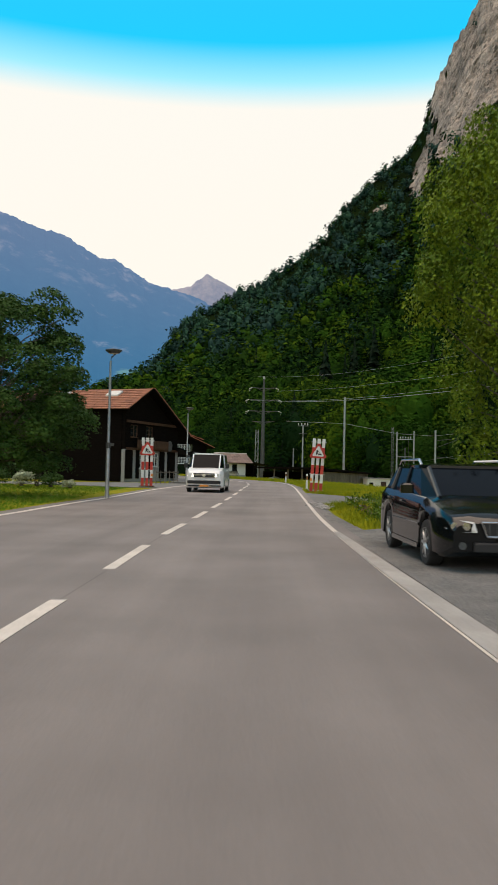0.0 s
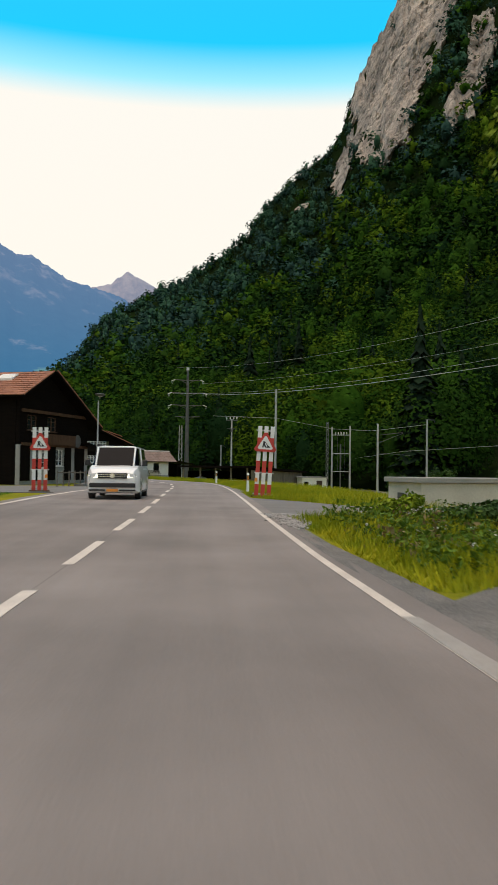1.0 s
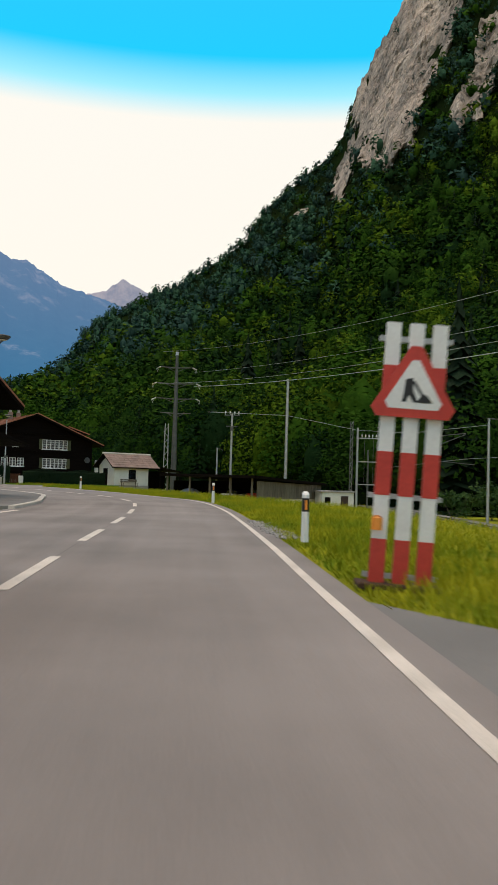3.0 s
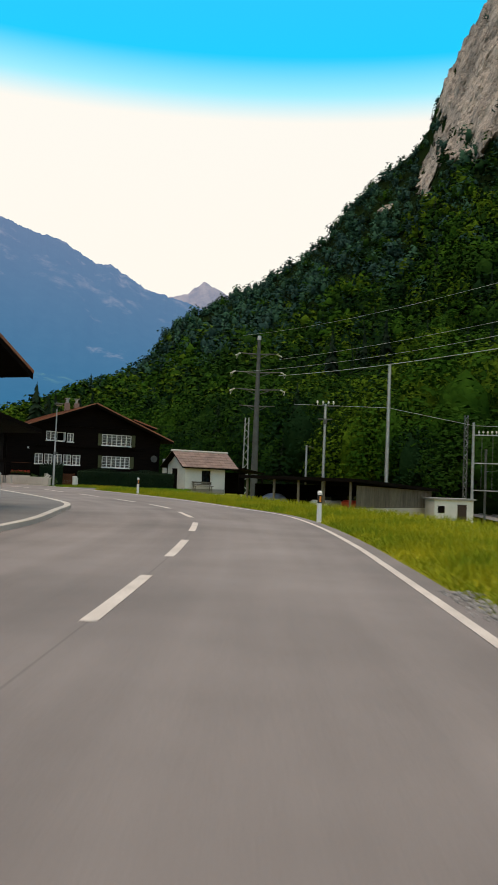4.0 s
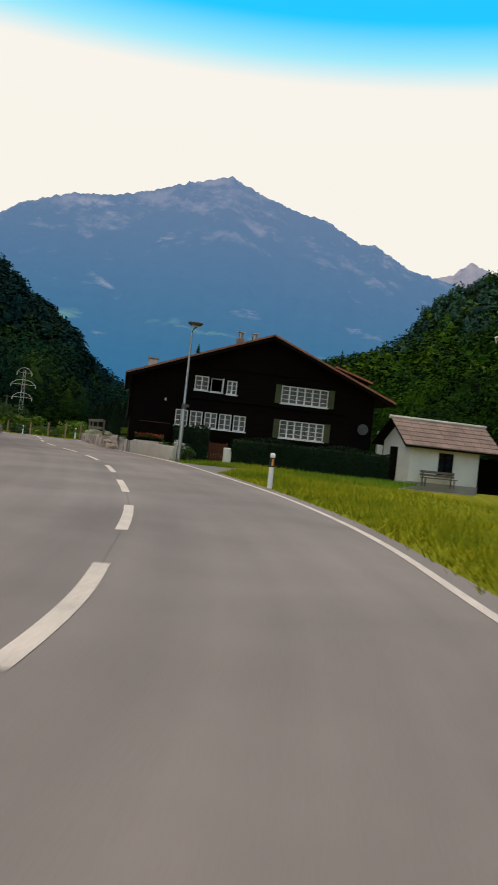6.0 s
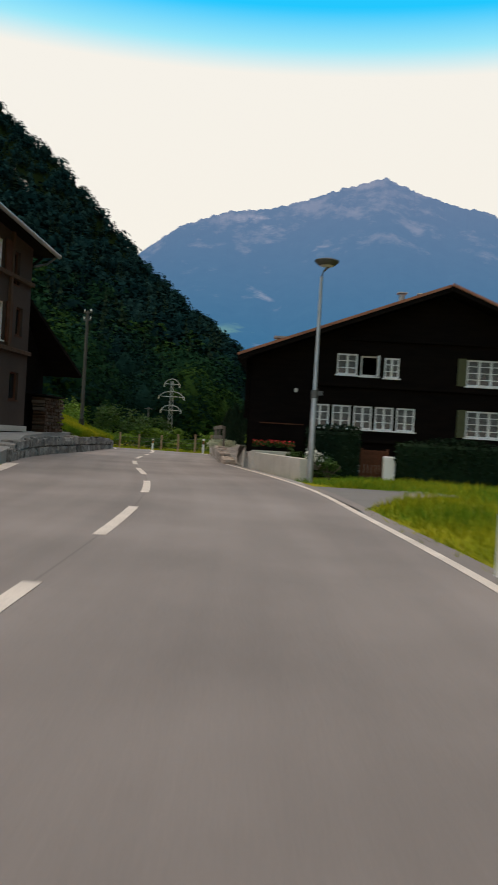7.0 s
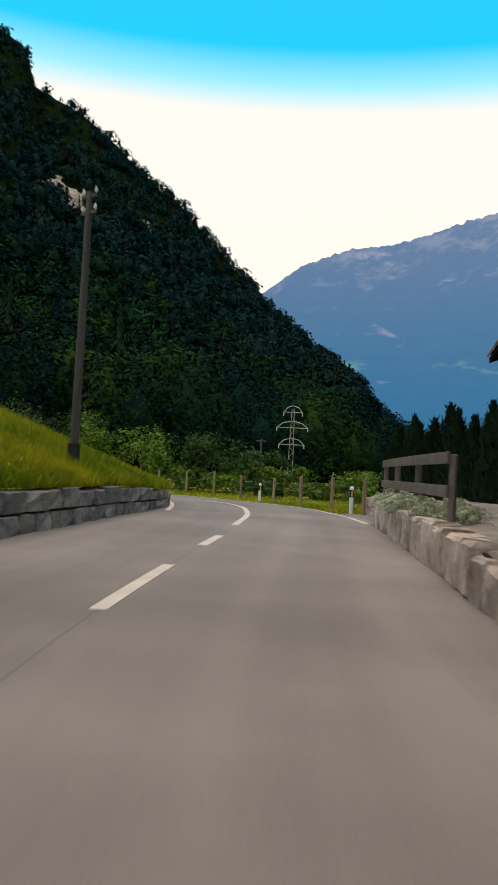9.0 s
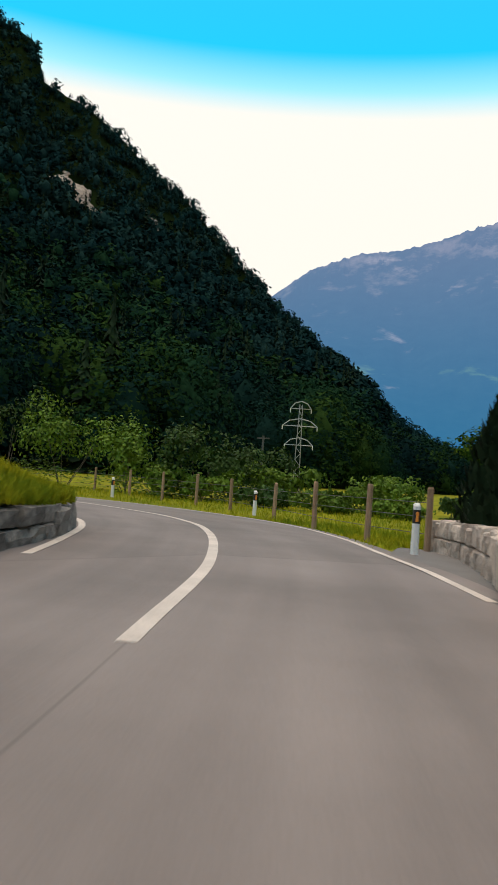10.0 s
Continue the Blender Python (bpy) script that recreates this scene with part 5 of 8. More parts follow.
def hut():
    h = thing("small_annex", pose(-5.92, 115.41, 0, 0, 0, 34), "small white plastered outbuilding with brown tiled roof", "outbuilding")
    ridge, eave = 3.27, 1.93
    L = 5.5
    ops = [(2.1, 2.95, 0.65, 1.7)]
    part("wall", cut_wall(0.5, 4.4, -0.3, lambda x: 2.08, ops, -1.55, -1.35), PLASTER, h, "white plastered wall")
    part("wall", Mesh().add([(0.5, -1.34, -0.3), (0.5, 1.5, -0.3), (0.5, 1.5, 2.1), (0.5, 0, 3.1), (0.5, -1.34, 2.1), (0.7, -1.34, -0.3), (0.7, 1.5, -0.3), (0.7, 1.5, 2.1), (0.7, 0, 3.1), (0.7, -1.34, 2.1)], [(4, 3, 2, 1, 0), (5, 6, 7, 8, 9), (0, 1, 6, 5), (1, 2, 7, 6), (2, 3, 8, 7), (3, 4, 9, 8), (4, 0, 5, 9)]), PLASTER, h)
    part("wall", Mesh().box((4.3, 0.1, 0.85), (0.2, 2.9, 2.3)).box((2.5, 1.5, 0.85), (3.8, 0.2, 2.3)), PLASTER, h)
    part("base", Mesh().box((2.45, -1.57, -0.05), (3.95, 0.06, 0.4)), CONCRETE_D, h, "grey plinth")
    part("door", Mesh().chamfered((0.47, 0.2, 0.85), (0.06, 0.8, 1.9), 0.01), TIMBER, h, "dark plank door")
    window(h, 2.52, 1.18, 0.85, 1.05, 2, 3, -1.5, TIMBER, False)
    r = Mesh()
    # the roof runs along x here: two pitches
    for sy in (-1, 1):
        n = 6
        for i in range(n):
            f0, f1 = i / n, (i + 1) / n + 0.02
            for k in range(11):
                xa, xb = L * k / 11, L * (k + 1) / 11 - 0.012
                ya, yb = sy * 1.98 * (1 - f0), sy * 1.98 * (1 - f1)
                za, zb = eave + (ridge - eave) * f0, eave + (ridge - eave) * f1
                f = [(0, 1, 3, 2), (2, 3, 5, 4)] if sy < 0 else [(2, 3, 1, 0), (4, 5, 3, 2)]
                r.add([(xa, ya, za - 0.01), (xb, ya, za - 0.01), (xa, ya, za + 0.05), (xb, ya, za + 0.05), (xa, yb, zb + 0.015), (xb, yb, zb + 0.015)], f)
    deck = Mesh().add([(0, -1.98, eave - 0.1), (L, -1.98, eave - 0.1), (L, 0, ridge - 0.1), (0, 0, ridge - 0.1), (0, -1.98, eave), (L, -1.98, eave), (L, 0, ridge), (0, 0, ridge), (0, 1.98, eave - 0.1), (L, 1.98, eave - 0.1), (0, 1.98, eave), (L, 1.98, eave)], [(3, 2, 1, 0), (4, 5, 6, 7), (0, 1, 5, 4), (1, 2, 6, 5), (3, 0, 4, 7), (2, 3, 8, 9), (7, 6, 11, 10), (9, 8, 10, 11), (3, 7, 10, 8), (2, 9, 11, 6)])
    roof = part("roof", deck, TIMBER, h)
    tagged(part("roof_tiles", r, TILE_D, roof, "faded brown roof tiles"), kind="stuff")
    part("ridge_cap", Mesh().tube([(-0.05, 0, ridge + 0.05), (L + 0.05, 0, ridge + 0.05)], 0.09, 8), CONCRETE, roof, "pale ridge capping")
    a = math.radians(34)
    w = lambda lx, ly: (-5.92 + lx * math.cos(a) - ly * math.sin(a), 115.41 + lx * math.sin(a) + ly * math.cos(a))
    bx, by = w(1.95, -1.95)
    b = thing("garden_bench", pose(bx, by, -0.02, 0, 0, 34), "weathered grey wooden bench against the white wall", "bench")
    part("seat", Mesh().chamfered((0, -0.1, 0.43), (1.9, 0.34, 0.05), 0.01), TIMBER_G, b)
    part("backrest", Mesh().box((0, 0.1, 0.72), (1.9, 0.04, 0.12)).box((0, 0.1, 0.56), (1.9, 0.04, 0.1)), TIMBER_G, b)
    for lx in (-0.8, 0.8):
        for ly in (-0.22, 0.1):
            part("leg", Mesh().chamfered((lx, ly, 0.39 if ly > 0 else 0.2), (0.07, 0.06, 0.78 if ly > 0 else 0.4), 0.01), TIMBER_G, b)
    # dark lean-to beside it
    lx, ly = w(6.6, -0.4)
    s = thing("lean_to_shelter", pose(lx, ly, -0.3, 0, 0, 34), "small dark wooden lean-to beside the outbuilding", "shelter")
    part("roof", Mesh().prism([(-1.1, 2.35), (1.7, 1.9), (1.7, 1.98), (-1.1, 2.43)], -1.6, 1.6), TIMBER, s)
    for px in (-0.95, 1.5):
        for py in (-1.45, 1.45):
            part("post", Mesh().chamfered((px, py, 0.98), (0.12, 0.12, 1.96), 0.015), TIMBER, s)
    part("back_panel", Mesh().box((0.3, 1.5, 1.0), (2.3, 0.06, 1.9)), TIMBER, s)


def carport():
    a = 51.0
    s = thing("carport", pose(8.67, 108.24, -1.75, 0, 0, a), "low dark wooden carport with boarded side and open front", "carport")
    part("roof", Mesh().prism([(-0.7, 3.05), (13.2, 2.48), (13.2, 2.60), (-0.7, 3.2)], -0.4, 10.8), TIMBER, s, "flat dark roof with a shallow fall")
    part("fascia", Mesh().prism([(-0.7, 2.98), (13.2, 2.40), (13.2, 2.66), (-0.7, 3.24)], -0.47, -0.403), TIMBER, s)
    part("fascia", Mesh().box((-0.74, 5.2, 3.1), (0.07, 11.2, 0.26)), TIMBER, s)
    part("back_wall", Mesh().box((7, 10.4, 1.3), (12, 0.1, 2.5)).box((5.5, 5.2, 1.3), (0.1, 10.3, 2.6)), TIMBER, s)
    part("plinth", Mesh().box((6.5, 0.05, 0.5), (12.6, 0.24, 1.0)), CONCRETE, s, "pale concrete plinth")
    for k in range(42):
        x = 0.35 + k * 0.297
        part("plank", Mesh().box((x, -0.02 - 0.012 * (k % 2), 1.85 - 0.022 * x), (0.285, 0.035, 1.75)), TIMBER_G, s)
    part("end_wall", Mesh().box((12.75, 5, 1.25), (0.1, 10, 2.3)), TIMBER, s)
    for y in (0.2, 2.6, 5.0, 7.4, 10.2):
        part("post", Mesh().chamfered((-0.3, y, 1.5), (0.16, 0.16, 3.0), 0.02), TIMBER_G, s)
    part("apron", Mesh().box((-0.2, 6.2, 0.6), (0.08, 2.2, 0.7)), TIMBER, s, "low boarded front")
    w = lambda lx, ly: (8.67 + lx * math.cos(radians(a)) - ly * math.sin(radians(a)), 108.24 + lx * math.sin(radians(a)) + ly * math.cos(radians(a)))
    x, y = w(2.0, 1.3)
    # two simple cars, a red and a white one, stand inside
    red_vehicle = thing("small_red_vehicle", pose(x, y, -1.2, 0, 0, a - 90), "small red vehicle parked under the carport", "vehicle")
    part("body", Mesh().chamfered((0, 0, 0.65), (1.5, 1.6, 0.7), 0.15), CAR_RED, red_vehicle)
    part("cab", Mesh().chamfered((0, 0.3, 1.2), (1.2, 0.9, 0.45), 0.12), GLASS, red_vehicle)
    for sx in (-0.6, 0.6):
        part("wheel", Mesh().tube([(sx, -0.6, 0.32), (sx, -0.78, 0.32)], 0.3, 12), RUBBER, red_vehicle)
    x, y = w(2.2, 4.0)
    parked_car = thing("white_car", pose(x, y, -1.2, 0, 0, a - 90), "white car standing in the shade of the carport", "car")
    part("body", Mesh().chamfered((0, 0, 0.6), (1.6, 2.8, 0.6), 0.18), CAR_WHITE, parked_car)
    part("cab", Mesh().chamfered((0, 0.3, 1.1), (1.3, 1.5, 0.5), 0.2), GLASS, parked_car)
    for sx in (-0.62, 0.62):
        part("wheel", Mesh().tube([(sx, -0.7, 0.3), (sx, -1.0, 0.3)], 0.28, 12), RUBBER, parked_car)
    x, y = w(1.6, 8.8)
    heap = Mesh()
    rng = np.random.default_rng(8)
    heap.loft([[(r * 1.35 * math.cos(t) * (1 + 0.1 * rng.normal()), r * 0.9 * math.sin(t) * (1 + 0.1 * rng.normal()), z) for t in np.linspace(0, 2 * math.pi, 18, endpoint=False)] for r, z in ((1.0, 0), (1.0, 0.35), (0.85, 0.75), (0.55, 0.98), (0.15, 1.06))])
    single("covered_heap", heap, TARP, "heap covered with a pale blue tarpaulin", "tarpaulin", at=pose(x, y, -1.0, 0, 0, a), smooth=True)


def barn():
    h = thing("farmhouse", pose(-8.46, 65.86, 0, 0, 0, 68.2), "old dark timber farmhouse with red tiled roof and grey base", "house")
    xl, zl, xr, zr, za, depth = -3.7, 5.72, 6.7, 4.12, 7.64, 17
    top = lambda x: (za + (zl - za) * x / xl if x < 0 else za + (zr - za) * x / xr) - 0.2
    ops = [(-0.9, 0.0, 1.0, 2.1), (1.4, 2.3, 1.15, 2.3), (-2.3, -1.2, 3.5, 4.5), (0.2, 1.3, 3.5, 4.5)]
    part("wall", cut_wall(-3.2, 5.9, 2.55, top, [o for o in ops if o[2] > 3], 0.8, 1.05, (0,)), TIMBER, h, "dark sun-burnt timber upper wall")
    part("base", cut_wall(-3.2, 5.9, -0.1, lambda x: 2.5, [o for o in ops if o[2] < 3], 0.76, 1.06), CONCRETE_D, h, "grey plastered ground floor")
    for x, w in ((-2.6, 1.1), (-1.25, 0.5), (0.7, 1.0), (2.9, 0.9), (4.6, 1.4)):
        part("plank_panel", Mesh().box((x, 0.72, 1.3), (w, 0.06, 2.3)), TIMBER, h)
    part("wall", Mesh().box((-3.1, 8.9, 2.75), (0.22, 15.6, 5.7)), TIMBER, h)
    part("wall", Mesh().box((5.8, 8.9, 2.1), (0.22, 15.6, 4.4)), TIMBER, h)
    roof_slope(xl, zl, 0, za, 0.25, depth, 0.16, TILE, TIMBER, h, "roof")
    roof_slope(xr, zr, 0, za, 0, depth, 0.16, TILE, TIMBER, h, "roof")
    for y in (2.6, 7.6):
        sk = Mesh()
        for a, b, c, w in ((-1.6, 6.81, 0, 0.7),):
            sk.add([(-1.45, y, 7.02), (-0.7, y, 7.42), (-0.7, y + 1.2, 7.42), (-1.45, y + 1.2, 7.02), (-1.45, y, 6.85), (-0.7, y, 7.2), (-0.7, y + 1.2, 7.2), (-1.45, y + 1.2, 6.85)], [(3, 2, 1, 0), (1, 5, 4, 0), (2, 6, 5, 1), (3, 7, 6, 2), (0, 4, 7, 3)])
        # white plaster stands in for the sky mirrored in the skylight's glass
        part("skylight", sk, PLASTER, h, "tilted skylight with the sky's reflection painted white")
    for a, b, c, d in ops:
        window(h, (a + b) / 2, (c + d) / 2, b - a, d - c, 2, 3, 0.86, TIMBER_B if c > 3 else WHITE, c < 3)
    for z in (2.55, 4.75):
        part("beam", Mesh().box((1.3, 0.7, z), (8.6, 0.16, 0.2)), TIMBER_B, h)
    bal = Mesh().box((0.6, 0.3, 2.95), (5.2, 0.06, 0.7))
    part("balcony", bal, TIMBER_B, h, "brown boarded balcony front")
    part("lower_roof", Mesh().prism([(4.6, 2.75), (7.2, 2.3), (7.2, 2.42), (4.6, 2.88)], -0.1, 6), TIMBER, h, "low lean-to roof")
    for y in (2.2, 5.5):
        part("post", Mesh().chamfered((6.9, y, 1.1), (0.14, 0.14, 2.35), 0.02), TIMBER, h)
    dish = Mesh()
    dish.loft([[(3.9 + r * math.cos(t), 0.55 - dy, 2.95 + r * math.sin(t)) for t in np.linspace(0, 2 * math.pi, 16, endpoint=False)] for r, dy in ((0.05, -0.1), (0.3, -0.05), (0.45, 0.03), (0.47, 0.05))])
    part("satellite_dish", dish, STEEL_D, h, "pale round satellite dish")


def tall_house():
    h = thing("tall_house", pose(-22.5, 99.6, 0.0, 0, 0, 113.0), "tall brown rendered house with wide dark eaves and timber shutters", "house")
    ops = [(5.55, 6.55, 6.4, 7.35), (7.35, 7.9, 6.05, 7.2), (5.75, 6.85, 4.0, 5.3), (7.8, 8.35, 4.3, 5.3), (7.55, 8.3, 2.02, 3.0), (3.7, 4.7, 6.4, 7.35), (3.4, 4.5, 4.0, 5.3), (4.9, 5.9, 0.93, 2.95), (1.6, 2.7, 4.0, 5.3), (1.5, 2.5, 6.4, 7.35)]
    part("wall", cut_wall(-3, 9, 0.3, lambda x: 7.62 + 0.075 * (10.05 - x), ops, 0, 0.35), PLASTER_G, h, "grey-brown rendered wall")
    part("wall", Mesh().box((8.85, 4.5, 4.1), (0.3, 8.25, 7.6)), PLASTER_G, h)
    part("wall", Mesh().box((-2.85, 4.5, 4.1), (0.3, 8.25, 7.6)), PLASTER_G, h)
    part("wall", Mesh().box((3, 8.7, 4.1), (12, 0.3, 7.6)), PLASTER_G, h)
    for z, w in ((6.28, 0.14), (3.75, 0.14)):
        part("string_course", Mesh().chamfered((3, -0.06, z), (12.1, 0.14, w), 0.02), TIMBER_B, h, "timber band round the wall")
    part("trim", Mesh().box((7.15, -0.05, 5.8), (0.16, 0.1, 4.1)), TIMBER_B, h, "upright timber board")
    part("plinth", Mesh().box((3, -0.05, 1.0), (12.05, 0.12, 0.2)), CONCRETE, h, "pale plinth strip")
    for a, b, c, d in ops:
        if d - c > 1.6:
            part("door", Mesh().chamfered(((a + b) / 2, 0.25, (c + d) / 2), (b - a, 0.06, d - c), 0.01), TIMBER, h, "dark front door")
            continue
        wide = b - a > 0.8
        window(h, (a + b) / 2, (c + d) / 2, b - a, d - c, 2 if wide else 1, 3 if wide else 1, 0.12, WHITE if wide else SHUTTER_R, False)
        if wide:
            for sx in (a - 0.28, b + 0.28):
                part("shutter", Mesh().chamfered((sx, -0.05, (c + d) / 2), (0.46, 0.06, d - c + 0.1), 0.01), SHUTTER_R, h, "reddish brown wooden shutter")
    # roof with its eave along the road
    ez = lambda x: 7.64 + 0.075 * (10.05 - x)
    part("soffit", Mesh().prism([(-4, ez(-4) - 0.1), (10.1, ez(10.1) - 0.1), (10.1, ez(10.1)), (-4, ez(-4))], -0.45, 9.4), TIMBER, h, "dark boarded eaves")
    part("roof", Mesh().add([(-4.05, -0.5, ez(-4) + 0.01), (10.15, -0.5, ez(10) + 0.01), (10.15, 4.5, 9.6), (-4.05, 4.5, 10.6), (10.15, 9.4, ez(10)), (-4.05, 9.4, ez(-4))], [(0, 1, 2, 3), (3, 2, 4, 5), (1, 4, 2), (0, 3, 5), (0, 5, 4, 1)]), TILE_D, h)
    part("gutter", Mesh().tube([(-4.1, -0.56, ez(-4.1)), (10.2, -0.56, ez(10.2) - 0.02)], 0.075, 8), STEEL, h, "pale metal gutter")
    part("downpipe", Mesh().tube([(10.0, -0.5, 7.55), (9.6, -0.3, 7.2), (9.08, -0.06, 7.0)], 0.045, 8), STEEL_D, h)
    part("brace", Mesh().tube([(9.0, 0.1, 6.9), (10.0, 0.1, 7.5)], 0.06, 6).tube([(9.0, 0.1, 7.45), (10.05, 0.1, 7.5)], 0.06, 6), TIMBER, h)
    # timber barn leaning on the far wall
    s = thing("timber_barn", pose(-26.05, 107.95, 0.9, 0, 0, 113), "black timber lean-to barn with steep roof", "barn")
    part("roof", Mesh().add([(0.2, 0.4, 5.2), (0.2, 6.5, 5.2), (3.4, -0.9, 2.3), (3.4, 6.5, 2.3), (0.2, 0.4, 5.34), (0.2, 6.5, 5.34), (3.5, -0.9, 2.42), (3.5, 6.5, 2.42)], [(0, 1, 3, 2), (4, 6, 7, 5), (0, 2, 6, 4), (2, 3, 7, 6), (3, 1, 5, 7)]), TIMBER, s)
    part("wall", Mesh().add([(0.25, 0.6, 0), (3.1, 0.6, 0), (3.1, 0.6, 2.6), (0.25, 0.6, 5.2), (0.25, 0.75, 0), (3.1, 0.75, 0), (3.1, 0.75, 2.6), (0.25, 0.75, 5.2)], [(0, 1, 2, 3), (7, 6, 5, 4), (0, 4, 5, 1), (1, 5, 6, 2), (2, 6, 7, 3)]), TIMBER, s)
    part("wall", Mesh().box((3.05, 3.5, 1.2), (0.15, 5.5, 2.5)), TIMBER, s)


def firewood():
    """Split logs stacked under the eaves: each log end is a piece."""
    t = thing("firewood_stack", pose(-27.9, 110.6, 0.9, 0, 0, 118), "tall stack of split firewood under the eaves", "firewood")
    rng = random.Random(4)
    shapes = []
    for k in range(5):
        n = rng.choice((3, 4, 5, 6))
        rad = [rng.uniform(0.06, 0.085) for _ in range(n)]
        m = Mesh()
        ring = [(rad[i] * math.cos(6.283 * i / n), rad[i] * math.sin(6.283 * i / n)) for i in range(n)]
        m.loft([[(x, 0, z) for x, z in ring], [(x, 0.5, z) for x, z in ring]])
        shapes.append(m.data("log", LOG if k % 2 else TIMBER_B))
    for r in range(10):
        for c in range(15):
            o = new("log", shapes[rng.randrange(5)])
            o.parent = t
            o.matrix_local = pose(-1.4 + c * 0.15 + (r % 2) * 0.07, -0.6 + rng.uniform(-0.04, 0.04), 0.08 + r * 0.138, 0, rng.uniform(0, 360), 0)
    for r in range(10):
        for c in range(4):
            o = new("log", shapes[rng.randrange(5)])
            o.parent = t
            o.matrix_local = pose(1.0, -0.5 + c * 0.16, 0.08 + r * 0.138, 0, 0, -90 + rng.uniform(-6, 6))
    part("cover", Mesh().chamfered((-0.2, -0.3, 1.46), (2.9, 0.8, 0.05), 0.01), TIMBER, t, "dark board lying on the logs")


grounds()
chalet()
flower_box(-17.8, 111.3, 0.74, 0.7, 27.3)
flower_box(-17.13, 111.65, 0.74, 0.7, 27.3)
hut()
carport()
barn()
tall_house()
firewood()


# ---- walls of stone and concrete ----
def stone_block(rng, mat):
    """A rough-hewn block one metre across: worn arrises, a bulging face, corners pushed about."""
    m = Mesh()
    e = lambda k: rng.uniform(-k, k)
    lean, cut = e(0.05), [rng.uniform(0.0, 0.09) for _ in range(4)]
    rows = []
    for z, s, bulge in ((-0.5, 0.035, -0.02), (-0.43, 0.0, 0.03), (0.02, 0.0, 0.05), (0.43, 0.0, 0.03), (0.5, 0.04, -0.03)):
        row = []
        for sx, sy in ((-1, -0.85), (-0.85, -1), (-0.1, -1.0), (0.82, -1), (1, -0.85), (1, 1), (-1, 1)):
            c = cut[(0 if sx < 0 else 1) + (2 if z > 0 else 0)] if abs(z) > 0.3 else 0.0
            row.append((sx * (0.5 - abs(s) * 0.6 - c * 0.5) + lean * z + e(0.02), sy * (0.5 - abs(s)) - (bulge + e(0.07) if sy < 0 else 0), z + e(0.025) - (c * 0.4 if z > 0 else -c * 0.4)))
        rows.append(row)
    m.loft(rows)
    return m.data("stone", mat)


def stone_wall(name, line, heights, depth, side, mat, label, seed, length=0.85, course_height=0.36):
    """A dry wall of squared blocks along a line, in courses. side: +1 keeps it to the left of the line."""
    rng = random.Random(seed)
    shapes = [stone_block(rng, mat) for _ in range(12)]
    t = tagged(new(name), label, "stone wall", kind="structure")
    p, d = along(line, 0.05)
    total = len(p) * 0.05
    for course in range(3):
        s = rng.uniform(-0.4, 0)
        while s < total - 0.1:
            ln = rng.uniform(0.55, 1.45) * length
            i = min(max(int((s + ln / 2) / 0.05), 0), len(p) - 1)
            top = lerp(heights, s + ln / 2)
            rows = max(1, round(top / course_height))
            ch = top / rows
            if course < rows and s + ln < total + 0.3:
                (x, y), (dx, dy) = p[i], d[i]
                o = new("stone", shapes[rng.randrange(12)])
                o.parent = t
                off = depth / 2 + rng.uniform(-0.035, 0.035)
                tall = ch - 0.012 + (rng.uniform(-0.05, 0.06) if course == rows - 1 else 0)
                o.matrix_local = pose(x - dy * off * side, y + dx * off * side, level(y) - 0.04 + ch * course + tall / 2, rng.uniform(-2, 2), rng.uniform(-1.5, 1.5), math.degrees(math.atan2(dy, dx)) + rng.uniform(-2.5, 2.5) + (0 if side > 0 else 180)) @ Matrix.Diagonal((ln - 0.015, depth, tall, 1))
            s += ln
    core = Mesh()
    for k in range(4, len(p) - 6, 8):
        (x, y), (dx, dy) = p[k], d[k]
        h = lerp(heights, k * 0.05) - 0.1
        rows = [(x - dy * o * side, y + dx * o * side, level(y) + z) for o, z in ((0.13, -0.1), (0.13, h), (depth - 0.04, h), (depth - 0.04, -0.1))]
        core.v += rows
    n = len(core.v) // 4
    core.f = [(4 * a + b, 4 * a + (b + 1) % 4, 4 * a + 4 + (b + 1) % 4, 4 * a + 4 + b) for a in range(n - 1) for b in range(4)] + [(0, 1, 2, 3), (4 * n - 1, 4 * n - 2, 4 * n - 3, 4 * n - 4)]
    core.s = [0] * len(core.f)
    part("rubble_core", core, EARTH, t, "dark earth between the stones")
    return t


def boulder():
    rng = np.random.default_rng(3)
    v, f = FINE_BALL
    q = v * (1 + rng.normal(0, 0.05, (len(v), 1))) * (0.75, 0.6, 0.5)
    m = Mesh()
    m.add(q, [tuple(int(i) for i in t) for t in f])
    single("boulder", m, STONE_W, "rounded grey boulder lying behind the wall's end", "boulder", at=pose(-33.6, 134.2, -0.05), smooth=True)


def low_wall():
    a, b = Vector((-13.95, 106.75)), Vector((-19.35, 112.75))
    mid, d = (a + b) / 2, (b - a)
    m = Mesh()
    n = 8
    for k in range(n):
        x0, x1 = -d.length / 2 + d.length * k / n, -d.length / 2 + d.length * (k + 1) / n
        m.chamfered(((x0 + x1) / 2, 0, 0.3), (x1 - x0 - (0.004 if k < n - 1 else 0), 0.22, 0.74), 0.015)
    single("low_wall", m, CONCRETE, "low pale concrete garden wall beside the road", "garden wall", at=pose(mid.x, mid.y, 0.0, 0, 0, math.degrees(math.atan2(d.y, d.x))))


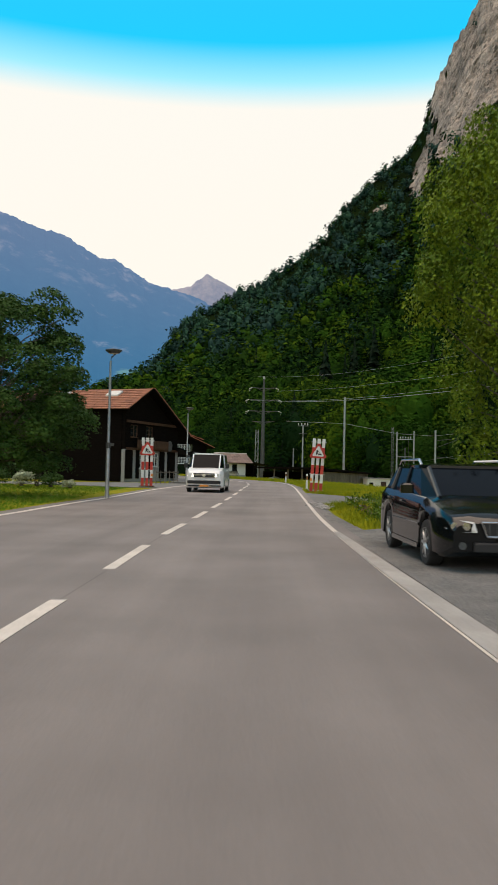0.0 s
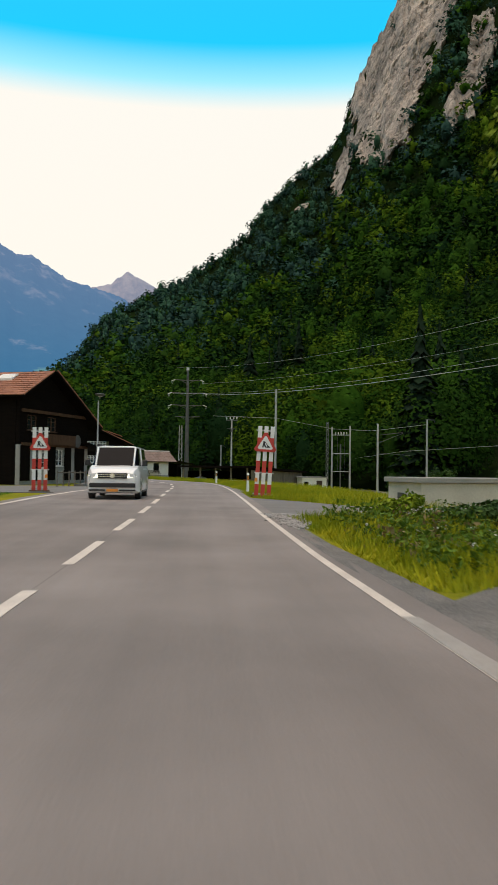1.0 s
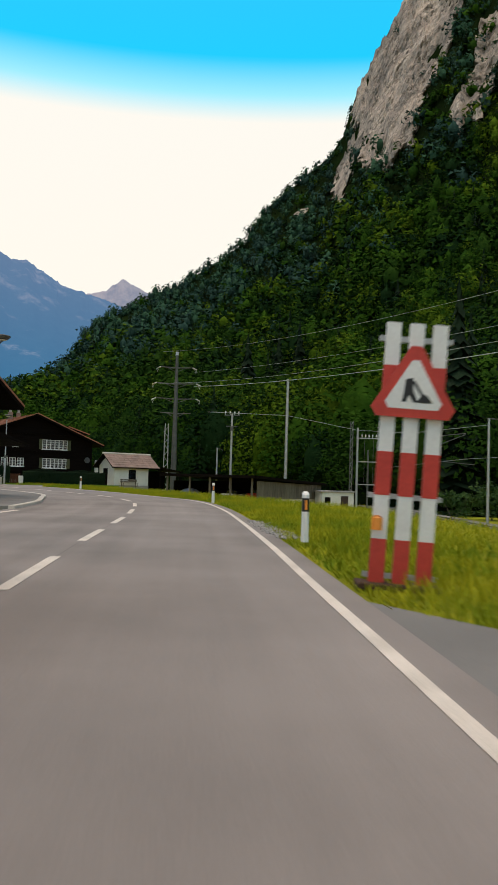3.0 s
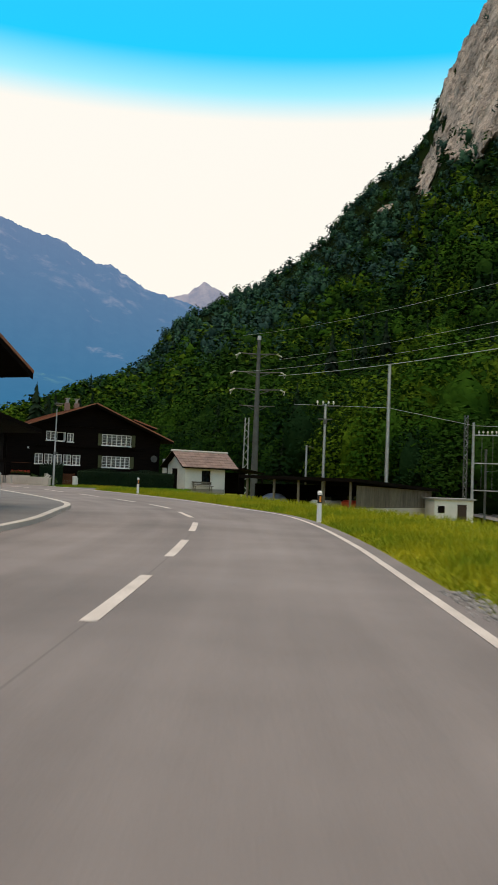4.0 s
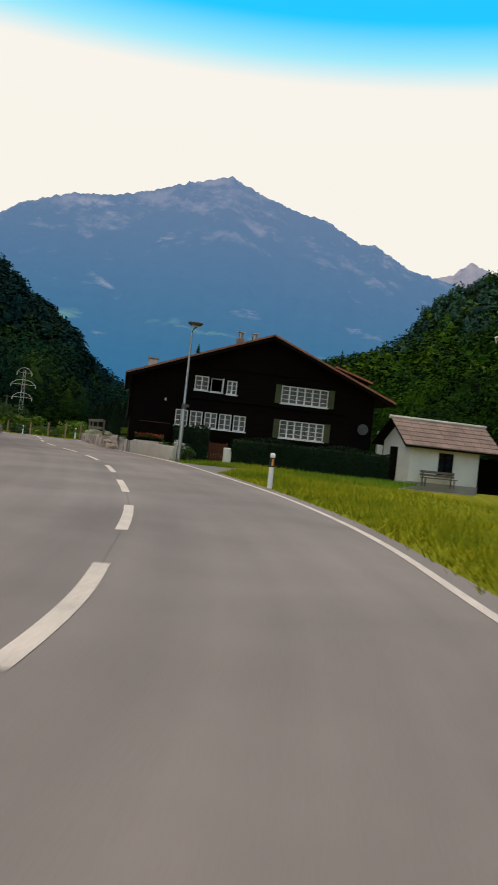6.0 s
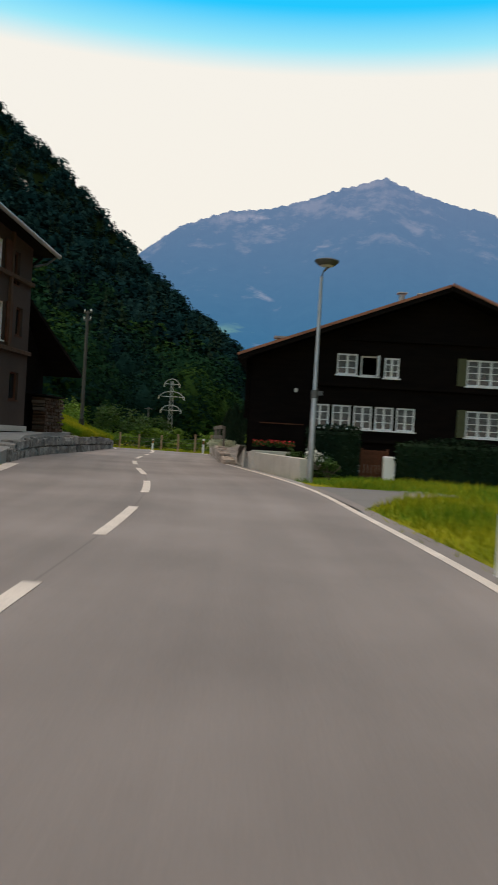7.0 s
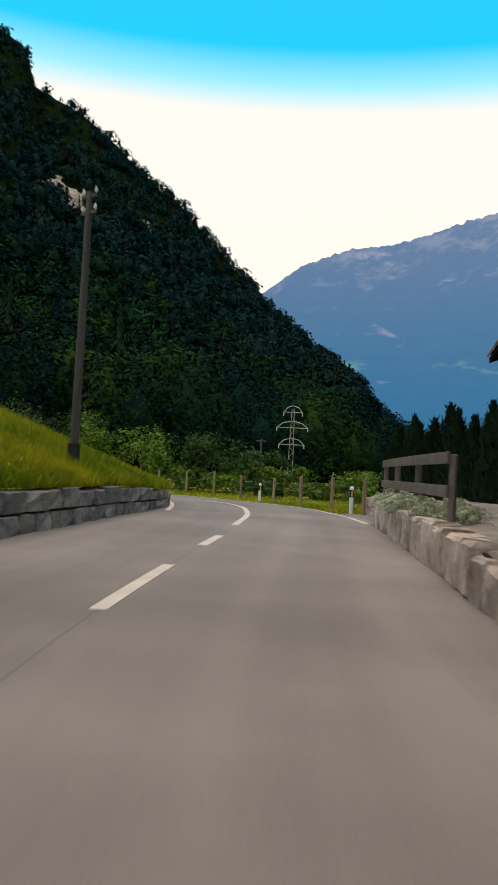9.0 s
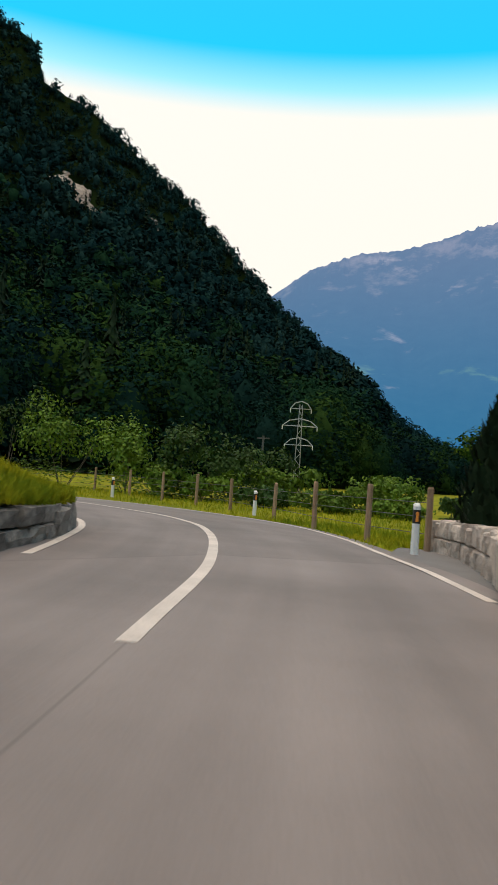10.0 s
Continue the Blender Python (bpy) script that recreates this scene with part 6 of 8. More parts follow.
# ---- street furniture ----
def street_lamp(x, y, h, a, label, joint=2.1):
    t = thing("street_lamp", pose(x, y, level(y) - 0.05, 0, 0, a), label, "street lamp", "lamps along the road")
    pole = part("pole", Mesh().tube([(0, 0, 0), (0, 0, joint), (0, 0, joint + 0.05), (0, 0, h - 0.35)], [0.085, 0.08, 0.06, 0.04], 12), STEEL, t, smooth=True)
    part("sleeve", Mesh().tube([(0, 0, joint - 0.05), (0, 0, joint + 0.18)], 0.1, 12).box((0.14, 0, joint + 0.1), (0.16, 0.1, 0.12)), STEEL_D, pole)
    part("bracket", Mesh().tube([(0, 0, h - 0.36), (0.05, 0, h - 0.2), (0.28, 0, h + 0.02)], 0.03, 8), STEEL_D, t)
    head = Mesh()
    ring = lambda r, z: [(0.12 + r * math.cos(k), r * math.sin(k), z) for k in np.linspace(0, 2 * math.pi, 20, endpoint=False)]
    head.loft([ring(0.08, h - 0.08), ring(0.24, h - 0.03), ring(0.33, h + 0.05), ring(0.34, h + 0.08), ring(0.28, h + 0.11), ring(0.1, h + 0.13)])
    hd = part("head", head, STEEL_D, t, "flat round lamp head", smooth=True)
    part("diffuser", Mesh().loft([ring(0.07, h - 0.085), ring(0.2, h - 0.055)]), PLASTER, hd)
    return t


def delineator(x, y, a=0.0, h=0.9, z=None):
    t = thing("delineator_post", pose(x, y, level(y) + 0.06 if z is None else z, 0, 0, a), "white plastic roadside delineator with black band and amber reflector", "delineator", "delineators along the road")
    ring = lambda w, d, z, cut=0.0: [(-w, -d * 0.4, z - cut), (-w * 0.5, -d, z - cut), (w * 0.5, -d, z - cut), (w, -d * 0.4, z - cut), (w, d, z), (-w, d, z)]
    part("post", Mesh().loft([ring(0.062, 0.055, 0), ring(0.06, 0.05, h - 0.36)]), WHITE, t)
    part("band", Mesh().loft([ring(0.0605, 0.0505, h - 0.36), ring(0.0595, 0.0495, h - 0.12)]), BLACK, t, "black band")
    part("cap", Mesh().loft([ring(0.06, 0.05, h - 0.12), ring(0.06, 0.05, h - 0.03, 0.03), ring(0.04, 0.03, h, 0.03)]), WHITE, t)
    part("reflector", Mesh().chamfered((0, -0.055, h - 0.24), (0.05, 0.012, 0.17), 0.008), ORANGE, t, "amber reflector")
    return t


def works_sign(x, y, lean, a, label):
    """Three striped slats joined by cross-bars, with a warning triangle."""
    t = thing("roadworks_sign", pose(x, y, level(y) - 0.02, 0, lean, a), label, "road sign", "roadworks signs")
    H = 2.9
    for k in range(3):
        sx = (k - 1) * 0.26
        wide = 0.17
        slat = part("slat", Mesh().box((sx, 0, 0.06 + H / 2), (wide - 0.004, 0.028, H)), WHITE, t, "white slat with red bands")
        for b in range(3):
            part("band", Mesh().box((sx, -0.002, 0.06 + 0.967 * b + 0.242), (wide, 0.036, 0.484)), RED, slat)
    for z in (0.14, 1.02, 2.78):
        part("cross_bar", Mesh().box((0, 0.035, z), (0.82, 0.03, 0.06)), STEEL, t)
    part("foot", Mesh().chamfered((0, 0.05, 0.03), (0.95, 0.4, 0.07), 0.015), TIMBER_B, t, "low wooden foot")
    zc, R = 2.2, 0.5
    tri = lambda r: [(r * math.cos(math.radians(90 + 120 * k + e)) , zc + r * math.sin(math.radians(90 + 120 * k + e))) for k in range(3) for e in (-7, 7)]
    plate = part("triangle", Mesh().prism(tri(R), -0.075, -0.05), RED, t, "red-bordered warning triangle")
    part("field", Mesh().prism(tri(R * 0.68), -0.079, -0.0755), WHITE, plate)
    sym = Mesh().prism([(-0.13, zc - 0.13), (-0.08, zc - 0.13), (-0.06, zc - 0.05), (0.0, zc - 0.13), (0.05, zc - 0.13), (-0.01, zc + 0.0), (-0.02, zc + 0.14), (-0.1, zc + 0.12), (-0.11, zc - 0.02)], -0.083, -0.0795)
    sym.prism([(0.03, zc - 0.13), (0.21, zc - 0.13), (0.15, zc - 0.05), (0.1, zc - 0.03)], -0.0832, -0.0796).prism([(-0.03, zc + 0.1), (0.0, zc + 0.11), (0.12, zc - 0.06), (0.09, zc - 0.07)], -0.0834, -0.0797)
    part("symbol", sym, BLACK, plate, "black earthworks symbol")
    part("warning_lamp", Mesh().chamfered((0.3 if a > 0 else -0.3, -0.06, 0.72), (0.12, 0.06, 0.16), 0.03), ORANGE, t, "amber warning lamp")
    return t


def pole(x, y, z0, z1, r0, r1, mat, name, label, group=""):
    t = thing(name, pose(x, y, z0), label, "pole", group)
    part("shaft", Mesh().tube([(0, 0, 0), (0, 0, (z1 - z0) * 0.5), (0, 0, z1 - z0)], [r0, (r0 + r1) / 2, r1], 10), mat, t, smooth=True)
    return t, z1 - z0


def insulator(parent, x, y, z, s=1.0):
    m = Mesh()
    m.tube([(x, y, z), (x, y, z + 0.1 * s), (x, y, z + 0.12 * s), (x, y, z + 0.2 * s), (x, y, z + 0.28 * s)], [0.02 * s, 0.02 * s, 0.06 * s, 0.05 * s, 0.02 * s], 8)
    part("insulator", m, PLASTER, parent)


def poles():
    t, h = pole(13.82, 124.77, -1.6, 12.66, 0.2, 0.15, STEEL, "catenary_mast", "tall grey concrete mast beside the railway", "railway masts")
    t, h = pole(6.67, 112.99, -1.2, 7.5, 0.13, 0.1, STEEL, "power_pole", "grey steel power pole with crossarms and insulators", "power poles")
    part("crossarm", Mesh().box((0, 0, h - 0.15), (1.5, 0.1, 0.1)), STEEL_D, t)
    part("crossarm", Mesh().box((0, 0, h - 1.25), (1.1, 0.3, 0.08)), STEEL_D, t)
    for x in (-0.65, -0.2, 0.25, 0.65):
        insulator(t, x, 0, h - 0.1, 1.3)
    part("switch", Mesh().chamfered((0, -0.12, h - 1.5), (0.3, 0.25, 0.35), 0.04), STEEL_D, t)
    t, h = pole(5.6, 118.0, -1.2, 4.3, 0.1, 0.08, STEEL, "power_pole", "shorter grey pole behind the carport", "power poles")
    part("bracket", Mesh().tube([(0, 0, h - 0.1), (0.5, 0, h - 0.15), (0.6, 0, h - 0.35)], 0.03, 6), STEEL_D, t)
    t, h = pole(22.22, 98.81, -2.75, 6.4, 0.14, 0.11, STEEL, "catenary_mast", "grey mast with a catenary bracket", "railway masts")
    part("bracket", Mesh().tube([(0, 0, h - 1.3), (3.2, 1.2, h - 0.9)], 0.035, 6).tube([(0, 0, h - 2.2), (3.2, 1.2, h - 1.0)], 0.03, 6).tube([(0, 0, h - 3.3), (4.2, 1.6, h - 3.5)], 0.03, 6), STEEL_D, t)
    t, h = pole(31.04, 108.68, -2.75, 7.62, 0.15, 0.11, STEEL, "catenary_mast", "grey mast with a bent arm on top", "railway masts")
    part("bracket", Mesh().tube([(-0.2, 0, h), (0.9, 0, h - 0.05), (1.0, 0, h - 0.35)], 0.05, 6), STEEL_D, t)
    # portal beside the railway
    g = thing("switch_gantry", pose(22.05, 124.7, -2.7, 0, 0, -16), "steel portal with crossbars and insulators beside the railway", "gantry")
    for x, hh in ((0, 10.1), (2.6, 10.2)):
        part("post", Mesh().tube([(x, 0, 0), (x, 0, hh)], [0.14, 0.11], 8), STEEL, g)
    part("post", Mesh().tube([(1.2, 0.6, 0), (1.2, 0.6, 7.6)], [0.11, 0.1], 8), STEEL_D, g)
    for z in (3.6, 6.2, 8.9):
        part("crossbar", Mesh().box((1.3, 0, z), (2.6, 0.12, 0.1)), STEEL, g)
    for x in (0.5, 0.9, 1.3, 1.7, 2.1):
        insulator(g, x, 0, 8.95, 1.4)
    for x in (0.8, 1.8):
        part("rod", Mesh().tube([(x, 0, 3.6), (x, 0, 8.9)], 0.02, 5), STEEL_D, g)
    lat = thing("lattice_mast", pose(21.4, 124.95, -2.7), "slim riveted lattice mast beside the portal", "mast")
    for sx in (-0.14, 0.14):
        for sy in (-0.14, 0.14):
            part("leg", Mesh().box((sx, sy, 5.4), (0.05, 0.05, 10.8)), STEEL_D, lat)
    for k in range(24):
        part("brace", Mesh().tube([(-0.14 if k % 2 else 0.14, -0.15, k * 0.45), (0.14 if k % 2 else -0.14, -0.15, k * 0.45 + 0.45)], 0.02, 4), STEEL, lat)
    # the large mast of the power line
    t = thing("power_pylon", pose(1.19, 134.52, -1.6), "tall grey steel pylon with four pairs of crossarms", "pylon")
    part("shaft", Mesh().tube([(0, 0, 0), (0, 0, 9), (0, 0, 18.0)], [0.42, 0.3, 0.17], 10), STEEL_D, t, smooth=True)
    part("head", Mesh().tube([(0, 0, 17.9), (0, 0, 18.35)], [0.24, 0.2], 10), STEEL, t)
    for z, w in ((16.3, 2.0), (14.3, 2.5), (12.4, 2.5), (10.6, 1.9)):
        for s in (-1, 1):
            arm = part("crossarm", Mesh().tube([(0, 0, z), (s * w, 0, z + 0.12)], [0.1, 0.05], 6).tube([(0, 0, z - 0.5), (s * w * 0.55, 0, z + 0.02)], 0.04, 6), STEEL_D, t)
            if w > 1.95:
                part("insulator", Mesh().tube([(s * w, 0, z + 0.1), (s * (w + 0.5), 0.6, z - 0.05)], 0.07, 6).tube([(s * w, 0, z + 0.1), (s * (w + 0.1), -0.9, z - 0.02)], 0.07, 6), PLASTER, arm)
                part("jumper", Mesh().tube([(s * (w + 0.1), -0.9, z), (s * (w + 0.35), -0.5, z - 0.5), (s * (w + 0.4), 0.2, z - 0.5), (s * (w + 0.5), 0.6, z - 0.05)], 0.025, 5), WIRE, arm)
    lad = thing("lattice_mast", pose(0.2, 133.6, -1.6), "lower lattice mast beside the pylon", "mast")
    for sx in (-0.3, 0.3):
        part("leg", Mesh().tube([(sx, 0, 0), (sx * 0.6, 0, 9.3)], 0.07, 6), STEEL, lad)
    for k in range(12):
        part("brace", Mesh().tube([(-0.3 if k % 2 else 0.3, 0, k * 0.75), (0.28 if k % 2 else -0.28, 0, k * 0.75 + 0.75)], 0.035, 4), STEEL, lad)
    # wires
    for z0, off, low, rad in ((16.6, -1.9, 3.0, 0.012), (14.4, 2.5, 1.9, 0.014), (12.6, 2.5, 2.0, 0.03), (12.6, -2.5, 2.4, 0.014)):
        p = []
        for k in range(41):
            s = k * 4.0
            p.append((1.19 + off * 0.92 + 0.39 * s, 134.5 + off * 0.39 - 0.92 * s, z0 - 1.05 * low * (1 - ((s - 55) / 55) ** 2) + max(0, s - 110) * 0.02))
        single("overhead_wire", Mesh().tube(p, rad, 5), WIRE, "overhead power wire sagging across the meadow", "wire", "power wires")
    single("overhead_wire", Mesh().tube([(31.04, 108.7, 7.0), (26, 117, 6.5), (22.05, 124.7, 7.1), (13.8, 124.8, 8.5), (5, 130, 9.0)], 0.025, 5), WIRE, "thin railway supply wire", "wire", "power wires")
    single("overhead_wire", Mesh().tube([(30, 30, 3.8), (26.5, 70, 3.3), (25.4, 100, 3.35), (29, 130, 3.3), (34, 165, 3.4)], 0.02, 5), WIRE, "catenary wire over the railway", "wire", "power wires")
    # wooden pole on the bank
    t, h = pole(-33.8, 119.7, 0.9, 7.55, 0.105, 0.075, POLEWOOD, "telegraph_pole", "dark wooden pole with white insulators on the bank", "power poles")
    part("tar_sleeve", Mesh().tube([(0, 0, 0), (0, 0, 0.75)], 0.145, 10), BLACK, t, "tarred foot of the pole")
    for z in (h - 0.1, h - 0.5):
        arm = part("crossarm", Mesh().box((0, 0, z), (0.5, 0.06, 0.06)), STEEL_D, t)
        for x in (-0.22, 0.22):
            insulator(arm, x, 0, z, 0.7)
    t, h = pole(-66, 168, -1.0, 4.3, 0.11, 0.09, STEEL_D, "power_pole", "far thin pole with a short crossarm", "power poles")
    part("crossarm", Mesh().box((0, 0, h - 0.2), (1.2, 0.1, 0.1)), STEEL_D, t)
    # lattice pylon down the valley
    t = thing("lattice_pylon", pose(-82.5, 195.8, -1.9, 0, 0, 36), "grey lattice pylon with three arched crossarms", "pylon")
    H = 11.8
    for sx in (-1, 1):
        for sy in (-1, 1):
            part("leg", Mesh().tube([(sx * 0.42, sy * 0.42, 0), (sx * 0.16, sy * 0.16, H)], 0.05, 4), STEEL, t)
    m = Mesh()
    for k in range(16):
        z0, z1 = H * k / 16, H * (k + 1) / 16
        w0, w1 = 0.42 - 0.26 * k / 16, 0.42 - 0.26 * (k + 1) / 16
        sg = 1 if k % 2 else -1
        for sy in (-1, 1):
            m.tube([(-sg * w0, sy * w0, z0), (sg * w1, sy * w1, z1)], 0.03, 4)
            m.tube([(sy * w0, -sg * w0, z0), (sy * w1, sg * w1, z1)], 0.03, 4)
    tagged(part("bracing", m, STEEL, t), kind="stuff")
    for z, w in ((H - 0.5, 1.25), (H - 2.6, 2.1), (H - 4.9, 1.7)):
        for s in (-1, 1):
            arm = part("crossarm", Mesh().tube([(0, 0, z + 0.9), (s * w * 0.6, 0, z + 0.65), (s * w, 0, z)], 0.06, 5).tube([(0, 0, z), (s * w, 0, z)], 0.05, 5), STEEL, t)
            part("insulator", Mesh().tube([(s * w, 0, z), (s * w, 0, z - 0.5)], 0.07, 6), PLASTER, arm)


def fences():
    f = thing("wire_fence", pose(0, 0, 0), "wooden fence posts with wire round the outer bend", "fence")
    spots = [(-33.8, 132.9), (-36.0, 134.2), (-39.5, 137.1), (-44.1, 141.2), (-48.6, 144.0), (-52.1, 145.6), (-55.4, 146.6), (-59.5, 148.1), (-63.8, 149.2), (-68.0, 144.8), (-73, 142)]
    rng = random.Random(3)
    tops = []
    for x, y in spots:
        h = 1.42 + rng.uniform(-0.06, 0.06)
        z = land(x, y) - 0.06
        lx = rng.uniform(-0.03, 0.03)
        part("post", Mesh().tube([(x, y, z), (x + lx, y, z + h), (x + lx, y, z + h + 0.04)], [0.075, 0.07, 0.05], 8), POSTWOOD, f)
        tops.append((x, y, z))
    for hz in (0.45, 0.8, 1.1):
        part("wire", Mesh().tube([(x, y, z + hz) for x, y, z in tops], 0.008, 4), STEEL_D, f)
    b = thing("board_fence", pose(0, 0, 0), "weathered grey board fence on the stone wall", "fence")
    pts = [Vector((-23.9, 118.5, 0.62)), Vector((-25.6, 120.8, 0.62)), Vector((-27.3, 123.2, 0.62)), Vector((-28.9, 125.6, 0.62))]
    for p in pts:
        part("post", Mesh().chamfered(p + Vector((0, 0, 0.48)), (0.1, 0.1, 1.1), 0.015), TIMBER_G, b)
    for z in (0.5, 0.98):
        for p, q in zip(pts, pts[1:]):
            d = q - p
            a = math.degrees(math.atan2(d.y, d.x))
            part("board", Mesh().chamfered((0, 0, 0), (d.length + 0.1, 0.045, 0.17), 0.008), TIMBER_G, b, at=pose(*((p + q) / 2 + Vector((-0.07, -0.05, z))), 0, 0, a))
    # hand rail of the footway
    r = thing("footway_railing", pose(0, 0, 0), "short grey tube railing beside the footway", "railing")
    for x, y in ((-7.6, 74.5), (-8.3, 77), (-9.3, 79.5)):
        part("post", Mesh().tube([(x, y, 0), (x, y, 1.0)], 0.04, 8), STEEL, r)
    part("rail", Mesh().tube([(-7.6, 74.5, 1.0), (-8.3, 77, 1.0), (-9.3, 79.5, 1.0)], 0.035, 8), STEEL, r)
    g = thing("garden_fence", pose(0, 0, 0), "low pale wooden garden fence before the farmhouse", "fence")
    for k in range(6):
        part("post", Mesh().chamfered((-7.2 + 0.25 * k, 58.2 + 0.7 * k, 0.4), (0.07, 0.07, 0.95), 0.01), TIMBER_G, g)
    part("rail", Mesh().tube([(-7.2, 58.2, 0.75), (-5.95, 61.7, 0.75)], 0.04, 6), TIMBER_G, g)


def small_buildings():
    b = thing("concrete_chamber", pose(10.3, 40.0, -0.75, 0, 0, 10), "pale concrete utility chamber with a flat slab roof", "utility building")
    part("body", Mesh().chamfered((0, 0, 0.72), (4.3, 2.7, 1.44), 0.02), CONCRETE, b)
    part("roof_slab", Mesh().chamfered((0, 0, 1.54), (4.6, 2.9, 0.18), 0.02), CONCRETE_D, b, "grey flat slab")
    part("vent", Mesh().box((-2.17, 0.2, 0.9), (0.05, 0.5, 0.3)), STEEL_D, b)
    k = thing("white_kiosk", pose(17.6, 115.6, -2.25, 0, 0, 8), "small white flat-roofed kiosk with a dark window", "kiosk")
    part("body", Mesh().chamfered((0, 0, 1.15), (3.4, 2.2, 2.3), 0.02), PLASTER, k)
    part("roof", Mesh().chamfered((0, 0, 2.38), (3.7, 2.5, 0.14), 0.02), CONCRETE_D, k)
    part("window", Mesh().chamfered((-1.1, -1.11, 1.5), (0.6, 0.05, 0.6), 0.01), TIMBER, k)
    part("door", Mesh().chamfered((0.7, -1.11, 1.0), (0.8, 0.05, 1.9), 0.01), PLASTER_G, k)
    s = thing("signal_sign", pose(20.5, 70.5, -2.7, 0, 0, -20), "round white railway sign with a black letter on a thin post", "railway sign")
    part("post", Mesh().tube([(0, 0, 0), (0, 0, 1.9)], 0.035, 8), STEEL, s)
    disc = lambda r, y0, y1: Mesh().prism([(r * math.cos(a), 2.05 + r * math.sin(a)) for a in np.linspace(0, 2 * math.pi, 24, endpoint=False)], y0, y1)
    d = part("disc", disc(0.45, -0.04, -0.02), WHITE, s)
    part("rim", disc(0.5, -0.02, 0.0), BLACK, s)
    cu = bpy.data.curves.new("letter", "FONT")
    cu.body, cu.size, cu.align_x, cu.align_y, cu.extrude = "A", 0.75, "CENTER", "CENTER", 0.004
    cu.materials.append(BLACK)
    o = new("letter", cu)
    o.parent = s
    o.matrix_local = pose(0, -0.047, 2.05, 90, 0, 0)
    p = thing("letterbox_stone", pose(-13.02, 111.1, 0.0, 0, 0, 26), "white-painted stone post at the garden gate", "post")
    part("body", Mesh().chamfered((0, 0, 0.4), (0.4, 0.3, 0.85), 0.03), WHITE, p)


# ---- vehicles ----
def wheel(parent, x, y, r, w, out):
    n = 22
    ring = lambda rr, xx: [(xx, y + rr * math.cos(a), r + rr * math.sin(a)) for a in np.linspace(0, 2 * math.pi, n, endpoint=False)]
    x0, x1 = x - w / 2, x + w / 2
    wh = part("wheel", Mesh().loft([ring(r * 0.62, x0), ring(r * 0.95, x0), ring(r, x0 + 0.03), ring(r, x1 - 0.03), ring(r * 0.95, x1), ring(r * 0.62, x1)]), RUBBER, parent, smooth=False)
    xo = x1 if out > 0 else x0
    m = Mesh()
    m.loft([ring(r * 0.66, xo - out * 0.05), ring(r * 0.66, xo + out * 0.002), ring(r * 0.58, xo - out * 0.01), ring(r * 0.58, xo - out * 0.05)])
    for k in range(7):
        a = 2 * math.pi * k / 7
        m.tube([(xo - out * 0.012, y + 0.05 * math.cos(a), r + 0.05 * math.sin(a)), (xo - out * 0.02, y + r * 0.6 * math.cos(a), r + r * 0.6 * math.sin(a))], [0.035, 0.028], 5)
    m.loft([ring(0.07, xo - out * 0.04), ring(0.06, xo + out * 0.004)])
    part("rim", m, ALLOY, wh, "grey alloy rim")


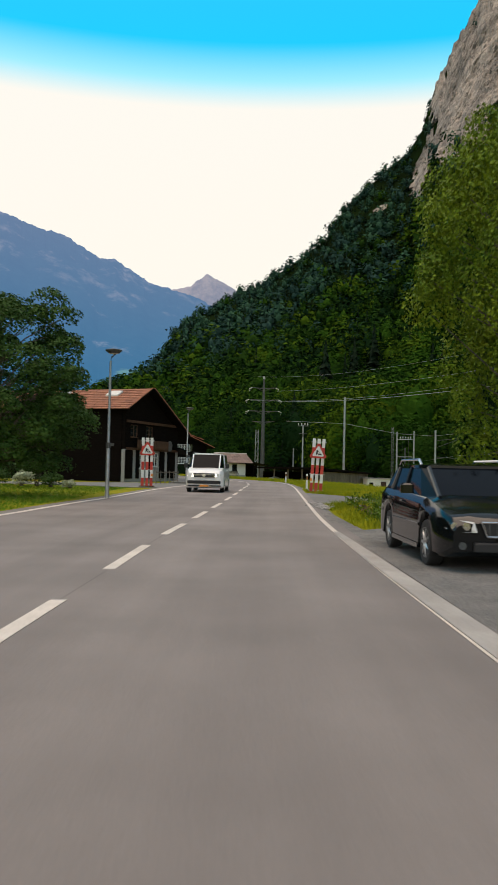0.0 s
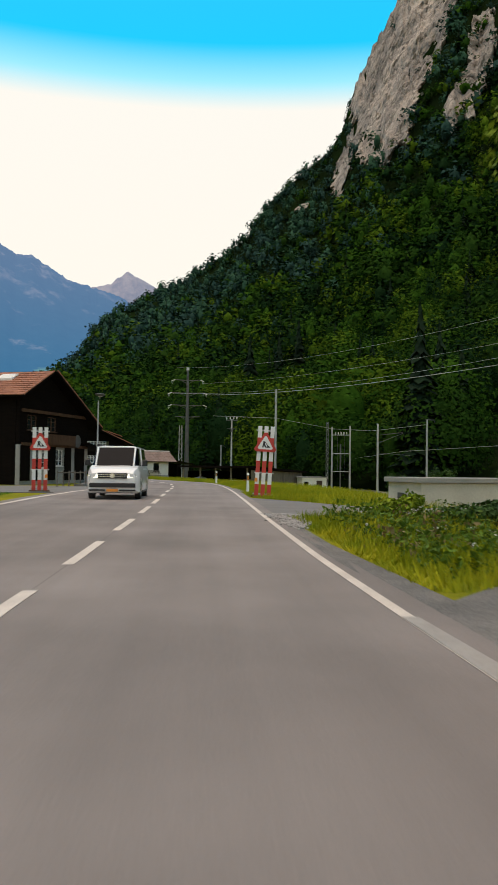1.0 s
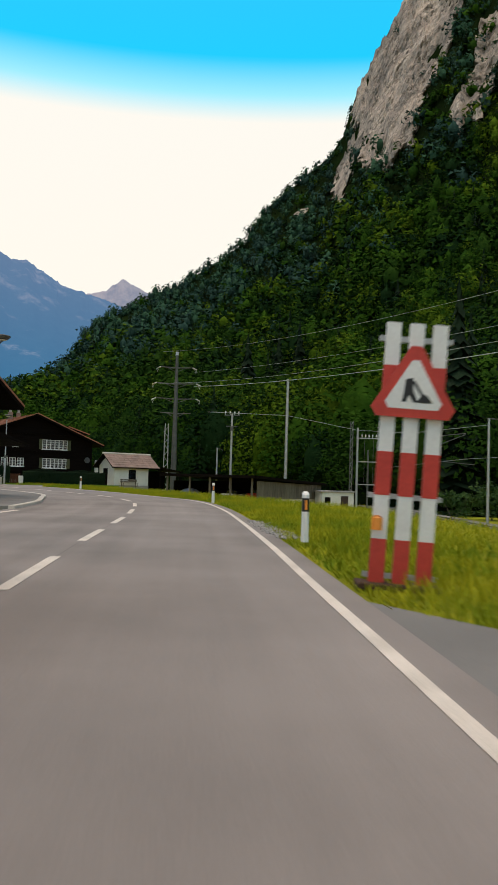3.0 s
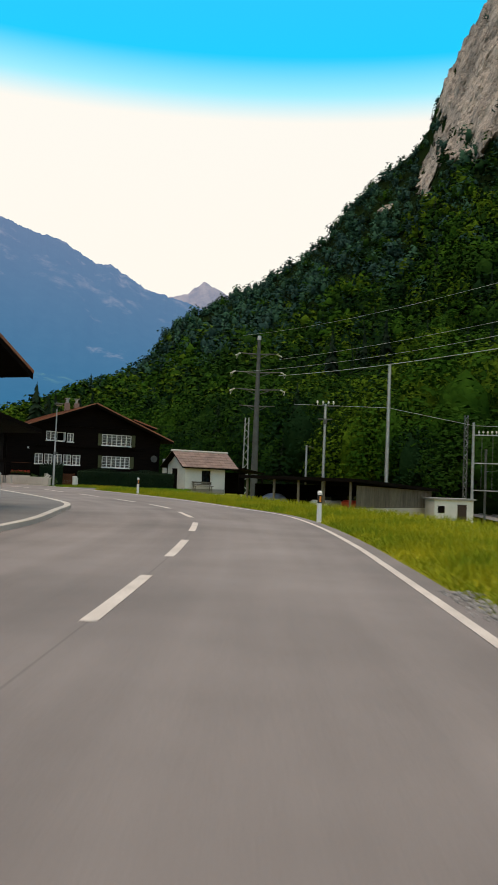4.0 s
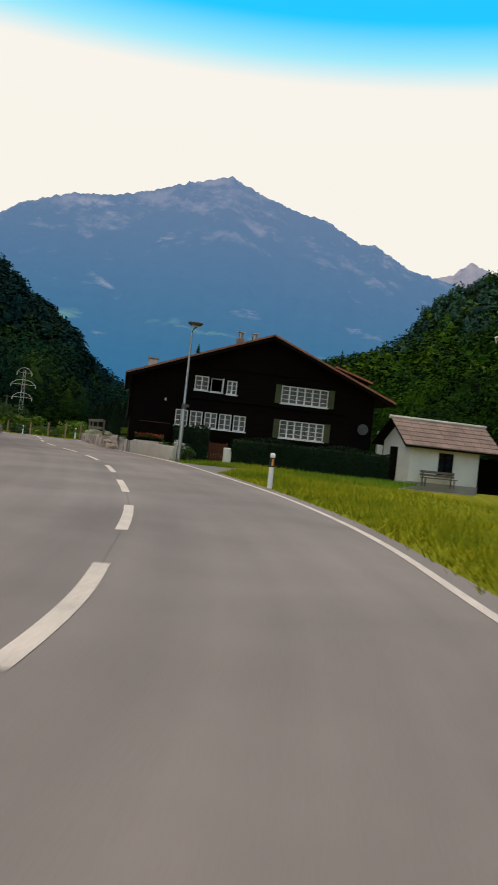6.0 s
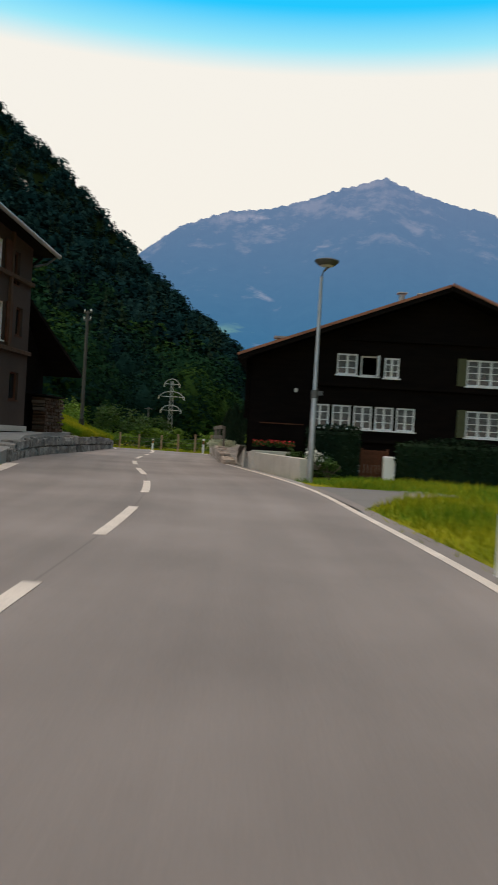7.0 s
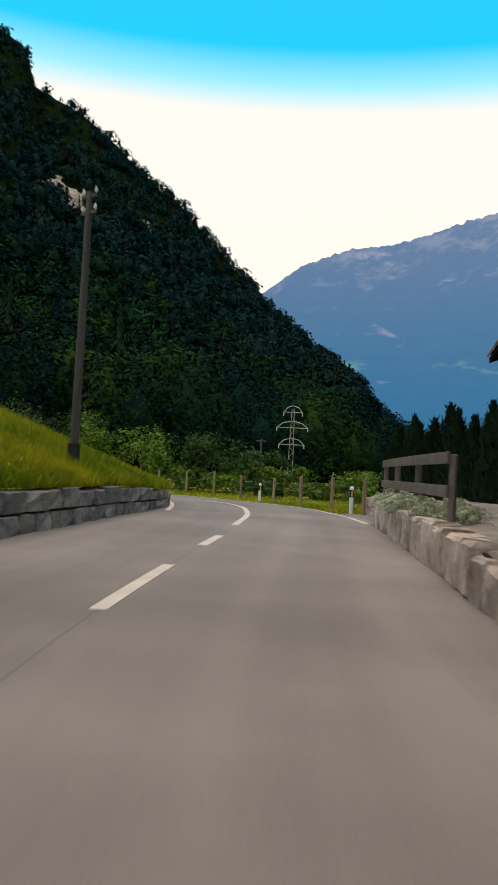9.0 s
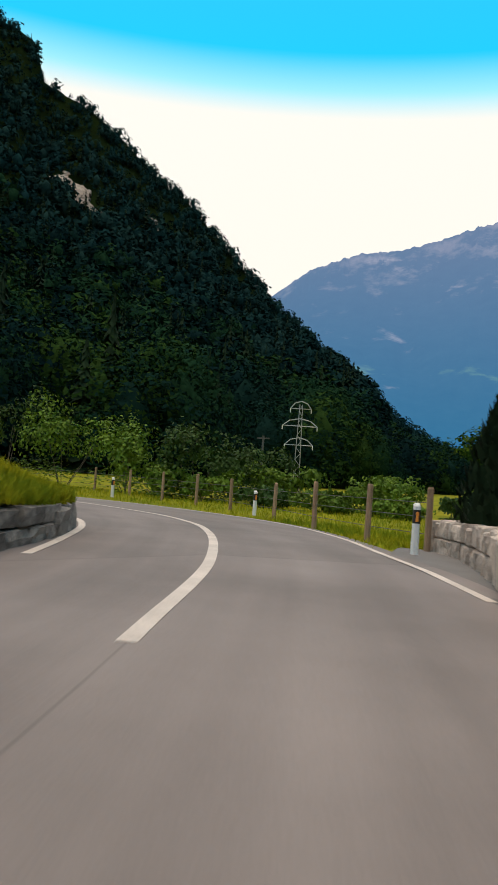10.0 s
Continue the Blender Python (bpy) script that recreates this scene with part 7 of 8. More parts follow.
def vehicle(name, m, label, L, W, tops, belts, wheels, r, glass, roof_z, mat, lower=0.2, rails=False, light=GLASS, van=False):
    """A car with its nose at y = 0, looking along -y. tops: height of the body's upper edge; glass: (y, z) outline of the cabin, front to back."""
    t = thing(name, m, label, "van" if van else "car")
    w = W / 2
    ys = np.unique(np.concatenate([np.linspace(0, 0.35, 6), np.arange(0.35, L - 0.3, 0.07), np.linspace(L - 0.3, L, 6)]))
    rings = []
    for y in ys:
        zb = lower + 0.1 * max(0, 0.25 - y) / 0.25 + 0.12 * max(0, y - L + 0.4) / 0.4
        for wy in wheels:
            d = abs(y - wy)
            if d < r + 0.07:
                zb = max(zb, r + math.sqrt((r + 0.07) ** 2 - d * d))
        zt, ze = lerp(tops, y), lerp(belts, y)
        nose = 1 - 0.16 * max(0, 1 - y / 0.55) ** 2 - 0.1 * max(0, 1 - (L - y) / 0.45) ** 2
        ww = w * nose
        mid = max(0.5 * (zb + ze), zb + 0.01)
        side = [(-0.93 * ww, zb), (-ww, min(zb + 0.05, ze - 0.02)), (-ww, mid), (-0.985 * ww, ze - 0.01), (-0.9 * ww, zt - 0.02), (-0.55 * ww, zt + 0.015)]
        rings.append([(x, y, z) for x, z in side] + [(-x, y, z) for x, z in reversed(side)])
    part("body", Mesh().loft(rings), mat, t, smooth=True)
    # cabin of glass, with a painted roof and pillars
    belt = lambda y: lerp(tops, y) - 0.01
    (y0, z0), (y1, z1), (y2, z2), (y3, z3) = glass
    wb, wt = 0.9 * w, (0.74 if not van else 0.8) * w
    cab = Mesh()
    lo = [(-wb * 0.8, y0), (-wb, y0 + 0.45), (-wb, y3 - 0.25), (-wb * 0.85, y3), (wb * 0.85, y3), (wb, y3 - 0.25), (wb, y0 + 0.45), (wb * 0.8, y0)]
    up = [(-wt * 0.9, y1), (-wt, y1 + 0.25), (-wt, y2 - 0.15), (-wt * 0.9, y2), (wt * 0.9, y2), (wt, y2 - 0.15), (wt, y1 + 0.25), (wt * 0.9, y1)]
    cab.loft([[(x, y, belt(y) - 0.03) for x, y in lo], [(x, y, roof_z - 0.07) for x, y in up]])
    part("glasshouse", cab, CAR_GLASS, t, "dark tinted glass")
    rf = Mesh()
    rf.loft([[(x * 1.015, y, roof_z - 0.08) for x, y in up], [(x * 1.0, y, roof_z - 0.03) for x, y in up], [(x * 0.8, y1 + (y - y1) * 0.94 + 0.1, roof_z) for x, y in up]])
    part("roof", rf, mat, t, smooth=True)
    for s in (-1, 1):
        pts = [((s * wb * 0.8, y0, belt(y0)), (s * wt * 0.9, y1, roof_z - 0.07)), ((s * wb * 0.86, y3, belt(y3)), (s * wt * 0.9, y2, roof_z - 0.07))]
        f = 0.42 if not van else 0.36
        ym = y0 + 0.45 + (y3 - y0) * f * 0.8
        pts.append(((s * wb, ym, belt(ym)), (s * wt, ym + 0.12, roof_z - 0.07)))
        if not van:
            ym2 = y0 + 0.45 + (y3 - y0) * 0.62
            pts.append(((s * wb, ym2, belt(ym2)), (s * wt, ym2 + 0.05, roof_z - 0.07)))
        for a, b in pts:
            part("pillar", Mesh().tube([a, b], 0.035, 6), mat if not van else CAR_WHITE, t)
        mir = part("mirror", Mesh().chamfered((s * (w + 0.1), y0 + 0.55, belt(y0 + 0.5) + 0.1), (0.2, 0.1, 0.15 if not van else 0.24), 0.03), mat if not van else BLACK, t)
        for wy in wheels:
            wheel(t, s * (w - 0.11), wy, r, 0.2, s)
        for dy in (ym - 0.25, ym + 0.75):
            part("handle", Mesh().chamfered((s * (w + 0.012), dy, belt(dy) - 0.13), (0.03, 0.2, 0.035), 0.008), mat, t)
        ztop = lerp(tops, 0.12)
        zc = ztop - (0.13 if not van else 0.2)
        x0, x1, hh = w * (0.5 if not van else 0.56), w * 0.93, 0.075 if not van else 0.085
        hl = Mesh()
        hl.loft([[(s * x0, -0.03, zc - hh), (s * (x0 + x1) / 2, 0.0, zc - hh), (s * x1 * 0.97, 0.13, zc - hh * 0.5), (s * x1, 0.34, zc + hh * 1.05), (s * (x0 + x1) / 2, 0.06, zc + hh), (s * x0 * 1.08, 0.0, zc + hh * 0.8)],
                 [(s * x0, 0.1, zc - hh), (s * (x0 + x1) / 2, 0.12, zc - hh), (s * x1 * 0.93, 0.25, zc - hh * 0.5), (s * x1 * 0.95, 0.42, zc + hh), (s * (x0 + x1) / 2, 0.2, zc + hh), (s * x0 * 1.08, 0.12, zc + hh * 0.8)]])
        h = part("headlight", hl, LENS if light is GLASS else light, t, "clear headlight" if light is GLASS else "lit headlight")
        for bx in (0.35, 0.72):
            cx = x0 + (x1 - x0) * bx
            ring = [(s * cx + 0.048 * math.cos(a), -0.035 + 0.13 * bx * bx, zc + 0.05 * math.sin(a)) for a in np.linspace(0, 6.283, 12, endpoint=False)]
            part("bulb", Mesh().loft([ring, [(x * 1.0, y + 0.06, z) for x, y, z in ring]]), WHITE if light is not GLASS else CHROME, h)
        if rails:
            part("roof_rail", Mesh().tube([(s * wt * 0.95, y1 + 0.35, roof_z - 0.03), (s * wt * 0.95, y1 + 0.5, roof_z + 0.06), (s * wt * 0.95, y2 - 0.35, roof_z + 0.06), (s * wt * 0.95, y2 - 0.2, roof_z - 0.03)], 0.022, 6), CHROME, t, "bright roof rail")
        part("sill", Mesh().box((s * (w - 0.01), (wheels[0] + wheels[1]) / 2, lower + 0.05), (0.05, wheels[1] - wheels[0] - 2 * r - 0.15, 0.07)), BLACK if van else mat, t)
    zg = lerp(tops, 0.1) - (0.14 if not van else 0.2)
    if van:
        gr = part("grille", Mesh().chamfered((0, -0.01, zg), (w * 1.1, 0.06, 0.2), 0.02), BLACK, t)
        for k in (-0.035, 0.035):
            part("bar", Mesh().box((0, -0.045, zg + k), (w * 1.08, 0.02, 0.016)), CHROME, gr)
        part("emblem", Mesh().prism([(0.085 * math.cos(a), zg + 0.085 * math.sin(a)) for a in np.linspace(0, 6.283, 20, endpoint=False)], -0.07, -0.03), CHROME, gr, "plain round chrome emblem")
        part("intake", Mesh().chamfered((0, -0.015, zg - 0.34), (w * 1.72, 0.08, 0.16), 0.02), BLACK, t, "black lower grille")
        for sx in (-1, 1):
            part("vent", Mesh().chamfered((sx * w * 0.56, -0.01, zg - 0.52), (w * 0.62, 0.06, 0.055), 0.01), BLACK, t)
        part("number_plate", Mesh().chamfered((0, -0.05, zg - 0.52), (0.42, 0.03, 0.1), 0.005), ORANGE, t, "blank orange plate")
        part("wiper", Mesh().tube([(-w * 0.6, y0 - 0.01, belt(y0) + 0.03), (w * 0.3, y0 + 0.02, belt(y0) + 0.05)], 0.012, 5), BLACK, t)
        part("awning", Mesh().tube([(-wt * 0.98, y1 + 0.4, roof_z + 0.02), (-wt * 0.98, y2 - 0.3, roof_z + 0.02)], 0.06, 8), BLACK, t, "dark rolled awning along the roof")
    else:
        frame_ = [(-w * 0.44, zg + 0.085), (w * 0.44, zg + 0.085), (w * 0.36, zg - 0.1), (-w * 0.36, zg - 0.1)]
        gr = part("grille", Mesh().prism(frame_, -0.035, 0.1), BLACK, t)
        rim = Mesh()
        for a, b in zip(frame_, frame_[1:] + frame_[:1]):
            rim.tube([(a[0], -0.04, a[1]), (b[0], -0.04, b[1])], 0.014, 6)
        part("grille_frame", rim, CHROME, gr, "chrome grille surround")
        for k in range(7):
            x = (k - 3) * w * 0.11
            part("bar", Mesh().box((x, -0.04, zg - 0.005), (0.012, 0.015, 0.16)), STEEL_D, gr)
        part("intake", Mesh().chamfered((0, -0.02, lower + 0.16), (w * 1.1, 0.06, 0.12), 0.02), BLACK, t)
        part("number_plate", Mesh().chamfered((0, -0.055, lower + 0.29), (0.36, 0.02, 0.1), 0.005), WHITE, t, "blank number plate")
        for sx in (-1, 1):
            ring = [(sx * w * 0.7 + 0.05 * math.cos(a), lower + 0.17 + 0.05 * math.sin(a)) for a in np.linspace(0, 6.283, 14, endpoint=False)]
            part("fog_lamp", Mesh().prism(ring, -0.01, 0.08), STEEL_D, t)
            part("side_strip", Mesh().chamfered((sx * (w + 0.004), (wheels[0] + wheels[1]) / 2, lower + 0.36), (0.02, wheels[1] - wheels[0] - 2 * r - 0.1, 0.04), 0.006), mat, t)
            part("window_trim", Mesh().tube([(sx * wb * 1.0, y0 + 0.4, belt(y0 + 0.4) - 0.02), (sx * wb * 1.01, y3 - 0.2, belt(y3) - 0.02)], 0.012, 5), CHROME, t)
    return t


def vehicles():
    vehicle("parked_estate_car", pose(3.33, 10.35, -0.1, 0, 0, 1.5), "black estate car with bright roof rails parked on gravel", 4.6, 1.82,
            [(0, 0.64), (0.12, 0.74), (0.4, 0.83), (1.15, 0.96), (4.4, 1.03), (4.6, 0.8)], [(0, 0.55), (0.3, 0.7), (1.2, 0.86), (4.6, 0.9)], (0.93, 3.55), 0.32,
            ((1.1, 0.96), (1.95, 1.37), (4.1, 1.37), (4.5, 1.0)), 1.44, CAR_DARK, 0.19, True)
    vehicle("white_van", pose(-2.52, 39.68, level(41) - 0.01, 0, 0, -2.0), "white delivery van with lit headlights driving on the road", 4.95, 1.92,
            [(0, 0.96), (0.12, 1.08), (0.35, 1.16), (0.85, 1.25), (4.8, 1.25), (4.95, 1.1)], [(0, 0.8), (0.4, 1.0), (4.95, 1.1)], (0.95, 3.95), 0.34,
            ((0.62, 1.22), (1.3, 1.85), (4.7, 1.85), (4.92, 1.2)), 1.97, CAR_WHITE, 0.22, False, LAMPLIGHT, True)


# ---- plants ----
def tree(name, x, y, z, h, crown, mat, label, seed, lobes=26, leaves=130, size=0.13, trunk=0.16, droop=0.0, low=0.25):
    """Tapered trunk, limbs and a crown of many leaf clusters. crown: (rx, ry, rz, cz)."""
    rng = np.random.default_rng(seed)
    t = thing(name, pose(x, y, z), label, "tree")
    bend = rng.normal(0, 0.25, 2)
    pts = [(bend[0] * f * f, bend[1] * f * f, h * 0.85 * f) for f in np.linspace(0, 1, 7)]
    part("trunk", Mesh().tube(pts, [trunk * (1.25 if i == 0 else 1 - 0.85 * i / 6) for i in range(7)], 8), BARK, t, smooth=True)
    clumps = []
    rx, ry, rz, cz = crown
    for k in range(lobes):
        u = rng.normal(size=3)
        u /= np.linalg.norm(u)
        f = rng.uniform(0.45, 1.0) ** 0.6
        c = np.array([u[0] * rx * f, u[1] * ry * f, cz + u[2] * rz * f])
        r = rng.uniform(0.16, 0.30) * (rx + ry) / 2
        q = leaf_cloud(rng, leaves, size, 4, r, r * (0.75 + droop), 0) + c
        clumps.append(q.reshape(-1, 3))
        i = min(5, max(1, int(7 * max(low, (c[2] - rz * 0.5) / (h * 0.85)))))
        a = Vector(pts[i])
        b = Vector(c)
        part("limb", Mesh().tube([a, a.lerp(b, 0.5) + Vector((0, 0, 0.25)), b], [trunk * 0.3, trunk * 0.16, 0.01], 5), BARK, t)
    v = np.concatenate(clumps)
    m = Mesh()
    m.v = [tuple(p) for p in v]
    m.f = [(4 * i, 4 * i + 1, 4 * i + 2, 4 * i + 3) for i in range(len(v) // 4)]
    m.s = [0] * len(m.f)
    tagged(part("crown", m, mat, t), kind="stuff")
    return t


def bush(x, y, z, rx, rz, mat, label, seed, n=700, size=0.09, name="bush", category="bush", group=""):
    rng = np.random.default_rng(seed)
    t = thing(name, pose(x, y, z), label, category, group)
    qs = []
    for k in range(5):
        c = rng.uniform(-0.5, 0.5, 3) * (rx, rx, rz * 0.5)
        qs.append(leaf_cloud(rng, n // 2, size * 0.75, 8, rx * rng.uniform(0.5, 0.75), rz * rng.uniform(0.42, 0.6), rz * 0.36) + (c[0], c[1], abs(c[2])))
    v = np.concatenate(qs).reshape(-1, 3)
    skirt = rng.random(len(v) // 4) < 0.25
    v.reshape(-1, 4, 3)[skirt, :, 2] *= 0.35
    v[:, 2] = np.maximum(v[:, 2], 0.0)
    m = Mesh()
    m.v = [tuple(p) for p in v]
    m.f = [(4 * i, 4 * i + 1, 4 * i + 2, 4 * i + 3) for i in range(len(v) // 4)]
    m.s = [0] * len(m.f)
    tagged(part("leaves", m, mat, t), kind="stuff")
    st = Mesh()
    for k in range(5):
        st.tube([(0.05 * k - 0.1, 0, 0), (rng.normal(0, rx * 0.3), rng.normal(0, rx * 0.3), rz * 0.5)], [0.03, 0.01], 5)
    part("stems", st, BARK, t)
    return t


def thuja(x, y, z, h, r, seed):
    rng = np.random.default_rng(seed)
    t = thing("thuja", pose(x, y, z), "dark green columnar thuja with pointed top", "conifer", "row of thujas")
    n = 900
    f = rng.uniform(0, 1, n) ** 0.8
    a = rng.uniform(0, 6.283, n)
    rad = r * np.where(f < 0.25, 0.75 + f, 1.0) * (1 - np.clip((f - 0.25) / 0.75, 0, 1) ** 1.7) * rng.uniform(0.7, 1.05, n) * (1 + 0.12 * np.sin(3 * a + seed))
    p = np.stack([rad * np.cos(a), rad * np.sin(a), 0.05 + f * h], 1)
    up = np.stack([np.cos(a) * 0.35, np.sin(a) * 0.35, np.ones(n)], 1) + rng.normal(0, 0.2, (n, 3))
    sd = np.stack([-np.sin(a), np.cos(a), rng.normal(0, 0.3, n)], 1)
    s = rng.uniform(0.07, 0.14, n)[:, None]
    v = np.stack([p - sd * s * 0.6, p - up * s * 0.7, p + sd * s * 0.6, p + up * s * 1.6], 1).reshape(-1, 3)
    m = Mesh()
    m.v = [tuple(q) for q in v]
    m.f = [(4 * i, 4 * i + 1, 4 * i + 2, 4 * i + 3) for i in range(n)]
    m.s = [0] * n
    m2 = Mesh().tube([(0, 0, 0), (0, 0, h * 0.3), (0, 0, h * 0.85)], [r * 0.7, r * 0.75, 0.02], 10)
    part("trunk", m2, LEAF_B, t)
    tagged(part("foliage", m, LEAF_B, t), kind="stuff")


def garden_hedge():
    rng = np.random.default_rng(21)
    a, b = Vector((-15.6, 110.5, 0)), Vector((-5.6, 113.6, 0))
    along_, L = math.degrees(math.atan2(b.y - a.y, b.x - a.x)), (b - a).length
    for x0, x1, top in ((-0.1, 1.68, 1.72), (2.8, L + 0.1, 1.45)):
        t = thing("garden_hedge", pose(a.x, a.y, -0.05, 0, 0, along_), "clipped dark green garden hedge before the chalet", "hedge", "garden hedges")
        part("trimmed_core", Mesh().chamfered(((x0 + x1) / 2, 0, top * 0.46), (x1 - x0 - 0.1, 0.66, top * 0.92), 0.1), LEAF_B, t)
        n = int(1500 * (x1 - x0))
        p = np.stack([rng.uniform(x0, x1, n), rng.uniform(-0.5, 0.5, n), rng.uniform(0.0, top, n)], 1)
        p[:, 2] += 0.1 * np.sin(p[:, 0] * 1.7) + rng.normal(0, 0.03, n)
        nrm = rng.normal(size=(n, 3))
        tt = np.cross(nrm, rng.normal(size=(n, 3)))
        tt /= np.linalg.norm(tt, axis=1)[:, None]
        bb = np.cross(nrm / np.linalg.norm(nrm, axis=1)[:, None], tt)
        v = np.stack([p - tt * 0.06, p - bb * 0.04, p + tt * 0.06, p + bb * 0.04], 1).reshape(-1, 3)
        m = Mesh()
        m.v = [tuple(q) for q in v]
        m.f = [(4 * i, 4 * i + 1, 4 * i + 2, 4 * i + 3) for i in range(n)]
        m.s = [0] * n
        tagged(part("leaves", m, LEAF_B, t), kind="stuff")
    g = thing("garden_gate", pose(a.x, a.y, -0.05, 0, 0, along_), "dark reddish wooden garden gate between the hedges", "gate")
    for k in range(7):
        part("board", Mesh().chamfered((1.77 + k * 0.125, 0, 0.56), (0.115, 0.03, 0.95 + 0.03 * (k % 2)), 0.008), SHUTTER_R, g)
    for z in (0.25, 0.85):
        part("rail", Mesh().box((2.14, 0.03, z), (0.9, 0.03, 0.08)), SHUTTER_R, g)
    for x in (1.72, 2.56):
        part("post", Mesh().chamfered((x, 0.02, 0.55), (0.08, 0.08, 1.1), 0.01), SHUTTER_R, g)


def plants():
    tree("garden_tree", -10.6, 31.6, -0.1, 8.8, (4.3, 4.2, 4.0, 4.3), LEAF_E, "leafy garden tree with a broad dark crown", 31, 140, 560, 0.06, 0.18)
    tree("birch", 7.9, 20.0, -0.3, 13.0, (3.9, 4.0, 5.2, 5.9), LEAF_C, "yellow-green birch with hanging branches beside the road", 32, 120, 980, 0.046, 0.17, 0.9)
    tree("birch", 13.2, 23.5, -0.9, 15.0, (4.6, 4.6, 6.6, 8.4), LEAF_C, "tall yellow-green birch behind the parking bay", 33, 95, 560, 0.068, 0.17, 0.8)
    for x, y, r, h, s in ((-10.6, 41.5, 0.8, 0.8, 1), (-12.4, 42.4, 0.9, 0.9, 2), (-14.2, 43.0, 1.0, 0.9, 3), (-9.3, 40.2, 0.5, 0.45, 4)):
        bush(x, y, 0, r, h, LEAF_E if s % 2 else HEATHER, "rounded garden shrub on the lawn", 40 + s, 500, 0.07, group="garden shrubs")
    for x, y, r, h, s in ((-12.0, 44.0, 1.7, 2.1, 1), (-14.8, 44.6, 1.9, 2.6, 2), (-17.8, 45.0, 2.0, 2.4, 3), (-15.4, 36.0, 1.8, 2.0, 4)):
        bush(x, y, -0.05, r, h, LEAF_E, "dense dark garden bush before the farmhouse", 45 + s, 1500, 0.085, group="garden bushes")
    for x, y, r, h, s in ((6.6, 27.5, 1.2, 0.75, 1), (8.4, 25.2, 1.6, 1.3, 2), (9.2, 28.6, 1.5, 0.9, 3), (6.4, 22.0, 1.2, 1.1, 4), (11.5, 30.5, 1.9, 2.1, 5), (5.2, 29.6, 0.8, 0.8, 6)):
        bush(x, y, land(x, y), r, h, LEAF_E if s % 3 else LEAF_C, "wild roadside shrub among tall grass", 50 + s, 900, 0.075, group="roadside shrubs")
    for k, (x, y, r, h) in enumerate(((27, 86, 3.0, 3.6), (31, 92, 3.2, 4.4), (35, 97, 3.6, 4.0), (28, 118, 3.0, 3.6), (34, 122, 3.4, 5.0), (40, 110, 3.5, 5.2), (38, 84, 3.0, 4.0))):
        bush(x + 3, y, -2.7, r, h, LEAF_E, "green bush at the foot of the wooded slope", 60 + k, 900, 0.22, group="bushes by the railway")
    for k, (x, y, r, h) in enumerate(((-58, 152, 3.4, 5.4), (-63, 151, 3.6, 5.2), (-68, 150, 4.4, 7.0), (-73, 149, 4.8, 8.6), (-78, 148, 4.4, 7.6), (-54, 156, 2.8, 3.2), (-60, 160, 3.6, 4.6), (-84, 146, 5.0, 8.8), (-50, 158, 2.4, 2.6), (-45, 160, 2.6, 2.2), (-90, 150, 5.0, 9.5), (-38, 162, 3.0, 2.4), (-65, 164, 4.0, 4.6), (-55, 168, 3.6, 3.4), (-47, 170, 3.6, 3.0), (-41, 172, 3.4, 3.2), (-34, 170, 3.4, 3.6), (-28, 168, 3.0, 3.4), (-43.0, 155.5, 2.2, 1.5), (-46.2, 154.2, 2.3, 1.7), (-49.4, 152.6, 2.2, 1.6), (-52.4, 150.8, 2.3, 2.0), (-55.5, 150.0, 2.3, 2.2), (-39.5, 156.6, 2.2, 1.4), (-36.0, 157.0, 2.2, 1.5), (-32.5, 156.5, 2.2, 1.6), (-59.5, 150.5, 2.4, 2.6))):
        bush(x, y, -1.0, r, h, LEAF_D if k % 3 else LEAF_E, "dense green bush beyond the fence", 80 + k, 1100, 0.16, group="bushes beyond the bend")
    for k in range(14):
        f = k / 13
        thuja(-32.3 + 8.0 * f, 132.6 - 5.2 * f + 0.25 * math.sin(k * 2.1), -0.1, (3.0 + 0.4 * min(1.0, 3.5 * f)) + 0.25 * math.sin(k * 1.9), 0.72, 100 + k)
    garden_hedge()
    for x, y, s in ((-16.2, 110.4, 1), (-15.1, 109.9, 2), (-14.3, 109.2, 3)):
        bush(x, y, 0, 0.6, 0.9, LEAF_E, "flowering garden plant behind the low wall", 120 + s, 420, 0.06, "garden_plant", "plant", "garden plants")
    bush(-14.6, 108.9, 0.3, 0.5, 0.8, FLOWER_W, "white roses in the chalet garden", 130, 90, 0.05, "rose_bush", "plant")
    for x, y, s in ((-25.2, 120.6, 1), (-26.4, 122.2, 2), (-27.4, 123.8, 3), (-24.2, 119.2, 4), (-28.6, 125.4, 5)):
        bush(x + 0.1, y - 0.1, 0.5, 0.68, 0.55, HEATHER, "silvery cushion plant hanging over the wall", 140 + s, 1700, 0.03, "cushion_plant", "plant", "cushion plants")
    bush(-22.2, 118.4, 0.6, 0.6, 0.9, LEAF_C, "yellow-green fern-like plant beside the drive", 150, 300, 0.08, "garden_plant", "plant")
    for k, (x, y, h) in enumerate(((-39.8, 171, 14.4), (-33.2, 173, 16.0), (-31.6, 174, 14.6))):
        rng = np.random.default_rng(200 + k)
        t = thing("spruce", pose(x, y, -1), "dark spruce standing behind the chalet", "tree", "spruces behind the houses")
        part("trunk", Mesh().tube([(0, 0, 0), (0, 0, h * 0.95)], [0.2, 0.03], 7), BARK, t)
        q = spruce_faces(rng, 34, h, h * 0.27, 20).reshape(-1, 3)
        m = Mesh()
        m.v = [tuple(p) for p in q]
        m.f = [(4 * i, 4 * i + 1, 4 * i + 2, 4 * i + 3) for i in range(len(q) // 4)]
        m.s = [0] * len(m.f)
        tagged(part("foliage", m, LEAF_B, t), kind="stuff")


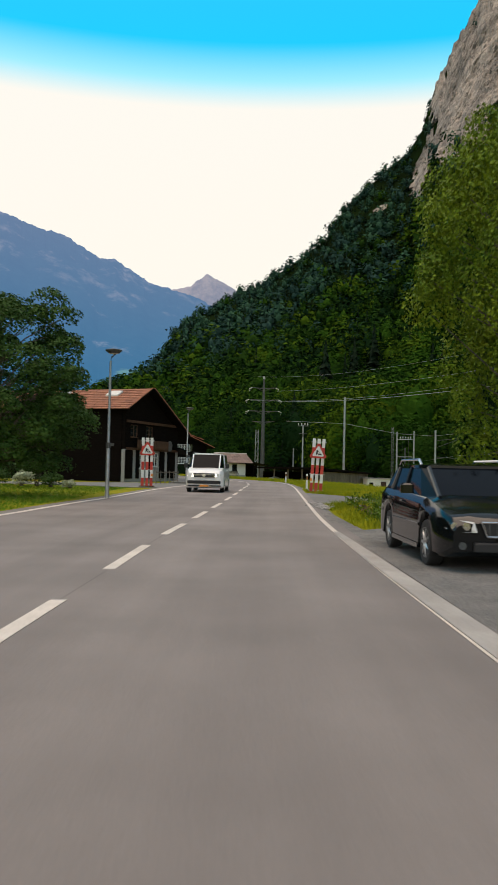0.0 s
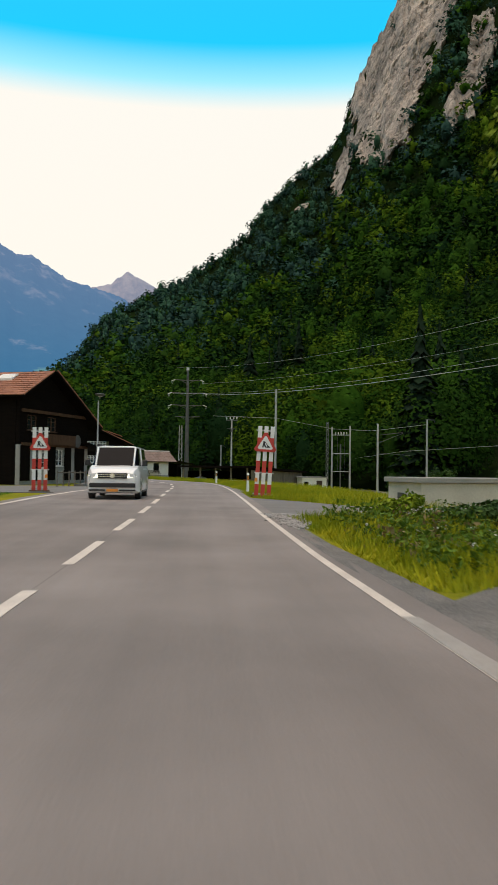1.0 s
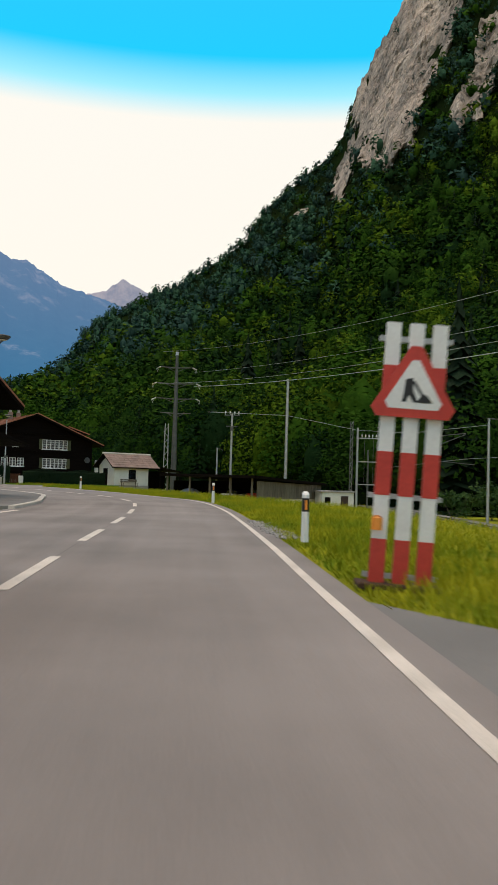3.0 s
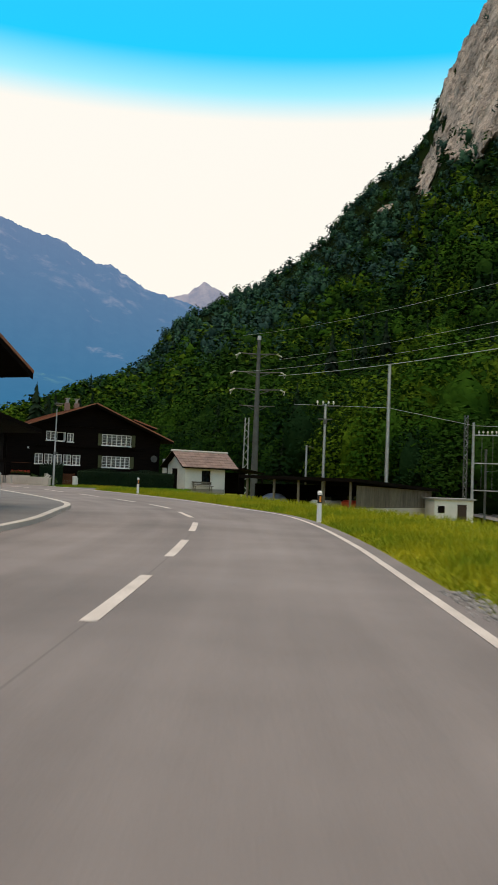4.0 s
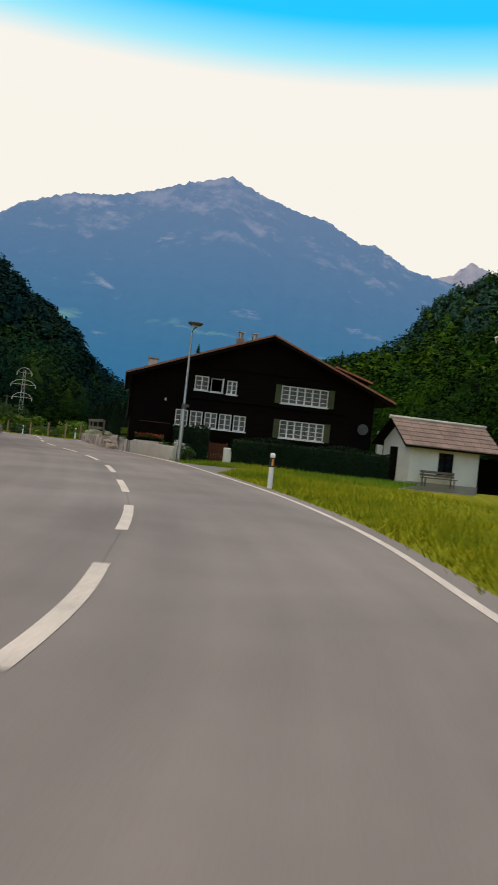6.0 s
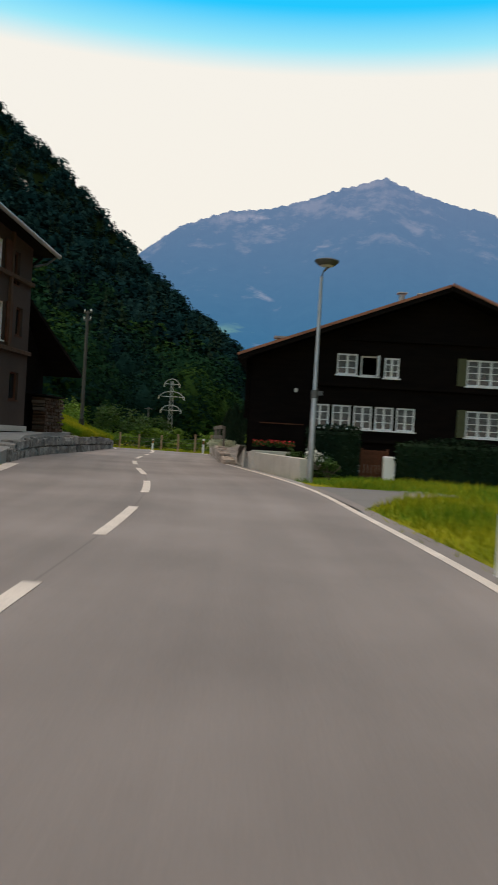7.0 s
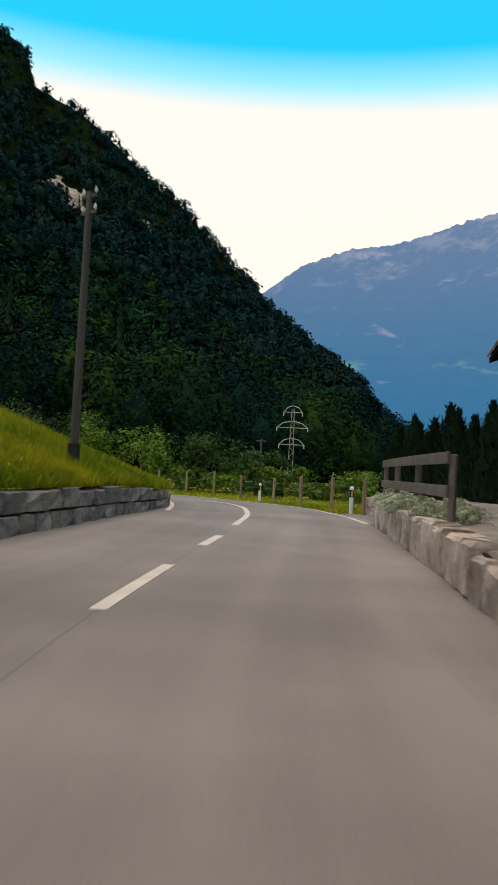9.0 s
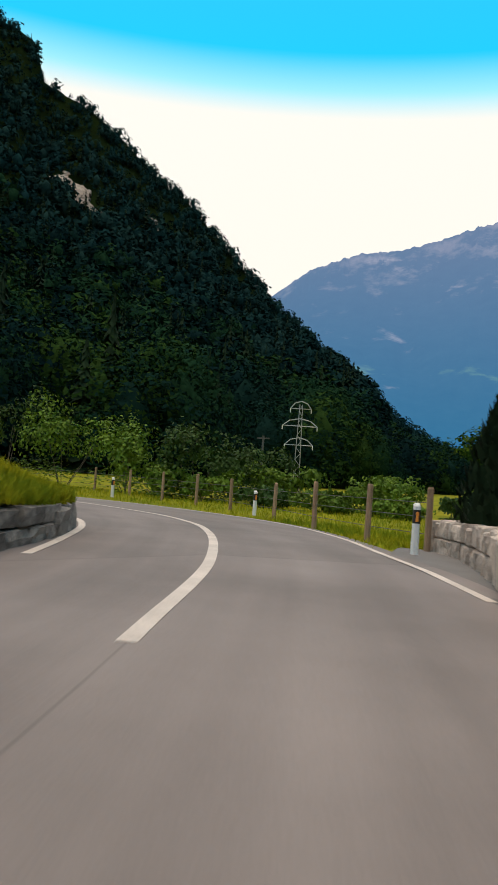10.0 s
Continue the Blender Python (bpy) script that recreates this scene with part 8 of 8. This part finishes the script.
def grass():
    rng = np.random.default_rng(77)
    # verge and meadow on the outer side
    n = 150000
    i = rng.integers(20, len(RIGHT_LINE) - 60, n)
    off = 0.45 + rng.exponential(2.6, n)
    x = RIGHT_LINE[i, 0] + RIGHT_DIR[i, 1] * off + rng.uniform(-0.5, 0.5, n) * RIGHT_DIR[i, 0]
    y = RIGHT_LINE[i, 1] - RIGHT_DIR[i, 0] * off + rng.uniform(-0.5, 0.5, n) * RIGHT_DIR[i, 1]
    keep = (y > 17) & (y < 140) & (off < 14)
    keep &= ~((y < 18.8) & (x < 9))
    keep &= ~((y > 31.0) & (y < 43) & (x < 13) & (y > 31 + (x - 2) * 0.25) & ((y < 36.3) | (x < 2.4 + (43.3 - y) * 0.5)))
    near = np.nonzero(keep & (y > 96) & (y < 107) & (x < -7))[0]
    keep[near] &= np.array([not in_any(a, b, [CHALET_DRIVE]) for a, b in zip(x[near], y[near])])
    keep &= ~((x < -12.4) & (y > 104) & (y < 133.4) & (x > -34.3))
    keep &= ~((off < 0.65) & (y < 31.6) & (y > 17))
    keep &= ~((y > 108) & (x > -9) & (x < 1.5) & (y < 122) & (off > 6))
    x, y, off = x[keep], y[keep], off[keep]
    step = [(a, level(a)) for a in range(0, 150, 2)]
    ly = np.interp(y, [a for a, _ in step], [b for _, b in step])
    u = np.clip((off - 6) / 18, 0, 1)
    z = ly - 0.05 - 2.7 * u * u * (3 - 2 * u)
    tall = np.where((y < 31) & (off > 1.5), 1.25, 0.85) * np.where(off < 0.9, 0.6, 1.0)
    q = blades(rng, np.stack([x, y, z], 1), 0.12, 0.34, 0.012)
    q[:, 2:, 2] = z[:, None] + (q[:, 2:, 2] - z[:, None]) * tall[:, None]
    quads("grass", q, GRASS, "unmown yellow-green verge grass", "grass")
    # lawn on the inner side
    n = 40000
    x = rng.uniform(-24, -7.2, n)
    y = rng.uniform(14, 47, n)
    keep = (x < -7.1 + 0.045 * (y - 15)) & ~((y > 46) & (x > -9))
    pts = np.stack([x, y, np.interp(y, [a for a, _ in step], [b for _, b in step]) - 0.05], 1)[keep]
    quads("grass", blades(rng, pts, 0.05, 0.12, 0.014), LAWN, "short green lawn beside the road", "grass")
    # bank above the wall
    p, d = along(WALL_LEFT[3:], 0.2)
    n = 42000
    i = rng.integers(0, len(p), n)
    o = np.where(rng.random(n) < 0.22, rng.uniform(0.0, 0.4, n), 0.1 + rng.exponential(2.4, n))
    x, y = p[i, 0] - d[i, 1] * o, p[i, 1] + d[i, 0] * o
    z = np.interp(p[i, 1], [a for a, _ in step], [b for _, b in step]) + bank_height(o, p[i, 1]) - 0.04
    quads("grass", blades(rng, np.stack([x, y, z], 1)[o < 16], 0.1, 0.28, 0.012), GRASS, "long grass on the steep bank", "grass")
    # outer side of the bend
    n = 26000
    x = rng.uniform(-75, -30, n)
    y = rng.uniform(130, 162, n)
    pr = np.array([past_right(a, b) for a, b in zip(x[::1], y[::1])])
    keep = (pr > 0.6) & (pr < 16) & ~((x > -34.4) & (y < 133.6))
    z = np.array([land(a, b) for a, b in zip(x[keep], y[keep])])
    quads("grass", blades(rng, np.stack([x[keep], y[keep], z - 0.02], 1), 0.08, 0.26, 0.016), GRASS, "green meadow beyond the bend", "grass")
    # front garden lawn
    n = 12000
    x, y = rng.uniform(-14, -4, n), rng.uniform(104.5, 113.5, n)
    keep = (y > 105.0 - 0.4 * (x + 11)) & (y < 111.3 + 0.3 * (x + 14))
    pts = np.stack([x, y, np.full(n, 0.0)], 1)[keep]
    quads("grass", blades(rng, pts, 0.06, 0.2, 0.014), LAWN, "green lawn before the chalet hedge", "grass")


def weeds():
    """Tall weeds of the verge: leafy stalks, some with seed heads or white umbels."""
    rng = np.random.default_rng(91)
    t = {"leaf": [], "dry": [], "bloom": []}
    for k in range(260):
        y = rng.uniform(18.8, 30.8)
        x = 3.0 + rng.exponential(1.6) + 0.04 * (y - 19)
        if x > 8 or (y < 20 and x < 4):
            continue
        z, h = land(x, y), rng.uniform(0.2, 0.6) * min(1.0, (x - 2.4) / 1.2)
        n = int(50 * h) + 12
        f = rng.random(n)
        spread = 0.07 + 0.2 * h * (1 - f)
        p = np.stack([x + rng.normal(0, 1, n) * spread, y + rng.normal(0, 1, n) * spread, z + f * h], 1)
        t["dry" if rng.random() < 0.12 else "leaf"].append(leaf_faces(rng, p, 0.045))
        if rng.random() < 0.1:
            q = np.stack([x + rng.normal(0, 0.04, 14), y + rng.normal(0, 0.04, 14), z + h + rng.normal(0, 0.02, 14)], 1)
            t["bloom"].append(leaf_faces(rng, q, 0.016))
    for kind, mat, label in (("leaf", LEAF_D, "leafy green weeds on the verge"), ("dry", STRAW, "brown dried stalks among the weeds"), ("bloom", FLOWER_W, "small white flower heads of the weeds")):
        quads("weeds", np.concatenate(t[kind]), mat, label, "weeds")


def leaf_faces(rng, p, size):
    """Small kites at points (n, 3), turned at random."""
    n = len(p)
    a = rng.normal(size=(n, 3)) + (0, 0, 0.7)
    a /= np.linalg.norm(a, axis=1)[:, None]
    u = np.cross(a, rng.normal(size=(n, 3)))
    u /= np.linalg.norm(u, axis=1)[:, None]
    w = np.cross(a, u)
    s = (size * rng.uniform(0.5, 1.6, n))[:, None]
    return np.stack([p - u * s, p - w * s * 0.5, p + u * s, p + w * s * 0.5], 1)


def pebbles(name, corners, n, seed, label):
    """Loose stones of two to six centimetres strewn over a patch."""
    rng = np.random.default_rng(seed)
    v0, f0 = ROUGH_BALL
    spots = []
    while len(spots) < n:
        a, b, c, d = corners
        u, w = rng.random(), rng.random()
        x = (a[0] * (1 - u) + b[0] * u) * (1 - w) + (d[0] * (1 - u) + c[0] * u) * w + rng.normal(0, 0.08)
        y = (a[1] * (1 - u) + b[1] * u) * (1 - w) + (d[1] * (1 - u) + c[1] * u) * w + rng.normal(0, 0.08)
        r = 0.012 + 0.028 * rng.random() ** 2
        spots.append((x, y, level(y) + 0.35 * r, (r * rng.uniform(0.8, 1.5), r, r * 0.7), int(rng.integers(6)), rng.uniform(0, 6.3), 0))
    kinds = [(v0 * (1 + rng.normal(0, 0.14, (len(v0), 1))), f0) for _ in range(6)]
    wood(name, spots, kinds, [PEBBLE], label, False)["category"] = "gravel"


pebbles("loose_gravel", ((2.3, 27.2), (2.62, 28.0), (3.2, 31.9), (2.15, 32.6)), 900, 61, "pale loose stones at the path's corner")
pebbles("loose_gravel", ((2.95, 50.6), (3.45, 50.6), (3.3, 57.5), (3.05, 57.5)), 700, 62, "pale loose stones at the verge's edge")
stone_wall("stone_wall", WALL_LEFT, [(0, 0.42), (1.2, 0.6), (5, 0.7), (12, 0.74), (20, 0.70), (26, 0.56), (30, 0.46)], 0.5, 1, STONE, "grey dry-stone wall of squared blocks along the road", 5, 0.8)
stone_wall("stone_wall", WALL_RIGHT, [(0, 0.2), (1.5, 0.5), (3, 0.64), (17, 0.7)], 0.42, -1, STONE_W, "rough warm grey wall of upright stones beside the chalet", 9, 0.62, 0.62)
stone_wall("stone_wall", WALL_END, [(0, 0.68), (7, 0.7)], 0.42, -1, STONE_W, "low wall of squared pale stones at the meadow", 12, 0.42, 0.3)
boulder()
low_wall()
street_lamp(-5.95, 32.2, 5.95, 0, "grey street lamp with flat head beside the lawn")
street_lamp(-5.45, 63.7, 5.95, 0, "grey street lamp with flat head near the farmhouse")
street_lamp(-13.58, 106.41, 6.02, 20, "grey street lamp with flat head behind the low wall", 2.38)
for dx, dy, da in ((3.2, 49.05, 0), (2.75, 71.0, 8), (-5.62, 93.7, 25), (-32.8, 130.4, 40), (-44.3, 140.3, 60), (-53.5, 141.6, 80), (-63, 138.5, 100)):
    delineator(dx, dy, da)
works_sign(3.32, 43.6, 3.0, -8, "leaning red and white slatted roadworks sign on the verge")
works_sign(-6.5, 48.0, 0.0, 8, "upright red and white slatted roadworks sign by the forecourt")
poles()
fences()
small_buildings()
vehicles()
plants()
grass()
weeds()
